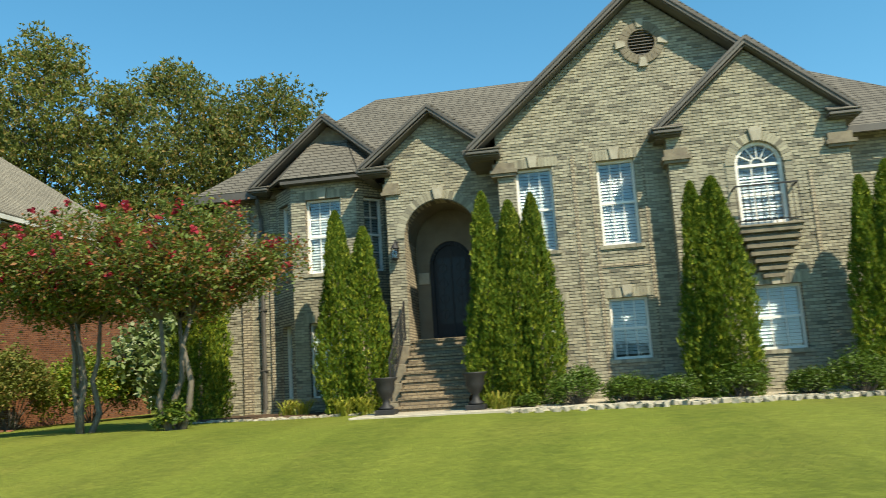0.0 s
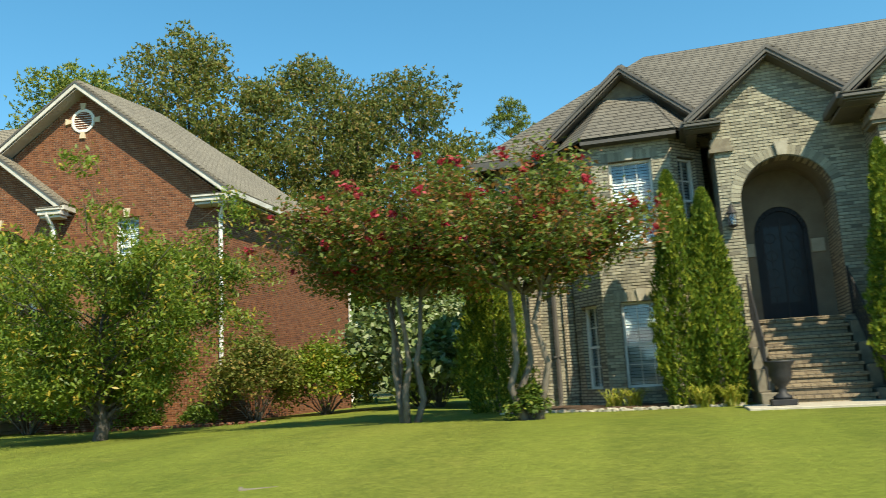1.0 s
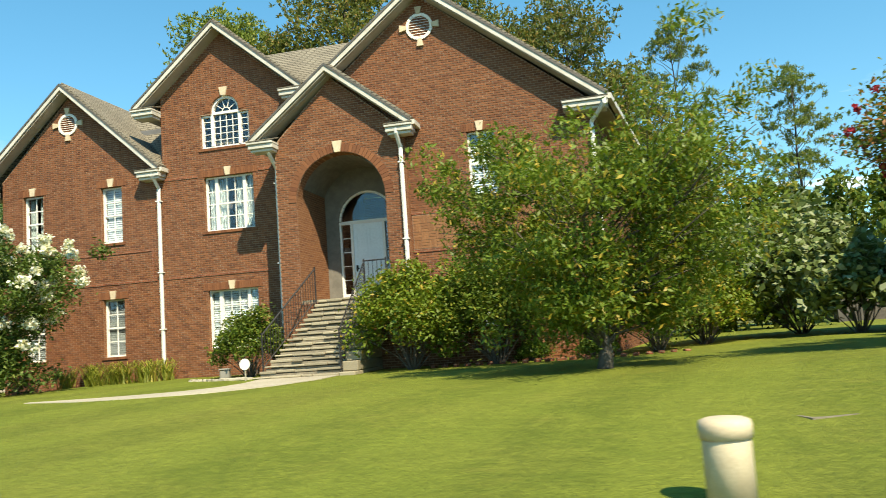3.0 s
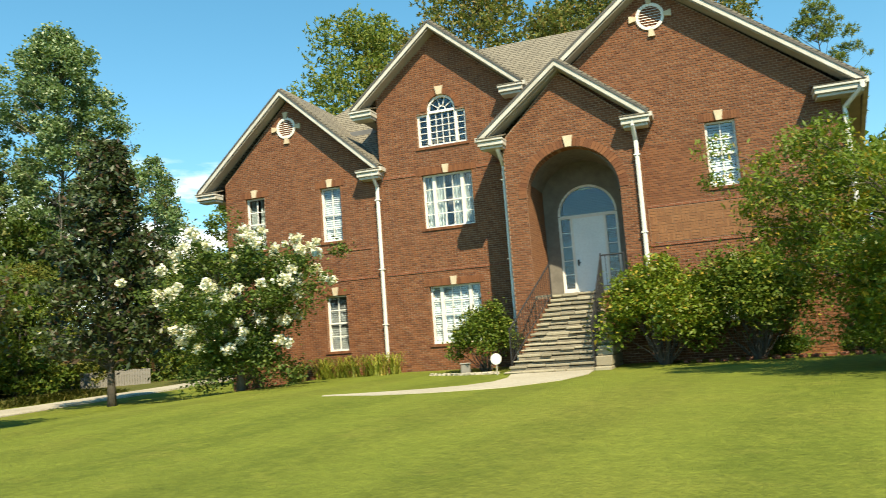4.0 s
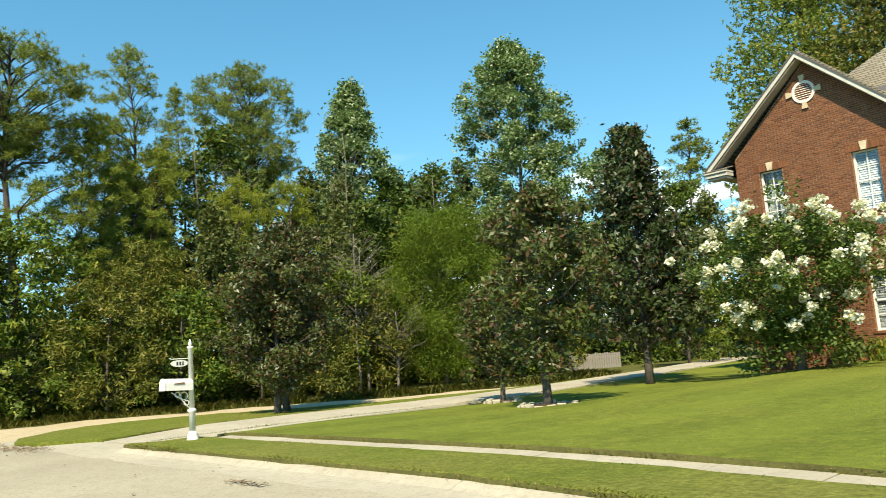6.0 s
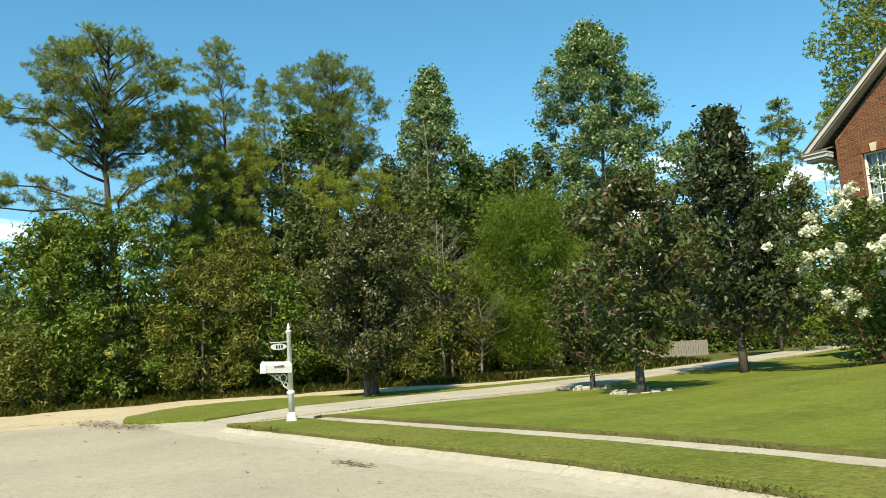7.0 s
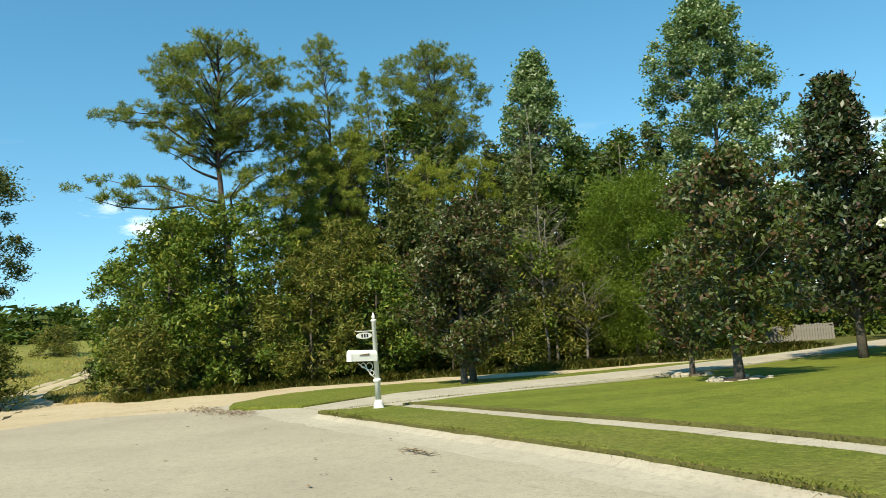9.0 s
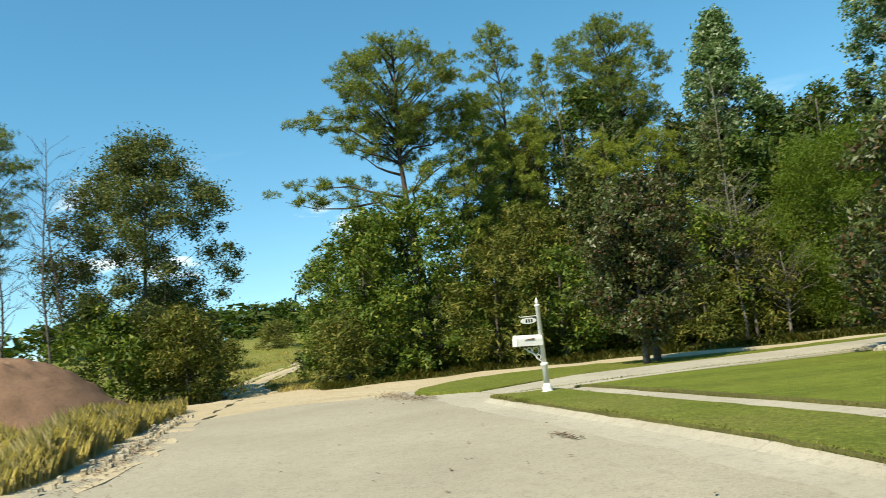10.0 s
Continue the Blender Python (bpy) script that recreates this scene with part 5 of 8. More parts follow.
gable(grey, 3.25, 2.02, 6.1, 7.86, -0.88, 3.0, VA, M_ROOF_GREY, M_GREYFASCIA, M_DARKSOFFIT, 0.55, depth=0.09, ret_h=0.2)
for a in (1.36, 4.66):
    part("corbel", boxes((a, a + 0.52, VA - 0.1, VA + 0.35, 5.3, 5.36), (a - 0.04, a + 0.56, VA - 0.14, VA + 0.35, 5.36, 5.44), (a + 0.02, a + 0.5, VA - 0.06, VA + 0.35, 5.44, 5.62)), M_GREY_TRIM, grey)
for q in (4.22, 2.2):
    part("panel_edge", boxes((q, q + 0.08, VA - 0.03, VA + 0.02, 0.4, 4.9)), M_GREY, grey)
bal = part("balcony", boxes((2.66, 3.88, VA - 0.42, VA - 0.002, 3.6, 3.72), (2.62, 3.92, VA - 0.46, VA - 0.002, 3.72, 3.77), bevel=0.012), M_GREY_TRIM, grey, "small stepped brick balcony")
for i in range(6):
    w, d, z = 0.57 - 0.072 * i, 0.36 - 0.05 * i, 3.6 - 0.15 * (i + 1)
    part("corbel_course", boxes((3.27 - w, 3.27 + w, VA - d, VA - 0.002, z, z + 0.1), (3.27 - w + 0.05, 3.27 + w - 0.05, VA - d + 0.05, VA - 0.003, z + 0.1, z + 0.15), bevel=0.008), M_GREY_TRIM, bal)
part("balcony_rail", boxes((2.65, 3.89, VA - 0.43, VA - 0.4, 4.57, 4.6), (2.65, 2.68, VA - 0.4, VA - 0.004, 4.57, 4.6), (3.86, 3.89, VA - 0.4, VA - 0.004, 4.57, 4.6)), M_IRON, bal, "black iron balcony rail")
part("bottom_rail", boxes((2.65, 3.89, VA - 0.425, VA - 0.405, 3.84, 3.86)), M_IRON, bal)
for i in range(11):
    q = 2.665 + 1.21 * i / 10
    part("baluster", tube(bmesh.new(), [(q, VA - 0.415, 3.77), (q, VA - 0.47, 3.95), (q, VA - 0.44, 4.2), (q, VA - 0.415, 4.58)], 0.009, 5), M_IRON, bal)

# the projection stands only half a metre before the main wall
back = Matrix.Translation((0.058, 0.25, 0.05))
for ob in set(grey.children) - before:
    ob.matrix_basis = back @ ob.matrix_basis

# entry gable with its arch
VP = 1.1
arch = [(-4.68, 2.05), (-2.88, 2.05)] + [(-3.78 + 0.9 * math.cos(math.pi * i / 24), 4.56 + 0.88 * math.sin(math.pi * i / 24)) for i in range(25)]
brick_wall(grey, [(-5.1, -0.3), (-2.2, -0.3), (-2.2, 6.35), (-2.5, 6.62), (-3.88, 7.56), (-5.1, 6.58)], [arch], VP, 0.4, "grey")
arch_band(grey, -3.78, 0.9, 1.1, 4.56, VP, 34, M_GREY_TRIM, M_STONE_GREY)
gable(grey, -3.88, 1.75, 6.36, 7.74, 0.75, 5.0, VP, M_ROOF_GREY, M_GREYFASCIA, M_DARKSOFFIT, 0.7, (1, 0), depth=0.09, ret_h=0.22)
part("corbel", boxes((-5.2, -4.72, VP - 0.08, VP + 0.35, 5.66, 5.74), (-5.16, -4.76, VP - 0.05, VP + 0.35, 5.74, 5.95)), M_GREY_TRIM, grey)
part("wall", boxes((-5.1, -4.8, VP + 0.4, 4.0, -0.3, 6.3)), M_GREY, grey)
part("porch_wall", boxes((-4.8, -4.7, VP + 0.4, 2.5, 2.0, 6.2), (-2.86, -2.2, VP + 0.4, 2.5, 2.0, 6.2)), M_GREY, grey)
da = arched(-4.36, -3.24, 2.08, 4.02, 0.62)
part("porch_wall", wall(rect(-4.8, -2.2, 2.0, 6.2), [da], 2.5, 0.3), M_PLASTER, grey)
# a vault added under the ceiling to keep skylight out of the porch
part("porch_vault", prism(bmesh.new(), half_ring(-3.78, 0.905, 1.15, 4.56), VP + 0.402, 2.498), M_PLASTER, grey, "stucco vault added to darken the porch")
part("porch_ceiling", boxes((-4.8, -2.2, VP + 0.4, 2.5, 5.75, 5.85)), M_PLASTER, grey)
part("porch_floor", boxes((-4.79, -2.21, VP + 0.02, 2.75, 1.9, 2.08)), M_STEP, grey)
bm = bmesh.new()
box(bm, -4.36, -4.26, 2.53, 2.64, 2.08, 4.02)
box(bm, -3.34, -3.24, 2.53, 2.64, 2.08, 4.02)
for q in ring_bars(-3.8, 0.47, 0.56, 4.02, 0, 0, 0, math.pi, 16):
    prism(bm, [(a, 4.02 + (b - 4.02) * 1.1) for a, b in q], 2.53, 2.64)
dr = part("door_frame", bm, M_DOOR_DARK, grey, "dark arched door frame")
part("door_leaf", prism(bmesh.new(), arched(-4.26, -3.34, 2.08, 4.02, 0.52), 2.58, 2.63), M_DOOR_DARK, dr, "dark double door with iron scrollwork")
bm = boxes((-3.815, -3.785, 2.55, 2.58, 2.08, 4.4))
for s in (-1, 1):
    for z in (2.75, 3.15, 3.55, 3.95):
        c = -3.8 + s * 0.23
        for q in ring_bars(c, 0.1, 0.125, z, 0, 0, 0, 2 * math.pi, 12):
            prism(bm, q, 2.555, 2.58)
    box(bm, -3.8 + s * 0.23 - 0.012, -3.8 + s * 0.23 + 0.012, 2.56, 2.58, 2.5, 4.25)
part("scrollwork", bm, M_IRON, dr, "wrought-iron scrolls")
part("door_glass", boxes((-4.16, -3.83, 2.572, 2.579, 2.5, 4.2), (-3.77, -3.44, 2.572, 2.579, 2.5, 4.2)), M_DARKGLASS, dr)
for s, lo, hi in ((-1, 3.55, 3.85), (1, 3.55, 3.85)):
    c = -3.8 + s * 0.72
    part("impost_stone", boxes((c - 0.14, c + 0.14, 2.46, 2.52, lo, hi), bevel=0.01), M_STONE_GREY, grey)

# bay with its hipped roof under a dark gable
VB, VW = 1.6, 2.35
b0, b1, b2, b3 = (-8.45, VW), (-7.75, VB), (-6.0, VB), (-5.3, VW)
brick_wall(grey, rect(-7.75, -6.0, -0.3, 6.3), [rect(-7.36, -6.42, *z) for z in ((3.95, 5.88), (0.84, 2.7))], VB, 0.25, "grey")
grey_wins(-7.36, -6.42, [(3.95, 5.88), (0.84, 2.7)], VB, cols=3, rows=2, cover="blind")
for p, q in ((b0, b1), (b2, b3)):
    d = Vector((q[0] - p[0], q[1] - p[1]))
    L, a = d.length, math.atan2(d.y, d.x)
    m = Matrix.Translation((p[0], p[1], 0)) @ Matrix.Rotation(a, 4, "Z")
    bm = wall(rect(0, L, -0.3, 6.3), [rect(0.22, L - 0.22, *z) for z in ((3.95, 5.88), (0.84, 2.7))], 0, 0.2)
    bmesh.ops.transform(bm, matrix=m, verts=bm.verts)
    part("wall", bm, M_GREY, grey)
    for z0, z1 in ((3.95, 5.88), (0.84, 2.7)):
        w = window(grey, 0.22, L - 0.22, z0, z1, 0, cols=2, rows=2, cover="blind")
        w.matrix_basis = m
bm = bmesh.new()
e = 0.28
rim = [(-8.75, VW), (-7.9, VB - e), (-5.85, VB - e), (-5.12, VW)]
top = [(-7.35, 2.3, 7.55), (-6.4, 2.3, 7.55)]
for q in ([(*rim[0], 6.38), (*rim[1], 6.38), top[0]], [(*rim[1], 6.38), (*rim[2], 6.38), top[1], top[0]], [(*rim[2], 6.38), (*rim[3], 6.38), top[1]]):
    slab(bm, q, 0.06)
part("bay_roof", bm, M_ROOF_GREY, grey, "hipped shingle roof of the bay")
part("bay_eave", prism(bmesh.new(), [(-7.92, 6.28), (-5.83, 6.28), (-5.83, 6.36), (-7.92, 6.36)], VB - e - 0.02, VB + 0.1), M_DARKTRIM, grey)
part("wall", wall([(-8.6, 6.2), (-5.1, 6.2), (-5.1, 6.9), (-6.93, 8.05), (-8.6, 6.6)], [], VW, 0.2), M_GREY_TRIM, grey)
gable(grey, -6.93, 2.05, 6.5, 8.25, 1.95, 6.0, VW, M_ROOF_GREY, M_GREYFASCIA, M_DARKSOFFIT, 0.45, (1, 0), depth=0.09, ret_h=0.22)

# west wing, main hipped roof, east wing
brick_wall(grey, rect(-10.2, -8.4, -0.3, 6.3), [], VW + 0.25, 0.3, "grey")
for q in (-9.55, -8.75):
    part("pilaster", boxes((q, q + 0.25, VW + 0.17, VW + 0.3, -0.2, 6.2)), M_GREY, grey)
downspout(grey, -8.95, VW + 0.15, 0.4, 6.0, M_DARKTRIM, 0.25)
part("wall", boxes((-10.2, -9.9, VW + 0.55, 9.2, -0.3, 6.3), (-9.9, 7.7, 8.9, 9.2, -0.3, 6.0)), M_GREY, grey)
brick_wall(grey, rect(5.05, 8.0, -0.3, 6.0), [rect(6.4, 7.3, 3.8, 5.5)], 0.65, 0.3, "grey")
window(grey, 6.4, 7.3, 3.8, 5.5, 0.65, cols=3, rows=1)
part("wall", boxes((7.7, 8.0, 0.95, 8.9, -0.3, 6.0)), M_GREY, grey)
R0, R1, RV, RZ = -6.35, 4.5, 5.7, 9.9
part("roof", slab(bmesh.new(), [(R0, RV, RZ), (R1, RV, RZ), (R1, 2.15, 6.44), (-10.7, 2.15, 6.44)], 0.1), M_ROOF_GREY, grey)
part("roof", slab(bmesh.new(), [(R0, RV, RZ), (-10.7, 2.15, 6.44), (-10.7, 9.5, 6.44)], 0.1), M_ROOF_GREY, grey)
part("roof", slab(bmesh.new(), [(R0, RV, RZ), (-10.7, 9.5, 6.44), (8.4, 9.5, 5.95), (R1, RV, RZ)], 0.1), M_ROOF_GREY, grey)
part("roof", slab(bmesh.new(), [(4.0, RV, RZ), (R1, RV, RZ), (8.4, 0.2, 5.95), (4.0, 0.2, 5.95)], 0.1), M_ROOF_GREY, grey)
part("roof", slab(bmesh.new(), [(R1, RV, RZ), (8.4, 9.5, 5.95), (8.4, 0.2, 5.95)], 0.1), M_ROOF_GREY, grey)
for r in ((-10.75, -8.9, 2.08, 2.18, 6.2, 6.4), (5.15, 8.4, 0.12, 0.2, 5.78, 5.93), (-10.78, -10.7, 2.1, 9.5, 6.2, 6.4)):
    part("eave", boxes(r), M_DARKTRIM, grey)
part("inner_wall", boxes((-2.1, 7.6, 2.9, 3.0, -0.2, 6.1), (-9.8, -5.2, 4.2, 4.3, -0.2, 6.1)), M_INSIDE, grey)
part("upper_floor", boxes((-9.8, -5.15, 3.0, 8.8, 3.2, 3.4), (-2.1, 7.6, 0.9, 8.8, 3.1, 3.3)), M_INSIDE, grey)

# lantern by the arch
lamp = thing("wall_lantern", (*grey_at(-4.9, VP - 0.16), 4.0), GA, "black iron wall lantern with glass sides beside the arch", "lantern")
part("bracket", tube(bmesh.new(), [(0, 0.16, 0.42), (0, 0.05, 0.5), (0, 0, 0.44)], 0.014, 6), M_IRON, lamp)
part("backplate", boxes((-0.05, 0.05, 0.14, 0.158, 0.2, 0.5)), M_IRON, lamp)
part("cage", boxes(*[(x - 0.008, x + 0.008, y - 0.008, y + 0.008, 0.05, 0.3) for x in (-0.07, 0.07) for y in (-0.07, 0.07)]), M_IRON, lamp)
part("cap", turned(bmesh.new(), [(0.12, 0.3), (0.1, 0.33), (0.04, 0.42), (0.015, 0.46)], 8), M_IRON, lamp)
part("base", turned(bmesh.new(), [(0.02, 0.0), (0.09, 0.04), (0.095, 0.055)], 8), M_IRON, lamp)
part("lantern_glass", boxes((-0.06, 0.06, -0.06, 0.06, 0.06, 0.29)), M_GLASS, lamp)

# brick steps with cheek walls, urns
gs = thing("steps", (*grey_at(-3.75, 0.0), 0.0), GA, "tan brick steps rising to the arched porch", "steps")
GN = 9
for i in range(GN):
    z1 = 0.42 + (2.06 - 0.42) * (i + 1) / GN
    v0 = -0.95 + (1.05 - -0.95) * i / GN
    part("riser", boxes((-0.84, 0.66, v0 + 0.03, 1.08, 0.2 if i == 0 else z1 - 0.3, z1 - 0.06)), M_STEP, gs)
    n = 11
    for k in range(n):
        a = -0.88 + 1.58 * k / n
        part("brick", boxes((a + 0.005, a + 1.58 / n - 0.005, v0, 1.07 if i == GN - 1 else v0 + 0.27, z1 - 0.06, z1 + 0.004 * ((k * 7 + i * 3) % 3 - 1))), M_STEP, gs)
for s, a in ((-1, -1.16), (1, 0.72)):
    for i in range(4):
        part("cheek_wall", boxes((a, a + 0.3, -0.85 + 0.48 * i, 1.07, 0.25 + 0.42 * i, 0.67 + 0.42 * i), bevel=0.012), M_GREY_TRIM, gs)
    rail(gs, "stair_rail", (a + 0.15, -0.75, 0.75), (a + 0.15, 0.95, 2.1), 0.85, 0.14, M_IRON, "black iron stair rail")
pad = thing("paving", (*grey_at(-3.75, -2.0), 0.0), GA, "pale concrete landing before the brick steps", "paving", kind="structure")
part("slab", boxes((-1.5, 1.6, -0.35, 1.08, 0.3, 0.485), bevel=0.01), M_CONCRETE, pad)


def urn(u, v):
    t = thing("urn", (*grey_at(u, v), 0.485), GA, "dark cast urn planter beside the steps", "urn", "urns by the steps")
    part("plinth", boxes((-0.2, 0.2, -0.2, 0.2, 0, 0.1), bevel=0.01), M_IRON, t)
    part("bowl", turned(bmesh.new(), [(0.15, 0.1), (0.16, 0.14), (0.08, 0.2), (0.07, 0.3), (0.14, 0.38), (0.19, 0.5), (0.19, 0.64), (0.25, 0.71), (0.255, 0.74), (0.2, 0.74), (0.17, 0.66)], 20), M_IRON, t, smooth=True)
    return t


urn(-4.65, -1.65)
urn(-2.82, -1.6)
# a strip of pale stone chips and mulch along the front
for nm, u0, u1, v0, v1, m, lab in (("mulch_bed", -9.8, -5.3, -0.35, 2.3, M_MULCH, "dark bark mulch bed"), ("stone_bed", -2.1, 9.0, -2.72, 0.0, M_PEBBLE, "pale stone-chip bed along the grey house")):
    bed = thing(nm, (*grey_at(u0, v0), 0), GA, lab, "flower bed", kind="structure")
    bm = bmesh.new()
    n = 24
    rows = [[bm.verts.new(((u1 - u0) * i / n, (v1 - v0) * j / 6, 0.495 - (0.35 if j == 0 else 0.0) - 0.1 * smooth01((u0 + (u1 - u0) * i / n) / 9) + 0.03 * noise.noise((i * 0.9, j * 0.8, u0)))) for i in range(n + 1)] for j in range(7)]
    for r, s in zip(rows, rows[1:]):
        for i in range(n):
            bm.faces.new((r[i], r[i + 1], s[i + 1], s[i]))
    part("mulch", bm, m, bed)

# ---- trees and shrubs ----


def leaf_mesh(name, centres, size, material, parent, rng, aspect=0.5, up=0.35, fold=0.25, droop=0.0, corners=4):
    """One mesh of many small folded leaves; up: how far the leaves face the sky."""
    n = len(centres)
    nor = rng.normal(size=(n, 3))
    nor /= np.linalg.norm(nor, axis=1, keepdims=True)
    nor[:, 2] = np.abs(nor[:, 2]) + up
    nor /= np.linalg.norm(nor, axis=1, keepdims=True)
    a = np.cross(nor, rng.normal(size=(n, 3)))
    a[:, 2] -= droop
    a /= np.linalg.norm(a, axis=1, keepdims=True)
    b = np.cross(nor, a)
    s = (size * rng.uniform(0.65, 1.3, n))[:, None]
    w, lift = s * aspect, nor * s * fold * aspect
    if corners == 4:
        v = np.stack([centres - a * s, centres + b * w + lift, centres + a * s, centres - b * w + lift], 1).reshape(-1, 3)
    else:
        v = np.stack([centres - a * s * 0.7 + b * w, centres + a * s * 1.3, centres - a * s * 0.7 - b * w], 1).reshape(-1, 3)
    c = corners
    me = bpy.data.meshes.new(name)
    me.vertices.add(c * n)
    me.vertices.foreach_set("co", v.astype(np.float32).ravel())
    me.loops.add(c * n)
    me.loops.foreach_set("vertex_index", np.arange(c * n, dtype=np.int32))
    me.polygons.add(n)
    me.polygons.foreach_set("loop_start", np.arange(0, c * n, c, dtype=np.int32))
    me.polygons.foreach_set("loop_total", np.full(n, c, dtype=np.int32))
    me.update(calc_edges=True)
    me.materials.append(material)
    ob = new(name, me)
    ob.parent = parent
    return ob


def puff(rng, centres, radii, per, flat=0.75, shell=0.45, stray=0.12):
    """Leaf places in clumps round the given centres, thicker towards each clump's skin."""
    c = np.repeat(np.asarray(centres, float), per, 0)
    r = np.repeat(np.asarray(radii, float), per)
    d = rng.normal(size=(len(c), 3))
    d /= np.linalg.norm(d, axis=1, keepdims=True)
    k = rng.uniform(0, 1, len(c)) ** shell
    k = np.where(rng.uniform(0, 1, len(c)) < stray, k * rng.uniform(1.1, 1.75, len(c)), k)
    d[:, 2] *= flat
    return c + d * (r * k)[:, None]


def limb(rng, a, b, sag, n=4):
    """A bent line from a to b."""
    a, b = np.asarray(a, float), np.asarray(b, float)
    L = np.linalg.norm(b - a)
    pts = []
    for i in range(n + 1):
        f = i / n
        p = a + (b - a) * f + np.array([0, 0, sag * L * math.sin(math.pi * f)])
        if 0 < i < n:
            p = p + rng.normal(size=3) * L * 0.035
        pts.append(tuple(p))
    return pts


def grow(rng, height, reach, low, limbs, trunk_r, clump, rise=0.35, sides=3, wander=0.03, sag=0.06, skirt=0, skirt_z=(0.04, 0.2), twigs=True, lopsided=0.0, round_n=8):
    """A trunk with limbs: returns the wood as a bmesh and the clump centres with their radii. reach(f): how far limbs go at the share f of the crown's height."""
    bm = bmesh.new()
    n = 9
    spine = [np.array([0.0, 0.0, -0.15])]
    off = np.zeros(2)
    for i in range(1, n + 1):
        off = off + rng.normal(size=2) * wander * height / n * 2
        spine.append(np.array([off[0], off[1], height * i / n * 0.97]))
    tube(bm, [tuple(p) for p in spine], [trunk_r * (1.25 if i == 0 else 1 - 0.93 * (i / n) ** 0.9) + 0.012 for i in range(n + 1)], round_n)

    def at(z):
        f = min(n - 1e-6, max(0, z / (height * 0.97) * n))
        i = int(f)
        return spine[i] + (spine[i + 1] - spine[i]) * (f - i)

    cc, rr = [], []
    for i in range(limbs):
        f = (i + rng.uniform(0.1, 0.9)) / limbs
        z = height * (low + (1 - low) * f * 0.96)
        az = i * 2.39996 + rng.normal() * 0.35
        L = reach(f) * rng.uniform(0.72, 1.12) * (1 - lopsided * math.sin(az))
        tip = at(z) + np.array([math.cos(az) * L, math.sin(az) * L, L * rise * rng.uniform(0.4, 1.4) + 0.1])
        root = at(max(0.12 * height, z - L * 0.25))
        line = limb(rng, root, tip, sag)
        r0 = trunk_r * (0.42 - 0.28 * f)
        tube(bm, line, [max(0.008, r0 * (1 - 0.85 * k / 4)) for k in range(5)], 5 if twigs else 3)
        for k in range(sides):
            q = 0.45 + 0.6 * (k + rng.uniform(0, 0.8)) / sides
            p = np.array(line[0]) + (np.array(line[-1]) - np.array(line[0])) * min(q, 1.05)
            p = p + rng.normal(size=3) * L * 0.16
            p[2] += abs(rng.normal()) * L * 0.1
            cc.append(p)
            rr.append(clump * rng.uniform(0.65, 1.25) * (0.75 + 0.35 * (1 - f)))
            if L > 1.0 and twigs:
                tube(bm, limb(rng, line[2], p, 0.03, 2), [r0 * 0.35, r0 * 0.25, 0.006], 3)
    cc.append(at(height * 0.95))
    rr.append(clump * 0.8)
    for k in range(skirt):
        az, q = k * 2.39996, rng.uniform(0.55, 1.0)
        cc.append(np.array([math.cos(az) * reach(0.3) * q, math.sin(az) * reach(0.3) * q, rng.uniform(*skirt_z) * height]))
        rr.append(clump * rng.uniform(0.7, 1.1))
    tall = height / max(p[2] + 0.6 * r for p, r in zip(cc, rr))
    for v in bm.verts:
        v.co.z *= tall
    for p in cc:
        p[2] *= tall
    return bm, cc, rr


def tree(name, at, label, category, seed, height, reach, low, limbs, trunk_r, clump, leaves, size, leaf_m, bark_m, turn=0.0, group="", **kw):
    rng = np.random.default_rng(seed)
    t = thing(name, at, turn, label, category, group)
    opts = {k: kw.pop(k) for k in ("aspect", "up", "droop", "fold") if k in kw}
    flat, shell = kw.pop("flat", 0.75), kw.pop("shell", 0.45)
    bm, cc, rr = grow(rng, height, reach, low, limbs, trunk_r, clump, **kw)
    part("trunk", bm, bark_m, t, smooth=True)
    leaf_mesh("crown", puff(rng, cc, rr, max(1, leaves // len(cc)), flat, shell), size, leaf_m, t, rng, **opts)
    return t, cc, rr, rng


def oval(r, peak=0.4, top=0.15):
    """A crown that is widest at peak and narrows to top."""
    return lambda f: r * ((0.45 + 0.55 * smooth01(f / peak)) if f < peak else (top + (1 - top) * math.sqrt(max(0, 1 - ((f - peak) / (1 - peak)) ** 2))))


def cone(r, top=0.08):
    return lambda f: r * (1 - (1 - top) * f ** 1.15)


def ground_at(x, y):
    return lawn_z(x, y) if x > -41.5 else base_z(x, y)


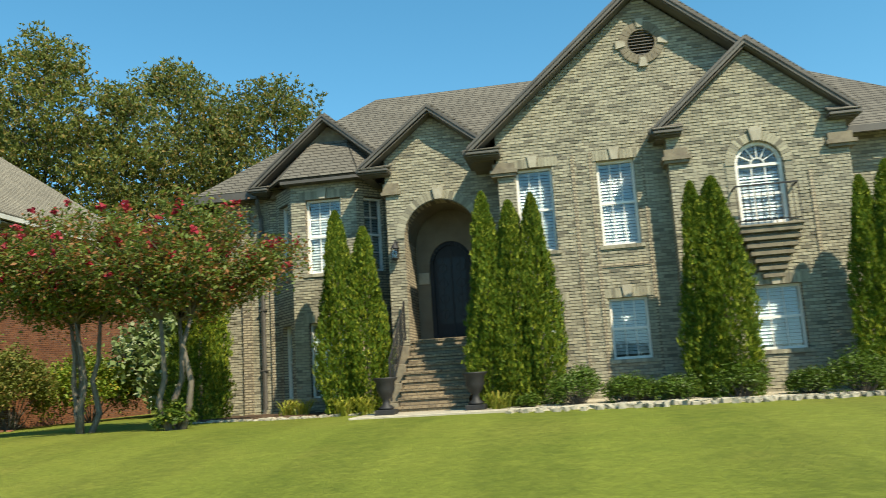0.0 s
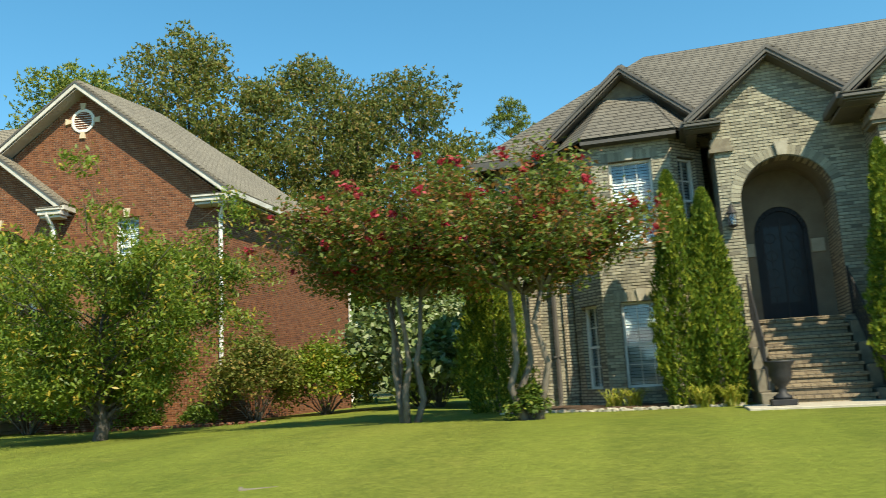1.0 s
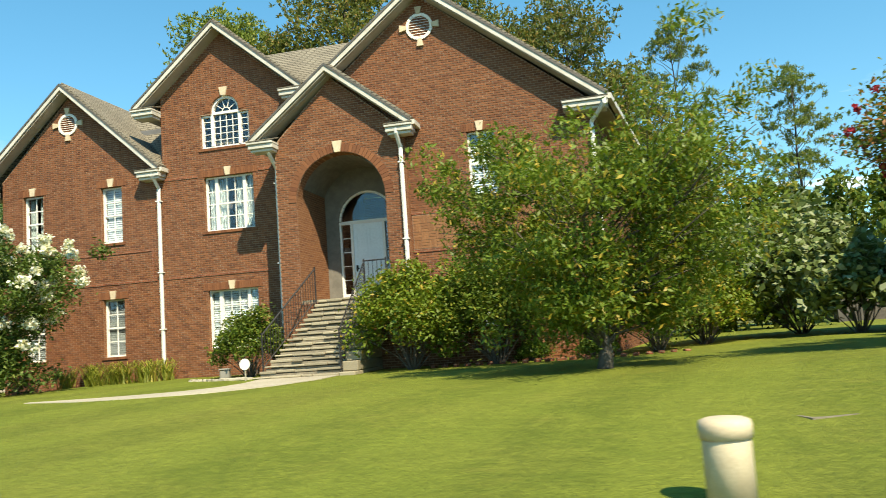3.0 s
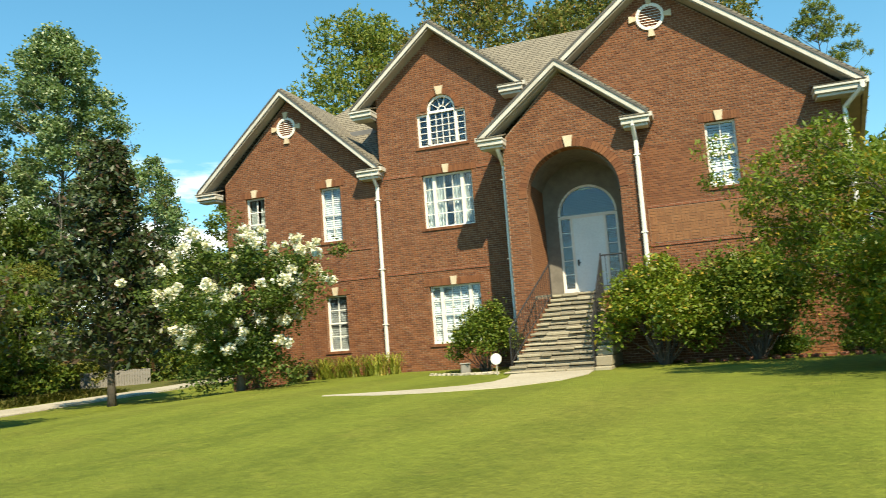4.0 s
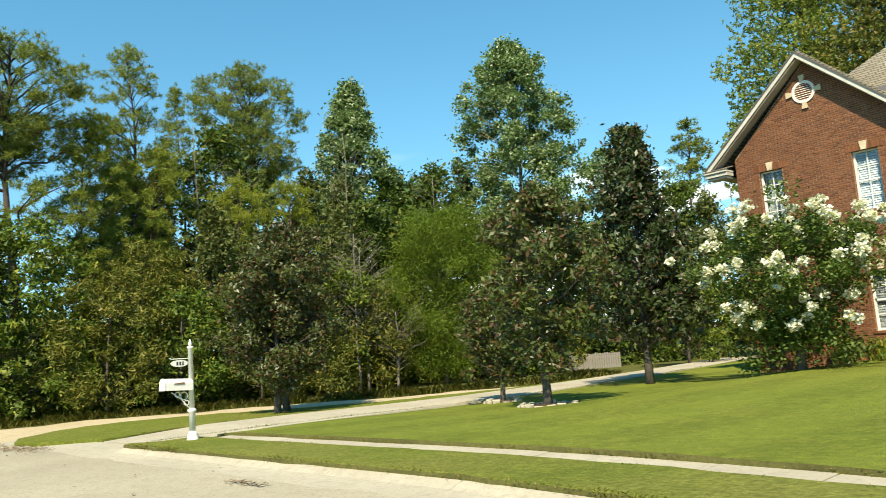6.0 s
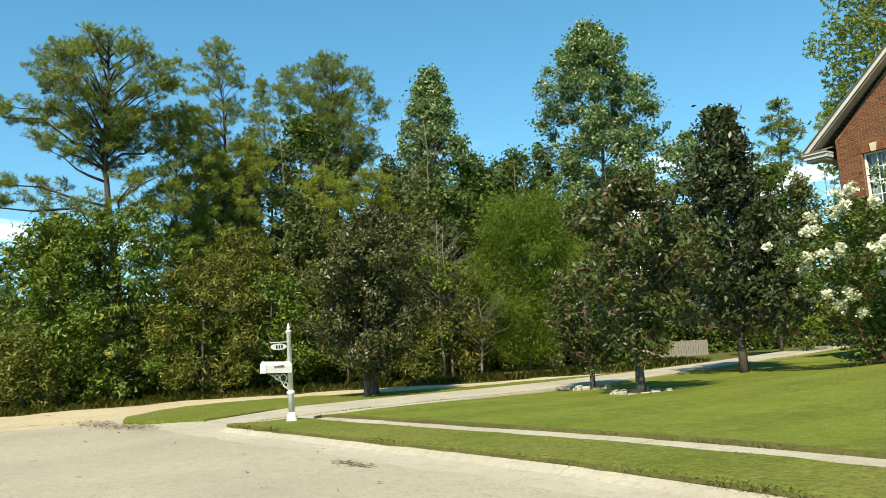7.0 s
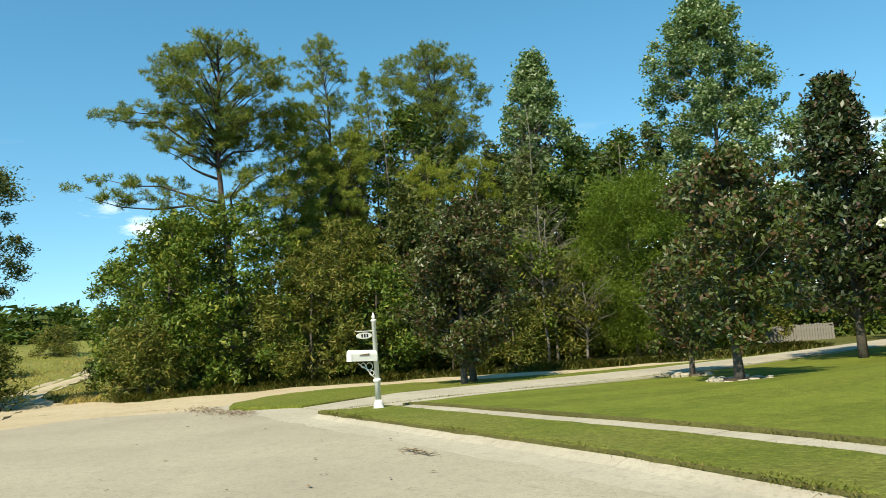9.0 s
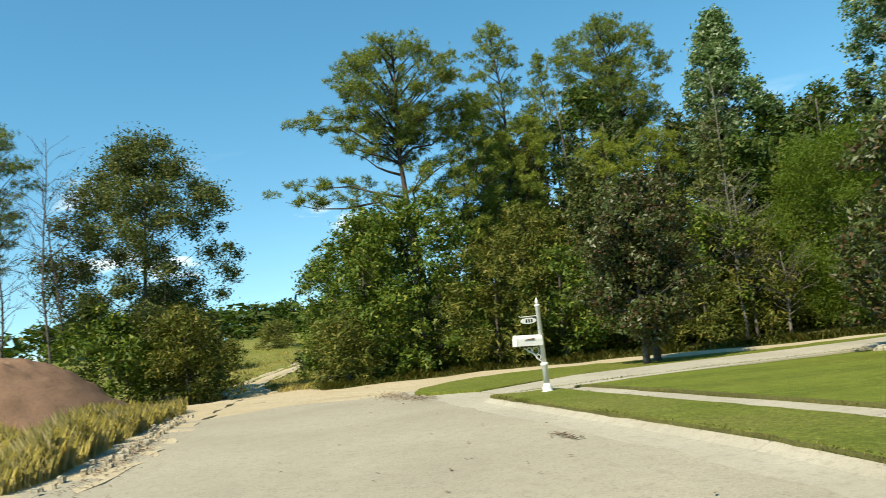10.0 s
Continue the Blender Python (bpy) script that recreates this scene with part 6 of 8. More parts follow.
# red-flowered crape myrtles: several pale stems and a wide umbrella
def myrtle(at, label, seed, height, r, low, leaves, leaf_m, flower_m, flowers, flower_r, stems=5, size=0.06, flower_low=0.35, group="", per=22):
    rng = np.random.default_rng(seed)
    t = thing("crape_myrtle", at, 0, label, "tree", group)
    cc, rr = [], []
    for s in range(stems):
        bm, twigs = bmesh.new(), []
        az = 2 * math.pi * s / stems + rng.normal() * 0.3
        foot = np.array([0.1 * math.cos(az), 0.1 * math.sin(az), -0.1])
        fork = np.array([math.cos(az) * r * 0.13, math.sin(az) * r * 0.13, height * low])
        line = limb(rng, foot, fork, -0.02)
        tube(bm, line, [0.078, 0.066, 0.056, 0.047, 0.04], 7)
        for k in range(11):
            a2 = az + rng.normal() * 0.9
            L = r * rng.uniform(0.35, 1.0)
            f = L / r
            tip = np.array([math.cos(a2) * L, math.sin(a2) * L, height * (low + (1 - low) * (0.98 - 0.48 * f * f) * rng.uniform(0.72, 1.04))])
            twigs.append(tube(bmesh.new(), limb(rng, fork, tip, 0.05), [0.034, 0.026, 0.018, 0.012, 0.006], 5))
            for q in (0.35, 0.58, 0.8, 1.0):
                cc.append(fork + (tip - fork) * q + rng.normal(size=3) * 0.14)
                rr.append(rng.uniform(0.32, 0.62))
        stem = part("stem", bm, M_BARK_PALE, t, smooth=True)
        for twig in twigs:
            part("branch", twig, M_BARK_PALE, stem, smooth=True)
    leaf_mesh("crown", puff(rng, cc, rr, leaves // len(cc), 0.8), size, leaf_m, t, rng, 0.5, 0.4)
    cc = np.array(cc)
    hi = [p for p in cc if p[2] > height * flower_low]
    pick = rng.permutation(len(hi))[:flowers]
    fc = []
    for i in pick:
        d = hi[i] - np.array([0, 0, height * low])
        d /= np.linalg.norm(d)
        fc.append(hi[i] + d * rng.uniform(0.2, 0.5) * r / 3.2 + np.array([0, 0, 0.12]))
    leaf_mesh("blossom", puff(rng, fc, rng.uniform(0.6, 1.25, len(fc)) * flower_r, per, 1.0, 0.6), 0.045, flower_m, t, rng, 0.8, 0.2)
    return t


myrtle((-7.45, 18.45, ground_at(-7.45, 18.45)), "crape myrtle with crimson blossom on pale stems in the lawn", 11, 4.75, 2.45, 0.5, 30000, L_MYRTLE, L_FLOWER_RED, 120, 0.1, 4, size=0.055, group="crape myrtles with red blossom")
myrtle((-5.15, 17.5, ground_at(-5.15, 17.5)), "crape myrtle with crimson blossom beside the grey house", 12, 4.5, 2.35, 0.5, 25000, L_MYRTLE, L_FLOWER_RED, 90, 0.1, 3, size=0.055, group="crape myrtles with red blossom")
wm, cc, rr, rng = tree("crape_myrtle", (-30.7, 23.0, ground_at(-30.7, 23.0)), "crape myrtle heavy with white blossom before the brick house", "tree", 13, 4.85, oval(2.25, 0.45, 0.45), 0.1, 36, 0.12, 0.6, 24000, 0.065, L_WHITEMYRTLE, M_BARK_PALE, rise=0.75, sides=4, skirt=10)
tips = np.array([p for p in cc if 0.9 < p[2] < 4.6])
tips = tips[rng.permutation(len(tips))[:105]]
out = tips * np.array([1, 1, 0.35]) / np.linalg.norm(tips * np.array([1, 1, 0.35]), axis=1, keepdims=True)
fl = tips + out * rng.uniform(0.4, 0.75, (len(tips), 1)) + np.array([0, 0, 0.1])
leaf_mesh("blossom", puff(rng, fl, rng.uniform(0.09, 0.23, len(fl)), 105, 0.9, 0.7, 0.05), 0.055, L_FLOWER_WHITE, wm, rng, 0.8, 0.2)

# the yellowing tree on the lawn
tree("tree", (-14.35, 19.7, ground_at(-14.35, 19.7)), "low spreading tree with yellowing green leaves on the lawn", "tree", 24, 5.15, oval(3.1, 0.55, 0.42), 0.12, 52, 0.13, 0.54, 58000, 0.062, L_CHERRY, M_BARK, rise=0.75, sides=6, droop=0.6, wander=0.05, aspect=0.36, skirt=8, skirt_z=(0.2, 0.4))

# magnolias
LEATHER = dict(aspect=0.42, up=0.0, shell=0.6)
tree("magnolia", (-33.5, 15.85, ground_at(-33.5, 15.85)), "magnolia with bronze-backed leathery leaves ringed with stones", "tree", 31, 5.1, oval(1.55, 0.25, 0.1), 0.2, 30, 0.1, 0.42, 14500, 0.076, L_MAG, M_BARK, rise=0.3, sides=4, **LEATHER)
tree("magnolia", (-36.6, 17.6, ground_at(-36.6, 17.6)), "small magnolia with glossy leaves ringed with stones", "tree", 32, 3.4, oval(1.2, 0.25, 0.1), 0.2, 20, 0.07, 0.36, 7200, 0.072, L_MAG, M_BARK, rise=0.3, sides=4, **LEATHER)
tree("magnolia", (-35.8, 23.6, ground_at(-35.8, 23.6)), "tall dark magnolia beside the driveway", "tree", 33, 8.6, cone(2.15, 0.1), 0.15, 60, 0.12, 0.52, 22000, 0.105, L_MAGDARK, M_BARK, rise=0.2, sides=4, **LEATHER)
tree("magnolia", (-44.3, 15.5, ground_at(-44.3, 15.5)), "broad bronze-tinged magnolia on the verge", "tree", 34, 6.3, oval(1.75, 0.3, 0.15), 0.15, 36, 0.11, 0.52, 22000, 0.075, L_MAGBRONZE, M_BARK, rise=0.3, sides=4, **LEATHER)
tree("magnolia", (-43.2, 14.5, ground_at(-43.2, 14.5)), "magnolia with bronze-backed leaves on the verge", "tree", 35, 5.5, oval(1.8, 0.3, 0.15), 0.15, 30, 0.1, 0.5, 18500, 0.075, L_MAGBRONZE, M_BARK, rise=0.3, sides=4, **LEATHER)


# narrow cypresses before the grey house
def cypress(at, h, r, seed, label, group="narrow cypresses by the house"):
    rng = np.random.default_rng(seed)
    t = thing("cypress", at, rng.uniform(0, 360), label, "cypress", group)
    bm = tube(bmesh.new(), [(0, 0, -0.1), (0, 0, h * 0.5), (0, 0, h * 0.93)], [0.06, 0.04, 0.012], 6)
    part("trunk", bm, M_BARK, t)
    r *= 1.12
    n = int(7600 * h * r)
    f = rng.uniform(0, 1, n) ** 0.85
    lobes = rng.integers(0, 26, n)
    la, lz = rng.uniform(0, 2 * math.pi, 26), rng.uniform(0, 1, 26)
    az = rng.uniform(0, 2 * math.pi, n)
    env = r * np.where(f < 0.18, 0.72 + 0.28 * f / 0.18, np.clip((1 - f) / 0.82, 0.0, 1) ** 0.52)
    env = env * (0.86 + 0.16 * np.sin(az * 3 + f * 9 + seed) + 0.10 * np.sin(az * 7 - f * 23))
    tuft = 0.5 + 0.5 * np.sin(az * 11 + 40 * f + 3 * np.sin(az * 5 - 31 * f))
    rad = env * (0.62 + 0.28 * rng.uniform(0, 1, n) ** 0.6 + 0.16 * tuft)
    c = np.stack([np.cos(az) * rad, np.sin(az) * rad, 0.06 + f * h * 0.985], 1)
    a = np.stack([np.cos(az) * 0.45, np.sin(az) * 0.45, np.full(n, 1.0)], 1) + rng.normal(size=(n, 3)) * 0.32
    a /= np.linalg.norm(a, axis=1, keepdims=True)
    b = np.cross(a, rng.normal(size=(n, 3)))
    b /= np.linalg.norm(b, axis=1, keepdims=True)
    s = rng.uniform(0.028, 0.062, n)[:, None]
    v = np.stack([c - a * s + b * s * 0.36, c + a * s, c - a * s - b * s * 0.36], 1).reshape(-1, 3)
    raw("crown", v.tolist(), [(3 * i, 3 * i + 1, 3 * i + 2) for i in range(n)], L_CYPRESS, t)
    return t


for i, (u, v, h, r) in enumerate(((-6.14, 0.2, 4.8, 0.56), (-5.5, 0.22, 4.35, 0.58), (-2.5, -0.98, 4.65, 0.52), (-1.95, -1.0, 4.4, 0.6), (-1.45, -1.05, 4.5, 0.5), (1.75, -1.45, 4.35, 0.48), (2.15, -1.5, 4.4, 0.66), (4.86, -1.5, 4.15, 0.48), (5.36, -1.55, 4.4, 0.6))):
    x, y = grey_at(u, v)
    cypress((x, y, lawn_z(x, y)), h, r, 40 + i, "narrow green cypress close to the grey brick wall")
cypress((-5.95, 21.5, lawn_z(-5.95, 21.5)), 4.5, 0.85, 55, "broad green cypress at the corner of the grey house")


# clipped boxwoods and other low shrubs
def shrub(name, at, r, h, seed, leaves, size, leaf_m, label, category="shrub", group="", flat=1.0, clumps=26, aspect=0.5, up=0.3, spread_r=0.8):
    rng = np.random.default_rng(seed)
    t = thing(name, at, 0, label, category, group)
    cc, rr = [], []
    bm = bmesh.new()
    for i in range(clumps):
        az, k = i * 2.39996, math.sqrt((i + 0.5) / clumps)
        p = np.array([math.cos(az) * r * k * spread_r, math.sin(az) * r * k * spread_r, h * (0.22 + 0.6 * math.sqrt(max(0, 1 - k * k)) * rng.uniform(0.55, 1.0))])
        cc.append(p)
        rr.append(min(r, h) * rng.uniform(0.26, 0.42))
        if name in ("hydrangea", "boxwood"):
            part("stem", tube(bmesh.new(), limb(rng, (0.04 * math.cos(az), 0.04 * math.sin(az), -0.05), p, 0.04, 3), [0.02, 0.015, 0.01, 0.005], 4), M_BARK, t)
        else:
            tube(bm, limb(rng, (0.04 * math.cos(az), 0.04 * math.sin(az), -0.05), p, 0.04, 3), [0.02, 0.015, 0.01, 0.005], 4)
    if name not in ("hydrangea", "boxwood"):
        part("woody_base", bm, M_BARK, t)
    leaf_mesh("foliage", puff(rng, cc, rr, leaves // clumps, 0.9, 0.4), size, leaf_m, t, rng, aspect, up)
    return t


for i, (u, v, r, h) in enumerate(((-0.82, -1.8, 0.47, 0.55), (0.12, -1.85, 0.37, 0.43), (0.52, -1.7, 0.27, 0.33), (1.05, -1.9, 0.38, 0.36), (2.17, -1.9, 0.5, 0.5), (3.4, -1.95, 0.4, 0.38), (4.25, -2.0, 0.52, 0.54), (-1.75, -1.95, 0.2, 0.24))):
    x, y = grey_at(u, v)
    shrub("boxwood", (x, y, lawn_z(x, y) + 0.04), r * 1.22, h * 1.6, 60 + i, 4200 if r > 0.3 else 1700, 0.028, L_BOX, "clipped round boxwood in the mulch", "boxwood", "boxwoods along the grey house")
shrub("shrub", (-24.2, 25.5, ground_at(-24, 25.6)), 1.1, 2.3, 71, 8500, 0.05, L_WOOD, "rounded green shrub beside the stone steps")
shrub("shrub", (-19.2, 24.4, ground_at(-19, 24.6)), 1.6, 3.2, 72, 13500, 0.062, L_CHERRY, "dense yellow-green shrub beside the stone steps")
shrub("shrub", (-17.0, 24.5, ground_at(-17, 24.9)), 1.65, 3.2, 73, 13000, 0.065, L_WOOD, "green shrub against the red brick wall")
shrub("shrub", (-13.1, 25.6, ground_at(-13, 25.6)), 1.35, 2.9, 74, 11000, 0.06, L_OAK, "loose dull-green shrub at the house corner")
shrub("shrub", (-11.7, 28.0, ground_at(-12, 28)), 1.7, 2.6, 75, 10000, 0.065, L_CHERRY, "loose yellowing shrub beside the brick house")
shrub("hydrangea", (-8.9, 29.4, ground_at(-9, 29)), 2.7, 4.2, 76, 11000, 0.13, L_HYDRANGEA, "big shrub with broad pale-green leaves", aspect=0.6)
shrub("hydrangea", (-8.0, 27.0, ground_at(-8, 27)), 1.4, 3.0, 77, 4500, 0.12, L_HYDRANGEA, "shrub with broad pale-green leaves", aspect=0.6)
shrub("shrub", (-16.2, 25.3, ground_at(-16, 25)), 0.5, 0.6, 78, 2500, 0.04, L_BOX, "low green shrub in the brick-edged bed")
shrub("shrub", (-14.6, 25.2, ground_at(-15, 25)), 0.55, 0.7, 79, 2500, 0.04, L_BOX, "low green shrub in the brick-edged bed")
shrub("shrub", (-5.2, 17.55, ground_at(-5.2, 17.55)), 0.4, 0.7, 80, 1800, 0.045, L_WOOD, "small shrub at the foot of a crape myrtle")


# strap-leaved plants in the beds
def strap_plant(at, seed, r, label):
    rng = np.random.default_rng(seed)
    t = thing("daylily", at, 0, label, "plant", "yellow-green bedding plants")
    verts, faces = [], []
    for i in range(70):
        az, L = rng.uniform(0, 2 * math.pi), r * rng.uniform(0.6, 1.3)
        o = rng.normal(size=2) * r * 0.25
        for k in range(4):
            f = k / 3
            p = (o[0] + math.cos(az) * L * f, o[1] + math.sin(az) * L * f, L * 1.1 * math.sin(f * 2.2))
            w = 0.018 * (1 - f * 0.85)
            verts += [(p[0] - math.sin(az) * w, p[1] + math.cos(az) * w, p[2]), (p[0] + math.sin(az) * w, p[1] - math.cos(az) * w, p[2])]
        b = len(verts) - 8
        faces += [(b + 2 * k, b + 2 * k + 1, b + 2 * k + 3, b + 2 * k + 2) for k in range(3)]
    raw("foliage", verts, faces, L_HOSTA, t)


for i, (x, y) in enumerate(((-30.0, 26.6), (-29.4, 26.7), (-28.9, 26.6), (-28.4, 26.75), (-27.6, 26.7), (-29.7, 26.2), (-31.0, 26.6), (-28.0, 26.4))):
    strap_plant((x, y, ground_at(x, y) + 0.03), 90 + i, 0.5, "yellow-green strap-leaved plant along the brick wall")
for i, (u, v) in enumerate(((-7.6, 0.6), (-7.2, 0.5), (-5.9, -0.45), (-5.4, -0.5), (-2.35, -1.75))):
    x, y = grey_at(u, v)
    strap_plant((x, y, ground_at(x, y) + 0.03), 110 + i, 0.3, "yellow-green strap-leaved plant in the mulch bed")

# ---- the woods ----
WOODS = "trees of the wood"
SHAPES = {
    "round": lambda f: math.sqrt(max(0.0, 1 - (2 * f - 1) ** 2)) ** 0.8,
    "dome": lambda f: 0.55 + 0.45 * smooth01(f / 0.35) if f < 0.35 else math.sqrt(max(0.02, 1 - ((f - 0.35) / 0.66) ** 2)),
    "spire": lambda f: (0.5 + 0.5 * smooth01(f / 0.25)) if f < 0.25 else 0.12 + 0.88 * (1 - (f - 0.25) / 0.75) ** 0.8,
    "bush": lambda f: 1.0 if f < 0.4 else math.sqrt(max(0.05, 1 - ((f - 0.4) / 0.62) ** 2)),
    "crown": lambda f: 0.75 + 0.25 * smooth01(f / 0.5) if f < 0.5 else max(0.0, 1 - ((f - 0.5) / 0.52) ** 2.6) ** 0.55,
    "head": lambda f: 0.45 + 0.55 * smooth01(f / 0.6) if f < 0.6 else math.sqrt(max(0.04, 1 - ((f - 0.6) / 0.42) ** 2)),
}


def wood_tree(name, x, y, r, low, top, shape, clump, size, leaf_m, label, seed, cover=1.0, aspect=0.5, flat=0.8, bark=None, trunk=0.12, lean=(0, 0), arms=(), stray=0.15, fill=1.0, droop=0.0, blade=0.065, per=15, shell=0.5, group=WOODS):
    """A tree whose crown of clumps fills the given outline from low to top; arms are single long limbs (azimuth, height, length)."""
    rng = np.random.default_rng(seed)
    z = ground_at(x, y)
    t = thing(name, (x, y, z), 0, label, "pine" if name == "pine" else "tree", group)
    low, top = low - z, top - z
    bm = bmesh.new()
    at = lambda h: np.array([lean[0] * h / top + 0.18 * math.sin(h * 0.5 + seed), lean[1] * h / top + 0.18 * math.cos(h * 0.43 + seed), h])
    tube(bm, [tuple(at(h)) for h in np.linspace(-0.15, top * 0.95, 7)], [max(0.015, trunk * (1.15 - k / 6)) for k in range(7)], 6)
    wide = SHAPES[shape]
    n = int(fill * 2.6 * r * (top - low) / clump ** 2 * 0.55) + 4
    cc, rr, boughs = [], [], []
    for i in range(n):
        f = (i + 0.5) / n
        q = clump * rng.choice((0.5, 0.7, 0.95, 1.25)) * rng.uniform(0.9, 1.1)
        az = i * 2.39996 + rng.normal() * 0.3
        reach = max(0.0, r * wide(f) - q * 0.6) * math.sqrt(rng.uniform(0.0, 1.35))
        h = low + q * 0.5 + (top - low - q * 1.2) * f + rng.normal() * clump * 0.25
        p = at(h) + np.array([math.cos(az) * reach, math.sin(az) * reach, 0])
        cc.append(p)
        rr.append(q)
        if i % 2 == 0:
            root = at(max(0.1 * top, h - reach * 0.7 - 0.3))
            bough = bmesh.new() if name == "poplar" else bm
            tube(bough, limb(rng, root, p, 0.04, 2), [trunk * 0.22, trunk * 0.14, 0.01], 3)
            boughs += [bough] if name == "poplar" else []
    for az, h, L in arms:
        tip = at(h) + np.array([math.cos(radians(az)) * L, math.sin(radians(az)) * L, 0.25])
        tube(bm, limb(rng, at(h - 1.2), tip, 0.03, 4), [trunk * 0.32, trunk * 0.26, trunk * 0.19, trunk * 0.1, 0.012], 5)
        for k in range(int(L * 3.2)):
            g = 0.3 + 0.7 * (k + rng.uniform(0, 0.9)) / (L * 3.2)
            cc.append(at(h - 0.6 + 0.8 * g) + (tip - at(h)) * np.array([g, g, 0.5]) + rng.normal(size=3) * np.array([0.45, 0.45, 0.14]))
            rr.append(clump * rng.uniform(0.5, 0.9))
    stem = part("trunk", bm, bark or M_BARK, t, smooth=True)
    for bough in boughs:
        part("branch", bough, bark or M_BARK, stem, smooth=True)
    rr = np.array(rr)
    if name == "pine":
        tufts = np.maximum(2, (rr / size) ** 2 * 4.2 * cover).astype(int)
        c = np.concatenate([puff(rng, [p], [q], int(m), flat, shell, stray) for p, q, m in zip(cc, rr, tufts)])
        needle_mesh("crown", c, size, size * blade, leaf_m, t, rng, per)
        return t
    leaves = rr ** 2 * 6.3 * cover / (2 * size * size * aspect)
    c = np.concatenate([puff(rng, [p], [q], max(3, int(m)), flat, 0.62, stray + 0.12) for p, q, m in zip(cc, rr, leaves)])
    leaf_mesh("crown", c, size, leaf_m, t, rng, aspect, 0.12, 0.25, droop, 3)
    return t


def needle_mesh(name, centres, reach, width, material, parent, rng, per=15):
    """Tufts of needles: thin blades that fan out from each centre, more upwards than down."""
    n = len(centres) * per
    c = np.repeat(np.asarray(centres, float), per, 0)
    d = rng.normal(size=(n, 3))
    d[:, 2] += 0.45
    d /= np.linalg.norm(d, axis=1, keepdims=True)
    w = np.cross(d, rng.normal(size=(n, 3)))
    w *= width / np.linalg.norm(w, axis=1, keepdims=True)
    own = np.repeat(rng.uniform(0.7, 1.3, len(centres)), per)
    tip = c + d * (reach * own * rng.uniform(0.7, 1.15, n))[:, None]
    v = np.stack([c + d * reach * 0.12 - w, c + d * reach * 0.12 + w, tip], 1).reshape(-1, 3)
    me = bpy.data.meshes.new(name)
    me.vertices.add(3 * n)
    me.vertices.foreach_set("co", v.astype(np.float32).ravel())
    me.loops.add(3 * n)
    me.loops.foreach_set("vertex_index", np.arange(3 * n, dtype=np.int32))
    me.polygons.add(n)
    me.polygons.foreach_set("loop_start", np.arange(0, 3 * n, 3, dtype=np.int32))
    me.polygons.foreach_set("loop_total", np.full(n, 3, dtype=np.int32))
    me.update(calc_edges=True)
    me.materials.append(material)
    ob = new(name, me)
    ob.parent = parent
    return ob


def stand(name, label, rows, shape, clump, size, leaf_m, seed, **kw):
    for i, (x, y, r, low, top) in enumerate(rows):
        wood_tree(name, x, y, r, low, top, shape, clump, size, leaf_m, label, seed + i, **kw)


# pines over the wood
NEEDLE = dict(flat=0.5, bark=M_BARK_PINE, stray=0.08)
wood_tree("pine", -60.0, 11.5, 3.2, 11.4, 17.6, "head", 0.6, 0.24, L_PINE, "old pine with a wide uneven crown and long low limbs", 137, 1.05, trunk=0.25, lean=(0, -0.5), fill=1.9,
          arms=((-104, 9.2, 6.2), (-112, 10.2, 5.4), (-98, 13.0, 5.4), (-116, 13.9, 5.0), (-100, 12.0, 3.6), (-84, 15.0, 3.6), (-95, 11.4, 2.6), (70, 9.0, 3.4), (-60, 8.6, 2.4), (80, 12.2, 3.4), (60, 10.4, 3.0), (75, 13.6, 3.2), (160, 11.5, 2.5), (10, 9.5, 2.6)), **NEEDLE)
wood_tree("pine", -68.3, 28.6, 3.9, 12.5, 22.2, "head", 0.75, 0.28, L_PINE, "tall pine with a broad rounded head above the wood", 138, 1.1, trunk=0.24, lean=(0, -0.8), fill=2.0, arms=((100, 15, 3.5), (-80, 16.5, 3.6), (90, 13, 3.2)), **NEEDLE)
wood_tree("pine", -62.2, 17.6, 2.2, 6.0, 19.4, "round", 0.5, 0.24, L_PINE, "slender pale pine among bare limbs", 139, 1.0, trunk=0.15, fill=1.0, arms=((-100, 8.5, 3.4), (-110, 6.8, 3.6), (80, 11, 2.2), (-90, 12.0, 2.6), (-70, 14.5, 2.2)), **NEEDLE)
wood_tree("pine", -66.8, 22.4, 1.4, 11.0, 19.5, "spire", 0.42, 0.23, L_PINE, "slender pine standing above the wood", 140, 1.0, trunk=0.12, fill=0.9, **NEEDLE)
stand("pine", "young yellow-green pine in the wood", ((-60.4, 14.6, 2.4, 4.0, 14.6), (-61.0, 18.2, 2.1, 4.5, 13.4), (-64.0, 16.6, 2.0, 6.0, 15.2), (-58.4, 21.4, 1.8, 3.5, 11.4), (-59.0, 25.0, 1.8, 4.0, 12.0)), "round", 0.5, 0.25, L_PINE_YOUNG, 301, cover=1.1, trunk=0.1, fill=1.1, **NEEDLE)
stand("pine", "dark green pine far behind the houses", ((-6.6, 85, 4.4, 12, 31.0), (4.1, 85, 4.0, 9, 25.2), (-54.9, 62, 2.5, 6, 20.2)), "dome", 0.95, 0.36, L_PINE, 141, cover=0.9, trunk=0.2, fill=0.75, blade=0.1, **NEEDLE)
stand("pine", "pine with bare lower trunk beyond the hump", ((-58.4, -8.0, 2.0, 7.5, 13.6), (-62.5, -10.0, 2.2, 5.0, 12.0)), "head", 0.6, 0.18, L_PINE, 146, cover=0.9, trunk=0.15, **NEEDLE)
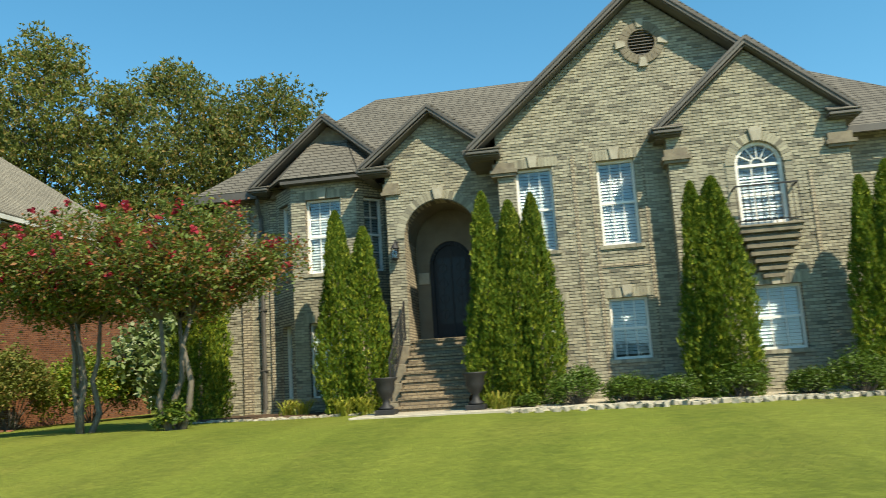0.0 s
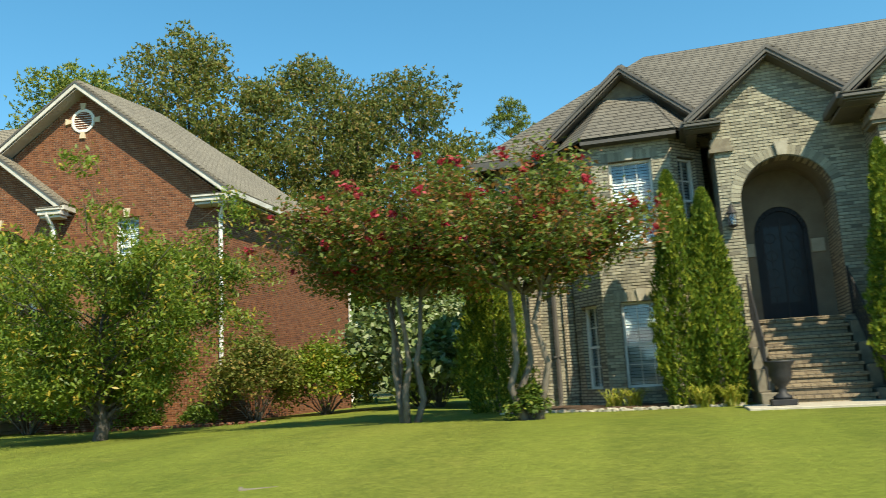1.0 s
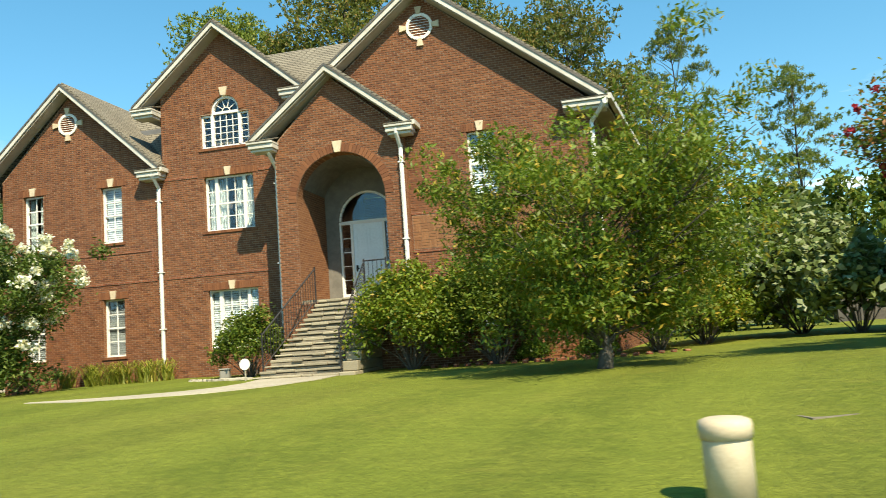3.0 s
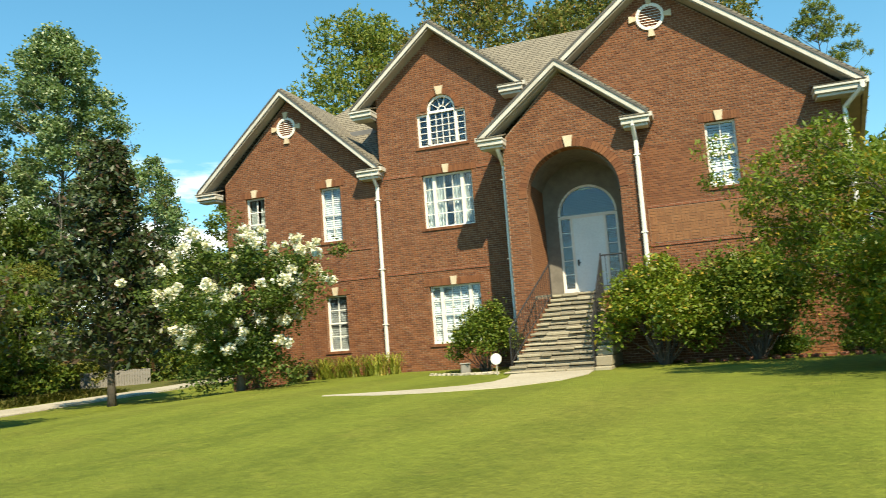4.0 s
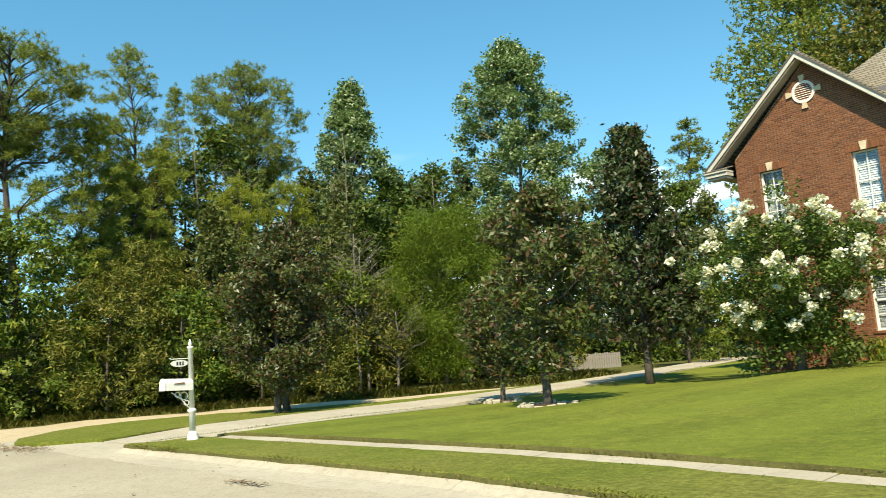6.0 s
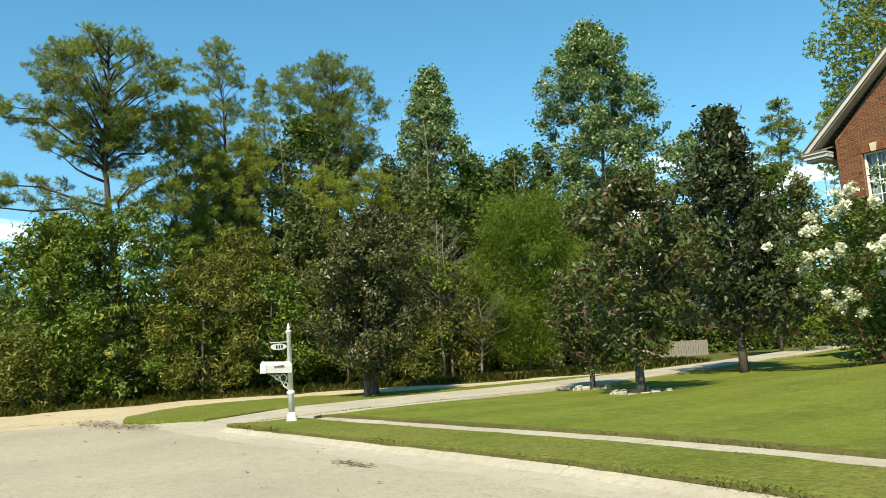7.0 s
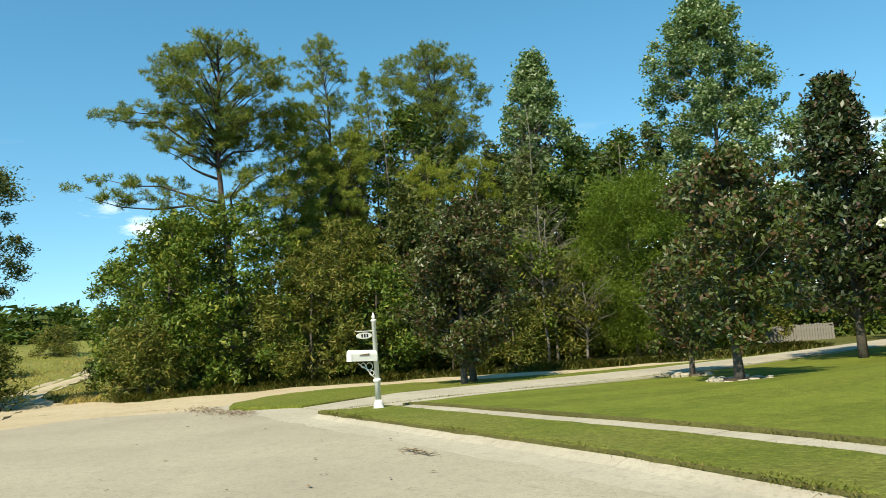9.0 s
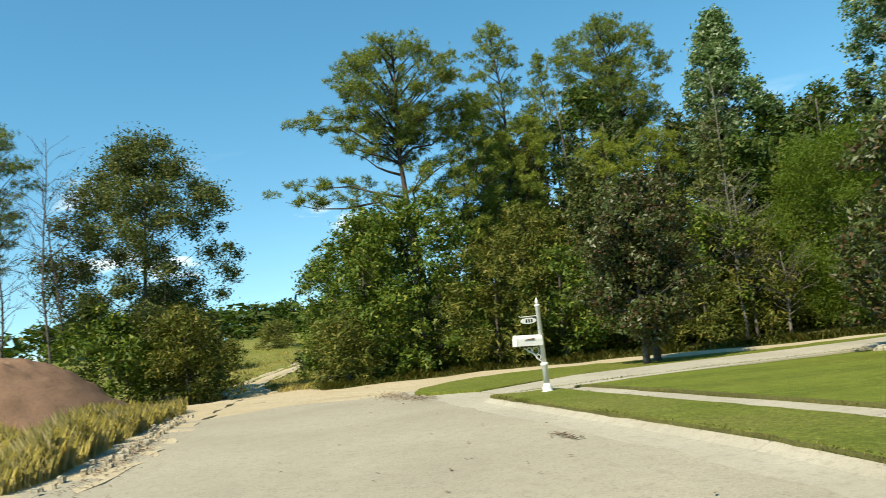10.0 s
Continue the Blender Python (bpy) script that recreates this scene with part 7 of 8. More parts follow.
# poplars
POP = dict(aspect=0.75, bark=M_BARK_PALE, stray=0.22)
wood_tree("poplar", -59.4, 45.2, 4.7, 6.0, 24.6, "dome", 0.72, 0.115, L_POPLAR, "tall pale-leaved poplar above the wood", 151, 1.3, trunk=0.2, fill=1.35, **POP)
wood_tree("poplar", -53.6, 47.4, 1.9, 5.0, 15.2, "dome", 0.55, 0.11, L_POPLAR, "young pale-leaved poplar beside a taller one", 152, 0.8, trunk=0.14, **POP)
wood_tree("poplar", -63.1, 32.9, 3.9, 5.0, 20.4, "spire", 0.62, 0.11, L_POPLAR, "slender poplar with fresh green leaves", 153, 1.1, trunk=0.18, fill=1.4, **POP)
# rounded crowns behind the houses
CROWN = dict(blade=0.27, per=5, shell=0.25, trunk=0.32, stray=0.03, flat=0.72, bark=M_BARK_PINE)
stand("pine", "tall brown-green pine with a rounded tufted crown behind the brick house", ((-35.6, 70, 8.2, 6, 34.8), (-41.6, 72, 6.5, 6, 31.0), (-26.8, 80, 8.0, 6, 35.6), (-16.8, 80, 7.6, 5, 33.4), (-30.0, 72, 6.8, 4, 30.5), (-21.4, 76, 7.4, 4, 29.5), (-11.8, 76, 5.0, 3, 24.5)), "crown", 2.1, 0.4, L_OAK, 161, cover=0.54, fill=2.0, **CROWN)
wood_tree("pine", -49.0, 75, 7.6, 8, 34.8, "crown", 2.0, 0.4, L_PINE, "yellow-green pine with a rounded tufted crown behind the brick house", 166, 0.66, fill=2.5, **CROWN)
stand("tree", "leafy tree behind the houses", ((-15, 49, 4.2, 2, 11), (-9.8, 48, 3.8, 0.5, 10), (-5.6, 50, 3.6, 0.5, 8.5), (-7.6, 39.5, 2.7, 0.3, 5.2), (-10.4, 40, 2.8, 0.3, 6.5), (-2.0, 50.5, 3.6, 0.3, 8.5), (1.5, 53, 3.6, 0.3, 9.0), (-19.5, 46, 3.4, 0.2, 7.5), (-15.5, 45, 3.0, 0.2, 7.0)), "dome", 1.1, 0.2, L_WOOD, 168, cover=1.0, aspect=0.55)
# the wood's body
stand("tree", "dark green woodland tree", ((-63.2, 23.0, 3.0, 3, 15.9), (-60.3, 37.4, 3.1, 2, 14.4), (-58, 40.6, 3.4, 1, 11.0), (-64, 15.6, 3.0, 1, 8.6), (-66, 25.6, 4.4, 2, 12.8), (-53, 43.5, 3.2, 1, 9.8), (-51.6, 54.4, 3.0, 2, 13.2), (-44.5, 52, 3.2, 1, 9.5), (-66, 33, 3.6, 2, 14.5), (-64.6, 39.5, 3.2, 2, 15.0), (-67, 19.2, 2.8, 2, 14.2), (-57.6, 33.2, 2.8, 1, 10.6), (-60.6, 34.2, 2.4, 2, 14.2), (-59.0, 30.8, 2.2, 1, 11.4), (-54.4, 45.6, 3.0, 0.5, 9.0), (-50.2, 47.2, 2.8, 0.5, 8.2)), "dome", 0.8, 0.165, L_WOOD2, 181, cover=0.82, aspect=0.55)
stand("tree", "slender grey-green woodland tree", ((-64.3, 20.0, 1.9, 4, 14.4), (-60.1, 26.8, 2.6, 2, 12.9), (-64.4, 44.2, 2.4, 4, 16.4), (-57.3, 19.4, 2.2, 1, 9.8), (-55.6, 51.7, 2.3, 3, 15.0), (-47.4, 50.5, 2.8, 1, 11.0), (-61.6, 30.6, 2.2, 3, 13.2), (-56.4, 27.0, 2.0, 1.5, 10.2)), "spire", 0.6, 0.125, L_SLIM, 201, cover=0.7, aspect=0.55, stray=0.3)
# the broad tree and brush beyond the hump
wood_tree("tree", -59.8, -1.7, 4.2, 1.2, 12.8, "dome", 0.75, 0.085, L_SLIM, "broad grey-green tree at the end of the road", 215, 1.1, 0.45, stray=0.25, fill=1.0)
wood_tree("tree", -66, -1.9, 2.8, 0.4, 6.4, "dome", 0.7, 0.09, L_SLIM, "grey-green tree beside the dirt lane", 216, 0.85, 0.5)
# the leafy front of the wood
stand("tree", "leafy tree draped in vines at the wood's edge", ((-57.0, 10.6, 3.4, 0.2, 8.6), (-58.2, 8.3, 2.9, 0.2, 8.3), (-55.2, 17.0, 2.7, 0.2, 5.4), (-54.2, 24.3, 2.7, 0.2, 6.6), (-50.6, 33.5, 2.2, 0.2, 5.2), (-51.6, 35.0, 2.8, 0.2, 6.0), (-44.2, 40, 2.4, 0.3, 5.0), (-37, 45, 2.8, 0.3, 4.6), (-63.0, 9.4, 2.8, 0.2, 8.8), (-68.5, 9.8, 2.4, 0.2, 8.4), (-72, 7.7, 2.0, 0.9, 8.2), (-57.6, -3.4, 2.4, 0.2, 4.6), (-57, 30.6, 2.7, 0.1, 5.2), (-60.4, 27.4, 2.8, 0.1, 5.2), (-55.2, 33.2, 2.4, 0.1, 5.0), (-62, 34.2, 3.0, 0.1, 5.6)), "bush", 0.62, 0.11, L_WOOD, 221, cover=0.8, aspect=0.5, trunk=0.09, stray=0.25)
stand("tree", "tangled olive brush at the wood's edge", ((-55.6, 6.9, 1.6, 0.0, 3.4), (-54.6, 13.6, 2.5, 0.1, 6.0), (-54.6, 20.6, 2.4, 0.1, 6.8), (-53.0, 26.2, 2.0, 0.1, 5.4), (-57.0, -0.2, 2.2, 0.0, 4.4), (-42, 46, 2.8, 0.3, 5.0), (-57.8, 16.4, 2.8, 0.5, 7.8), (-52.2, 22.6, 1.6, 0.0, 3.0), (-58.6, 23.4, 2.8, 0.5, 9.0), (-54.6, 37.5, 2.6, 0.3, 7.4), (-50.4, 36.6, 1.8, 0.2, 3.6), (-61.0, 6.5, 1.6, 0.0, 3.0), (-59.4, -0.6, 2.2, 0.0, 4.6), (-72.5, -2.4, 2.0, 0.0, 3.2), (-84, 1.0, 1.6, 0.0, 3.6), (-97, 5.0, 2.2, 0.0, 5.4), (-90, -3.5, 2.6, 0.0, 5.6)), "bush", 0.55, 0.12, L_BRUSH, 241, cover=0.8, aspect=0.3, trunk=0.07, stray=0.35)
wood_tree("tree", -51.4, 29.4, 3.7, 0.5, 9.2, "dome", 0.95, 0.095, L_BRIGHT, "bright yellow-green feathery tree at the wood's edge", 261, 0.9, 0.2, stray=0.5, droop=0.4, fill=1.25)
# grey leafless trees among the green
for i, (x, y, h) in enumerate(((-52.6, 24.6, 8.4), (-52.8, 25.3, 7.8), (-60.5, 30.0, 16.0), (-61.5, 20.4, 16.0), (-51.4, 26.0, 4.6), (-57.0, 42.5, 14.0), (-51.2, 62.0, 17.2), (-55.0, 32.5, 12.5), (-59.5, 22.6, 13.0), (-56.6, -5.4, 12.5), (-57.6, -5.0, 11.0), (-56.9, -7.3, 12.0), (-58.4, -7.6, 12.5))):
    rng = np.random.default_rng(190 + i)
    t = thing("dead_tree", (x, y, base_z(x, y)), 0, "bare dark tree beyond the weeds" if y < 0 else "bare grey dead tree among the green ones", "tree", "bare trees")
    bm, cc, rr = grow(rng, h, oval(1.7, 0.5, 0.3), 0.25, 34, 0.06, 0.3, rise=0.45, sides=7)
    part("trunk", bm, M_BARK if y < 0 else L_DEAD, t, smooth=True)
rng = np.random.default_rng(195)
c = np.stack([rng.uniform(-72, -56.5, 42000), rng.uniform(7.5, 52, 42000), rng.uniform(0, 1, 42000) ** 1.4 * 2.4], 1)
c[:, 2] *= np.array([0.8 + 0.7 * noise.noise((a * 0.35, b * 0.35, 0)) for a, b, _ in c.tolist()])
c[:, 0] += np.maximum(0, c[:, 1] - 30) * 0.45
tagged(leaf_mesh("undergrowth", c, 0.16, L_WOOD2, None, rng, 0.5, 0.2, 0.25, 0.0, 3), "dark tangled undergrowth between the trunks", "undergrowth", kind="stuff")
# far treeline along the horizon: three coarse trees built once
rng = np.random.default_rng(200)
for j in range(3):
    first = wood_tree("tree", -130, 9 + j, 5.5, 0.0, 10.0, "bush", 1.7, 0.45, L_WOOD2, "far woodland tree on the horizon", 271 + j, 0.7, 0.6, group="far trees")
    for i in range(20):
        a = radians(15 + 250 * (i + j / 3) / 12) if i < 13 else radians(164 + 36 * (i - 13 + j / 3) / 7)
        d = rng.uniform(92, 140)
        x, y = -20 + d * math.cos(a), 12 + d * math.sin(a)
        m = pose(x, y, ground_at(x, y) - 0.3, 0, 0, i * 47) @ Matrix.Diagonal((rng.uniform(0.9, 1.3), rng.uniform(0.9, 1.3), d * rng.uniform(0.0078, 0.0105) * (0.92 if x < -85 and abs(y - 12) < 45 else 1), 1))
        if i:
            copy_thing(first, m)
        else:
            first.matrix_basis = m

# ---- small things outdoors ----
# mailbox on its turned post by the driveway
mail = thing("mailbox", (-36.58, 8.66, 0.11), 4, "white cast mailbox on an ornate white post", "mailbox")
part("base", turned(bmesh.new(), [(0.15, 0.0), (0.15, 0.03), (0.1, 0.05), (0.11, 0.1), (0.085, 0.15), (0.07, 0.2)], 18), M_WHITE, mail, smooth=True)
part("lower_post", turned(bmesh.new(), [(0.062, 0.2), (0.06, 0.56), (0.085, 0.58), (0.085, 0.62), (0.06, 0.64)], 18), M_WHITE, mail, smooth=True)
part("upper_post", turned(bmesh.new(), [(0.052, 0.64), (0.046, 1.82), (0.062, 1.83), (0.062, 1.86), (0.04, 1.87)], 14), M_WHITE, mail, smooth=True)
part("finial", turned(bmesh.new(), [(0.02, 1.87), (0.034, 1.9), (0.036, 1.93), (0.02, 1.97), (0.008, 2.01)], 12), M_WHITE, mail, smooth=True)
part("sign_arm", tube(bmesh.new(), [(0, -0.03, 1.63), (0, -0.42, 1.63), (0, -0.44, 1.65)], 0.011, 6), M_WHITE, mail)
bm = bmesh.new()
prism(bm, [(0.19 * math.cos(a) * (1 if abs(math.cos(a)) < 0.8 else 0.95), 1.54 + 0.065 * math.sin(a)) for a in [2 * math.pi * i / 20 for i in range(20)]], -0.012, 0.012)
bmesh.ops.transform(bm, matrix=Matrix.Translation((0, -0.24, 0)) @ Matrix.Rotation(radians(90), 4, "Z"), verts=bm.verts)
plaque = part("plaque", bm, M_WHITE, mail, "small oval white plaque with three dark bars")
for k in range(3):
    part("bar", boxes((0.0125, 0.016, -0.31 + 0.06 * k, -0.275 + 0.06 * k, 1.505, 1.575)), M_IRON, plaque)
bm = bmesh.new()
prof = [(-0.1, 0.0), (0.1, 0.0), (0.1, 0.13)] + [(0.1 * math.cos(math.pi * i / 10), 0.13 + 0.1 * math.sin(math.pi * i / 10)) for i in range(1, 10)] + [(-0.1, 0.13)]
prism(bm, prof, -0.6, -0.02)
bmesh.ops.transform(bm, matrix=Matrix.Translation((0, 0, 1.0)) @ Matrix.Rotation(radians(-3), 4, "X"), verts=bm.verts)
bx = part("box", bm, M_WHITE, mail)
bm = prism(bmesh.new(), [(x * 1.06, z * 1.04 - 0.004) for x, z in prof], -0.625, -0.6)
bmesh.ops.transform(bm, matrix=Matrix.Translation((0, 0, 1.0)) @ Matrix.Rotation(radians(-3), 4, "X"), verts=bm.verts)
part("box_door", bm, M_WHITE, bx)
bm = prism(bmesh.new(), [(-0.42, 1.14), (-0.2, 1.13), (-0.2, 1.17), (-0.42, 1.155)], 0.104, 0.112)
bmesh.ops.transform(bm, matrix=Matrix.Rotation(radians(90), 4, "Z") @ Matrix.Diagonal((1, -1, 1, 1)), verts=bm.verts)
part("flag", bm, M_HUMP_FLAG, bx, "small dark red flag")
bm = bmesh.new()
for c, z, r in ((-0.16, 0.9, 0.075), (-0.3, 0.93, 0.05), (-0.11, 0.76, 0.05)):
    tube(bm, [(0, c + r * math.cos(a), z + r * math.sin(a)) for a in [2 * math.pi * i / 14 for i in range(15)]], 0.01, 5)
tube(bm, [(0, -0.05, 0.66), (0, -0.1, 0.7), (0, -0.22, 0.84), (0, -0.42, 0.985)], 0.011, 5)
part("scroll_bracket", bm, M_WHITE, mail)
part("foot_bed", turned(bmesh.new(), [(0.3, -0.02), (0.26, 0.025), (0.12, 0.03)], 14), M_MULCH, mail)

# cream utility pedestal near the pavement
ped = thing("utility_pedestal", (-13.4, 10.12, lawn_z(-13.4, 10.12) + 0.08), 8, "cream plastic utility pedestal in the grass by the pavement", "utility pedestal")
part("body", turned(bmesh.new(), [(0.15, -0.03), (0.15, 0.36), (0.148, 0.38)], 24), M_STONE_TRIM, ped, smooth=True)
part("cap", turned(bmesh.new(), [(0.162, 0.38), (0.165, 0.46), (0.155, 0.49), (0.12, 0.505)], 24), M_STONE_TRIM, ped, smooth=True)
# round covers sunk in the lawn
for x, y in ((-12.15, 13.15), (-8.07, 12.3)):
    c = thing("utility_cover", (x, y, lawn_z(x, y) + 0.02), 20, "grey concrete utility cover sunk in the lawn", "utility cover", "covers in the lawn")
    part("ring", boxes((-0.24, 0.24, -0.19, -0.15, -0.03, 0.015), (-0.24, 0.24, 0.15, 0.19, -0.03, 0.015), (-0.24, -0.2, -0.15, 0.15, -0.03, 0.015), (0.2, 0.24, -0.15, 0.15, -0.03, 0.012)), M_GREY_TRIM, c)
    part("lid", boxes((-0.198, 0.198, -0.148, 0.148, -0.03, 0.008)), M_GREY_TRIM, c)

# white disc sign on its stake, garden box, edging stones
sg = thing("garden_sign", (-23.3, 23.35, lawn_z(-23.3, 23.35) + 0.03), 0, "small white round sign on a thin stake by the steps", "sign")
part("stake", tube(bmesh.new(), [(0, 0, -0.1), (0, 0, 0.45)], 0.02, 8), M_STONE_GREY, sg)
bm = turned(bmesh.new(), [(0.14, -0.012), (0.145, 0.0), (0.14, 0.012)], 22)
bmesh.ops.transform(bm, matrix=Matrix.Translation((0, -0.02, 0.42)) @ Matrix.Rotation(radians(90), 4, "X"), verts=bm.verts)
part("disc", bm, M_WHITE, sg)
gb = thing("garden_box", (-24.6, 24.75, lawn_z(-24.6, 24.75)), 12, "small weathered grey garden utility box in the mulch", "utility box")
part("body", boxes((-0.13, 0.13, -0.1, 0.1, -0.02, 0.3), bevel=0.02), M_FENCE, gb)
part("lid", boxes((-0.15, 0.15, -0.12, 0.12, 0.3, 0.34), bevel=0.01), M_FENCE, gb)


def stone(name, x, y, z, a, b, h, seed, label="", group="", parent=None, material=None):
    """A rough block with worn corners."""
    rng = random.Random(seed)
    bm = box(bmesh.new(), -a / 2, a / 2, -b / 2, b / 2, -0.05, h, bevel=min(a, b, h) * 0.22)
    for v in bm.verts:
        v.co += Vector((rng.uniform(-1, 1), rng.uniform(-1, 1), rng.uniform(-0.6, 0.6))) * 0.018
    ob = part(name, bm, material or M_STONE_GREY, parent)
    ob.matrix_basis = pose(x, y, z, 0, 0, rng.uniform(-14, 14) + (math.degrees(math.atan2(y, x)) + 90 if parent else 0))
    if label:
        tagged(ob, label, "stone", group)
    return ob


for nm, (cx, cy, r, n) in (("a", (-33.5, 15.85, 0.66, 15)), ("b", (-36.6, 17.6, 0.48, 10))):
    ring = thing("stone_ring", (cx, cy, lawn_z(cx, cy) + 0.03), 0, "ring of pale rough stones round a magnolia's foot", "stone ring", "stone rings")
    for i in range(n):
        a = 2 * math.pi * i / n
        stone("stone", math.cos(a) * r, math.sin(a) * r * 0.9, 0, 0.2, 0.13, 0.045 + 0.025 * (i % 3), 300 + i, parent=ring, material=M_CONCRETE)
    part("soil", turned(bmesh.new(), [(r * 0.86, -0.03), (r * 0.84, 0.03), (0.1, 0.06)], 16), M_MULCH, ring)
edge = thing("bed_edging", (-24.3, 24.7, lawn_z(-24.3, 24.7) + 0.03), 0, "curved row of pale edging stones round the mulch", "edging")
for i in range(14):
    f = i / 13
    stone("stone", -1.3 + 2.1 * f, -0.35 * math.sin(f * 2.6) - 0.55 * f, 0, 0.17, 0.1, 0.07, 340 + i, parent=edge, material=M_CONCRETE)
edge = thing("bed_edging", (-15.5, 24.6, lawn_z(-15.5, 24.6) + 0.03), 0, "row of reddish edging stones before the brick wall", "edging")
for i in range(22):
    f = i / 21
    stone("stone", -3.2 + 6.2 * f, -0.25 * math.sin(f * 3.1), 0, 0.26, 0.14, 0.09, 360 + i, parent=edge, material=M_RED_TRIM)
edge = thing("bed_edging", (*grey_at(1.0, -2.72), 0.44), GA, "pale rough edging stones along the mulch bed", "edging")
rng = random.Random(77)
for i in range(150):
    stone("stone", -3.1 + 11.2 * i / 149 + rng.uniform(-0.05, 0.05), rng.uniform(-0.12, 0.5), -0.1 * max(0.0, i / 149 - 0.2), rng.uniform(0.09, 0.22), rng.uniform(0.07, 0.14), rng.uniform(0.03, 0.075), 1390 + i, parent=edge, material=M_STONE_GREY)
edge = thing("bed_edging", (*grey_at(-7.5, -0.45), 0.44), GA, "pale rough edging stones along the mulch bed", "edging")
for i in range(56):
    stone("stone", -2.3 + 4.6 * i / 55, rng.uniform(-0.06, 0.06) + 0.35 * smooth01((25 - i) / 20), 0, rng.uniform(0.09, 0.2), 0.11, rng.uniform(0.03, 0.075), 1550 + i, parent=edge, material=M_STONE_GREY)

# board fence at the head of the drive
fence = thing("fence", (-52.2, 39.2, -0.36), 53, "weathered grey board fence at the wood's edge", "fence")
rng = random.Random(5)
for i in range(26):
    h = 1.22 + rng.uniform(-0.03, 0.03)
    bm = prism(bmesh.new(), [(0.008, -0.1), (0.137, -0.1), (0.137, h - 0.03), (0.11, h), (0.03, h), (0.008, h - 0.03)], -0.01 + rng.uniform(-0.006, 0.006), 0.01)
    part("board", bm, M_FENCE, fence).location.x = 0.146 * i
for z in (0.25, 0.95):
    part("rail", boxes((0, 3.8, 0.015, 0.06, z, z + 0.09)), M_FENCE, fence)
for i in range(3):
    part("post", boxes((1.85 * i, 1.85 * i + 0.1, 0.06, 0.16, -0.2, 1.2)), M_FENCE, fence)

# small shed far behind, between the houses
shed = thing("shed", (-2.6, 44.5, 0.3), 5, "small dark shed with pale hipped roof behind the houses", "shed")
part("wall", boxes((-1.6, 1.6, 0, 2.6, -0.2, 2.0)), M_DARKTRIM, shed)
bm = bmesh.new()
for q in ([(-1.9, -0.3, 2.0), (1.9, -0.3, 2.0), (0.4, 1.3, 3.0), (-0.4, 1.3, 3.0)], [(1.9, -0.3, 2.0), (1.9, 2.9, 2.0), (0.4, 1.3, 3.0)], [(-1.9, 2.9, 2.0), (-1.9, -0.3, 2.0), (-0.4, 1.3, 3.0)], [(1.9, 2.9, 2.0), (-1.9, 2.9, 2.0), (-0.4, 1.3, 3.0), (0.4, 1.3, 3.0)]):
    slab(bm, q, 0.06)
part("roof", bm, M_ROOF_TAN, shed)
part("door", boxes((-0.5, 0.5, -0.03, -0.003, -0.1, 1.8)), M_BARK, shed)

# a windscreen reflection built as a brown hump at the end of the road
rng = np.random.default_rng(9)
verts, faces = [], []
RN, AN = 30, 64
for j in range(RN + 1):
    r = 5.6 * j / RN
    for i in range(AN):
        a = 2 * math.pi * i / AN
        x, y = r * math.cos(a), r * math.sin(a) * 0.85
        z = 2.45 * (0.5 + 0.5 * math.cos(math.pi * min(1, r / 5.4))) ** 0.75 * (1 + 0.18 * noise.noise((x * 0.6, y * 0.6, 1))) + 0.14 * noise.noise((x * 1.9, y * 1.9, 4)) + 0.07 * noise.noise((x * 4.3, y * 4.3, 2))
        verts.append((x, y, max(z, -0.2) if j < RN else -0.25))
for j in range(RN):
    for i in range(AN):
        k, n = j * AN + i, j * AN + (i + 1) % AN
        faces.append((k, n, n + AN, k + AN))
hump = raw("clay_mound", verts, faces, M_HUMP_FLAG, smooth=True)
hump.matrix_basis = pose(-49.4, -5.0, -0.05)
tagged(hump, "brown hump built for a windscreen reflection", "mound")


# ---- grass blades, weeds and litter ----
def blades(name, pts, height, width, material, seed, label, lean=0.5, category="grass"):
    """Many single blades: a bent triangle each."""
    rng = np.random.default_rng(seed)
    p = np.asarray(pts, float)
    n = len(p)
    az = rng.uniform(0, 2 * math.pi, n)
    h = height * rng.uniform(0.25, 1.35, n) * np.array([0.75 + 0.9 * noise.noise((a * 0.8, b * 0.8, 5)) for a, b, _ in p.tolist()]).clip(0.25, 1.6)
    d = np.stack([np.cos(az), np.sin(az), np.zeros(n)], 1)
    s = np.stack([-np.sin(az), np.cos(az), np.zeros(n)], 1) * (width * rng.uniform(0.6, 1.3, n))[:, None]
    up = np.array([0, 0, 1.0])
    m = p + up * (h * 0.55)[:, None] + d * (h * lean * 0.25)[:, None]
    t = p + up * h[:, None] + d * (h * lean)[:, None]
    v = np.stack([p - s, p + s, m + s * 0.7, t, m - s * 0.7], 1).reshape(-1, 3)
    me = bpy.data.meshes.new(name)
    me.vertices.add(5 * n)
    me.vertices.foreach_set("co", v.astype(np.float32).ravel())
    me.loops.add(5 * n)
    me.loops.foreach_set("vertex_index", np.arange(5 * n, dtype=np.int32))
    me.polygons.add(n)
    me.polygons.foreach_set("loop_start", np.arange(0, 5 * n, 5, dtype=np.int32))
    me.polygons.foreach_set("loop_total", np.full(n, 5, dtype=np.int32))
    me.update(calc_edges=True)
    me.materials.append(material)
    return tagged(new(name, me), label, category, kind="stuff")


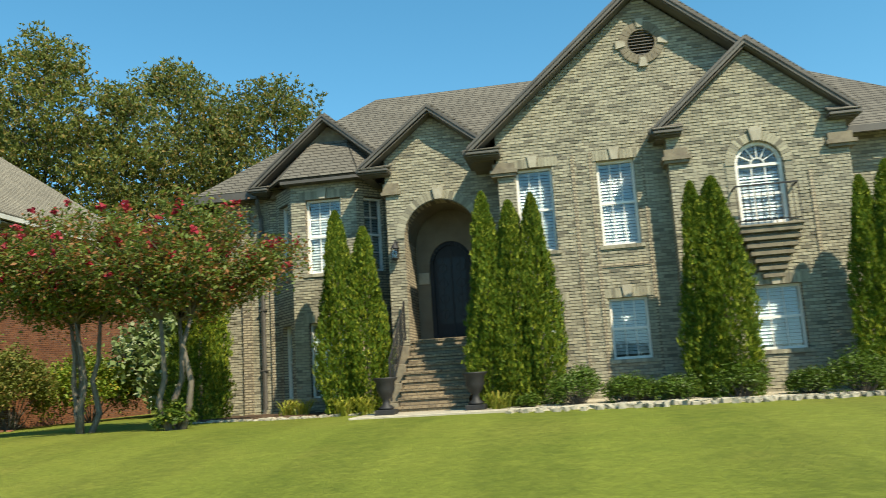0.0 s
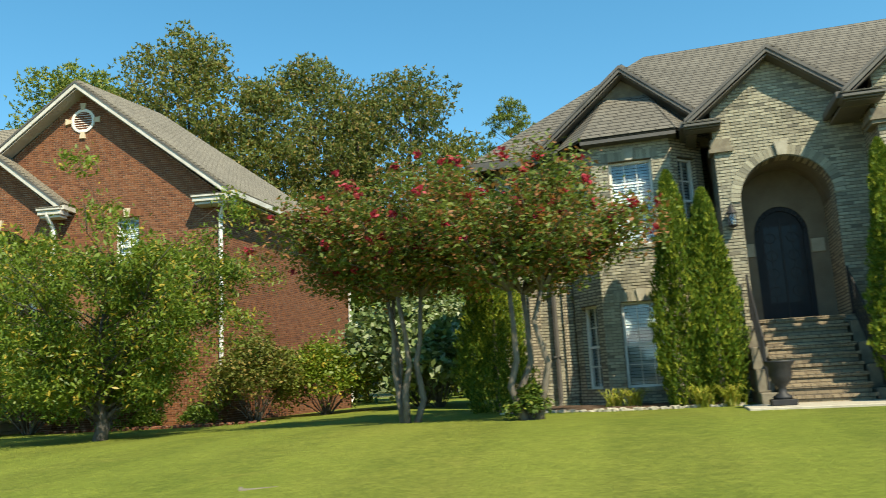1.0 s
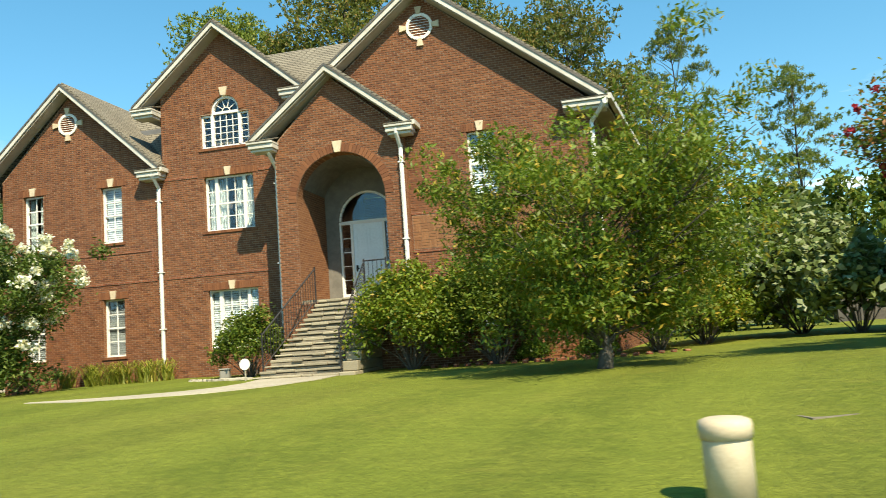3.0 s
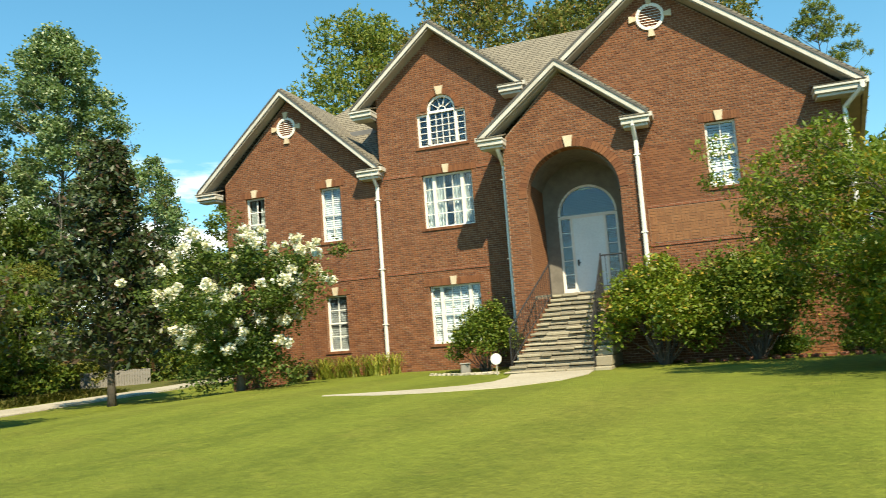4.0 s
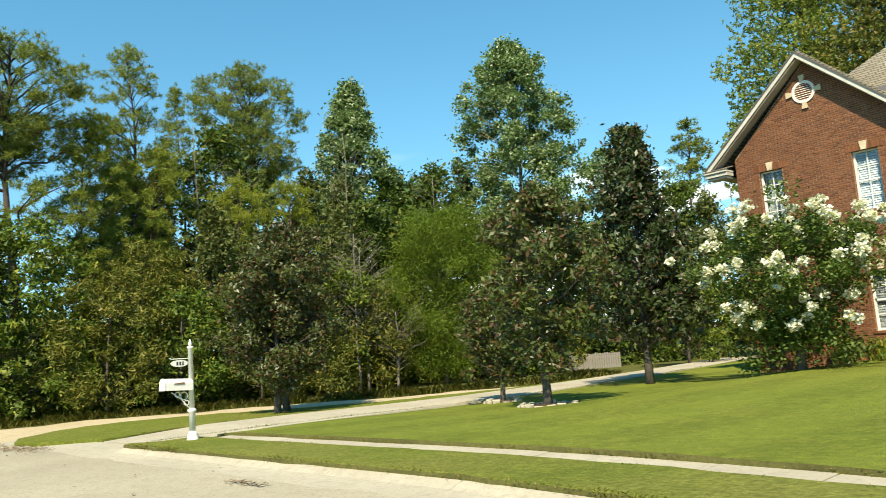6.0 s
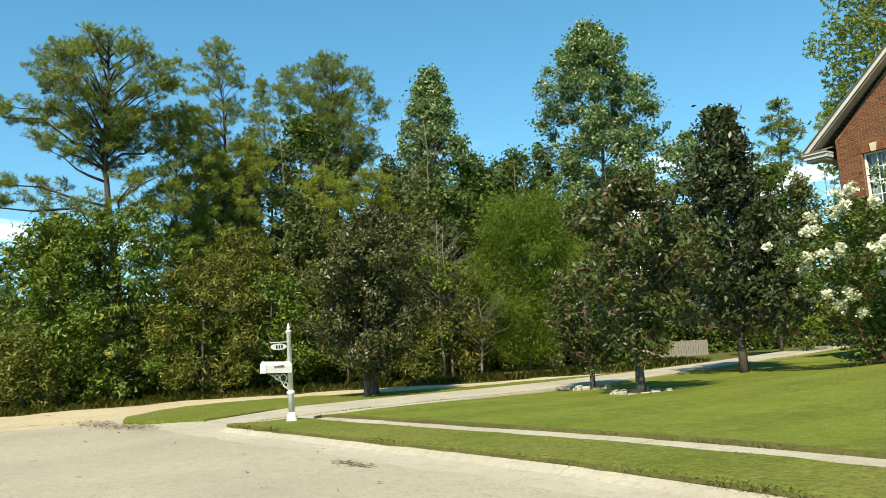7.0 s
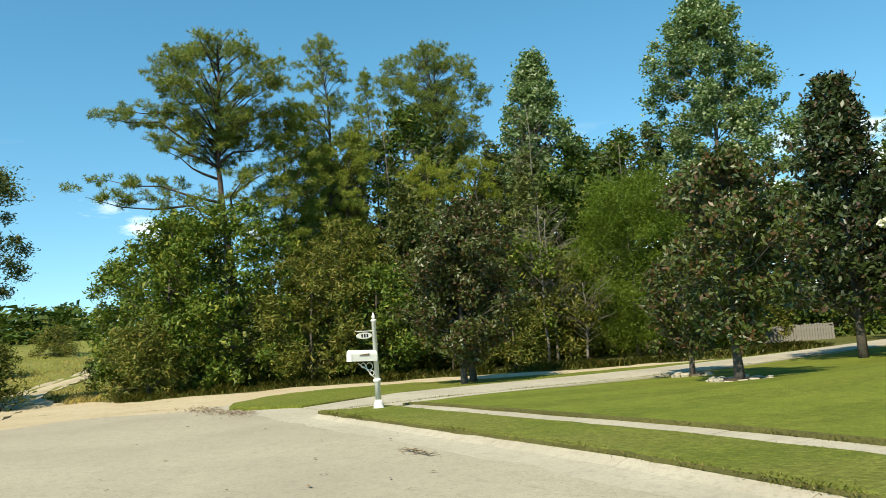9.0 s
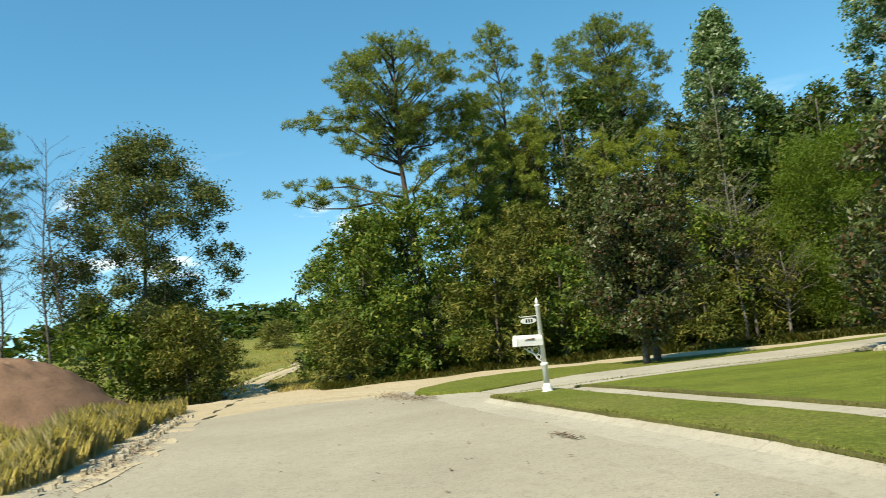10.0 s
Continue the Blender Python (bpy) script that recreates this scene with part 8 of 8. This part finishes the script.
rng = np.random.default_rng(12)
pts = []
for x in np.arange(-37.4, 4, 0.014):                       # along the pavement, the verge and the kerb
    for y0, n in ((WALK1 + 0.02, 4), (WALK0 - 0.04, 1), (KERB + 0.02, 4)):
        for _ in range(n):
            y = y0 + rng.normal() * 0.03
            pts.append((x + rng.uniform(0, 0.012), y + bend(x), road_z(x) + rng.uniform(0.05, 0.14)))
blades("grass_edge", pts, 0.028, 0.005, L_EDGE, 13, "tufted grass edges along pavement and kerb", 1.2)
pts = [(x, y + bend(x), road_z(x) + 0.13) for x, y in zip(rng.uniform(-37.0, -12.0, 20000), rng.uniform(KERB + 0.05, WALK0 - 0.05, 20000))]
blades("verge_blades", pts, 0.016, 0.004, L_GRASS, 14, "uneven grass blades on the verge", 1.0)
pts = []
for y in np.arange(8.0, 34, 0.01):                         # along the driveway
    pts.append((along(DRIVE_R, y) + 0.08 + abs(rng.normal()) * 0.04, y, lawn_z(-38, y) + 0.02))
    pts.append((along(DRIVE_L, y) - 0.08 - abs(rng.normal()) * 0.05, y, lawn_z(-41, y) - 0.04))
blades("drive_grass", pts, 0.04, 0.005, L_GRASS, 15, "tufted grass along the driveway", 0.7)
pts = []
for _ in range(20000):                                     # dry weeds round the hump and along the shoulder
    a, q = rng.uniform(-1.9, 2.2), rng.uniform(2.4, 5.6)
    x, y = -48.2 + math.cos(a) * q * 1.25, -4.0 + math.sin(a) * q * 0.8
    if y < along(SHOULDER, x) - 0.5 + 0.5 * noise.noise((x * 0.5, 0, 0)):
        pts.append((x, y, 0.0))
for _ in range(19000):
    x = -50 + 17 * rng.uniform() ** 0.8
    y = along(SHOULDER, x) - 0.7 - abs(rng.normal()) * 1.2
    if noise.noise((x * 0.7, y * 0.7, 2)) > -0.25:
        pts.append((x, y, 0.0))
blades("dry_weeds", pts, 0.5, 0.006, L_WEED, 16, "tall dry yellow-green weeds", 0.35)
pts = []
for _ in range(9000):                                     # the foot of the wood
    y = rng.uniform(5.4, 33)
    x = (along(TRACK_L, y) if y < 26 else along(DRIVE_L, y) - 0.8) - abs(rng.normal()) * 1.3 - 0.1
    pts.append((x, y, base_z(x, y) + 0.02))
blades("undergrowth_edge", pts, 0.3, 0.012, L_BRUSH, 18, "dull weeds and seedlings at the foot of the wood", 0.8)
pts = []
for _ in range(18000):
    x = rng.uniform(-95, -56.5)
    y = lane_y(x) + (1.2 + abs(rng.normal()) * (1.6 if x > -66 else 3.5)) * (1 if rng.uniform() < 0.5 else -1)
    pts.append((x, y, base_z(x, y) + 0.02))
blades("lane_grass", pts, 0.22, 0.008, L_WEED, 17, "long yellow-green grass beside the lane", 0.6)


def litter(name, cx, cy, rx, ry, n, seed, label):
    rng = np.random.default_rng(seed)
    c = np.stack([cx + rng.normal(size=n) * rx, cy + rng.normal(size=n) * ry, np.full(n, road_z(cx) + 0.035)], 1)
    ob = leaf_mesh(name, c, 0.045, M_DRYLEAF, None, rng, 0.4, 3.0)
    tagged(ob, label, "leaf litter", kind="stuff")


litter("leaf_litter", -30.7, 6.62, 0.26, 0.06, 60, 21, "small drift of brown leaves on the road")
litter("leaf_litter", -43.2, 6.6, 1.3, 0.25, 420, 22, "line of brown twigs and leaves at the road's end")
litter("leaf_litter", -41.2, 6.9, 0.6, 0.2, 200, 23, "line of brown twigs and leaves at the road's end")
litter("leaf_litter", -28, 5.5, 6.0, 1.6, 60, 24, "scattered dry leaves on the road")
litter("leaf_litter", -37.5, 0.35, 2.6, 0.22, 700, 25, "crumbled bark and leaves along the road's edge")
for i in range(90):                                        # stones and clods on the shoulder
    q = random.Random(700 + i)
    x = q.uniform(-46, -32.5)
    y = along(SHOULDER, x) - abs(q.gauss(0, 0.28)) + 0.08
    r = q.uniform(0.03, 0.1)
    stone("stone", x, y, 0.06, r * 1.6, r, r * 0.6, 700 + i, "pale stone on the sandy shoulder", "stones on the shoulder", material=M_PEBBLE if i % 3 else M_DIRT)

# ---- the bricks of the fronts, course by course ----
COURSE, LONG, JOINT = 0.0677, 0.205, 0.0095


def spans(loop, z0, z1):
    """Where an outline lies between two heights: its crossings at the lower, the middle and the upper."""
    out = []
    for z in (z0, (z0 + z1) / 2, z1):
        cut = sorted(a[0] + (b[0] - a[0]) * (z - a[1]) / (b[1] - a[1]) for a, b in zip(loop, loop[1:] + loop[:1]) if (a[1] <= z) != (b[1] <= z))
        out.append(list(zip(cut[::2], cut[1::2])))
    return out


def lay_courses(host, outline, holes, place, origin, joined_m, single_m, single, label, seed, rough=1.0):
    """Bricks in running bond, proud of the mortar; those inside the rectangle single are objects of their own."""
    rng = random.Random(seed)
    verts, faces, alone = [], [], []
    z, low, high = 0, min(p[1] for p in outline), max(p[1] for p in outline)
    row = math.ceil(low / COURSE)
    while (row + 1) * COURSE < high:
        z0, z1 = row * COURSE, (row + 1) * COURSE - JOINT
        wall_spans = spans(outline, z0, z1)
        gaps = [g for h in holes for level in spans(h, z0 - 0.005, z1 + 0.005) for g in level]
        if all(wall_spans):
            a, b = max(s[0][0] for s in wall_spans), min(s[-1][1] for s in wall_spans)
            x = math.floor(a / LONG) * LONG - (LONG / 2 if row % 2 else 0)
            while x < b:
                bits = [(max(x, a + 0.002), min(x + LONG - JOINT, b - 0.002))]
                for g0, g1 in gaps:
                    bits = [q for p0, p1 in bits for q in ((p0, min(p1, g0 - 0.004)), (max(p0, g1 + 0.004), p1)) if q[1] - q[0] > 0.03] if gaps else bits
                for p0, p1 in bits:
                    if p1 - p0 < 0.03:
                        continue
                    out = 0.010 + rng.uniform(-0.003, 0.004) * rough
                    if single and single[0] < p0 and p1 < single[1] and single[2] < z0 and z1 < single[3]:
                        alone.append((p0, p1, z0, z1, out))
                        continue
                    k = len(verts)
                    e = 0.004
                    for d, i in ((-0.004, 0.0), (out, e)):
                        verts += [Vector(place(u, d, h)) - origin for u, h in ((p0 + i, z0 + i), (p1 - i, z0 + i), (p1 - i, z1 - i), (p0 + i, z1 - i))]
                    faces += [(k + 4, k + 5, k + 6, k + 7), (k, k + 1, k + 5, k + 4), (k + 1, k + 2, k + 6, k + 5), (k + 2, k + 3, k + 7, k + 6), (k + 3, k, k + 4, k + 7)]
                x += LONG
        row += 1
    ob = raw("brick_facing", verts, faces, joined_m, host)
    tagged(ob, label, kind="stuff")
    AT[0] = origin
    rows = []
    for p0, p1, z0, z1, out in alone:
        a, b = place(p0, -0.004, z0), place(p1, out, z1)
        rows.append((min(a[0], b[0]), max(a[0], b[0]), min(a[1], b[1]), max(a[1], b[1]), z0, z1))
    pieces("brick", rows, single_m, host)
    AT[0] = Vector((0, 0, 0))


for n, (host, outline, holes, place, origin, kind, single) in enumerate(FRONTS):
    if kind == "red":
        lay_courses(host, outline, holes, place, origin, M_RED_COURSE, M_RED_PIECE, single, "weathered orange-red brick courses", 800 + n)
    else:
        lay_courses(host, outline, holes, place, origin, M_GREY_COURSE, M_GREY_PIECE, single, "rough tan-grey brick courses", 800 + n, 2.3)
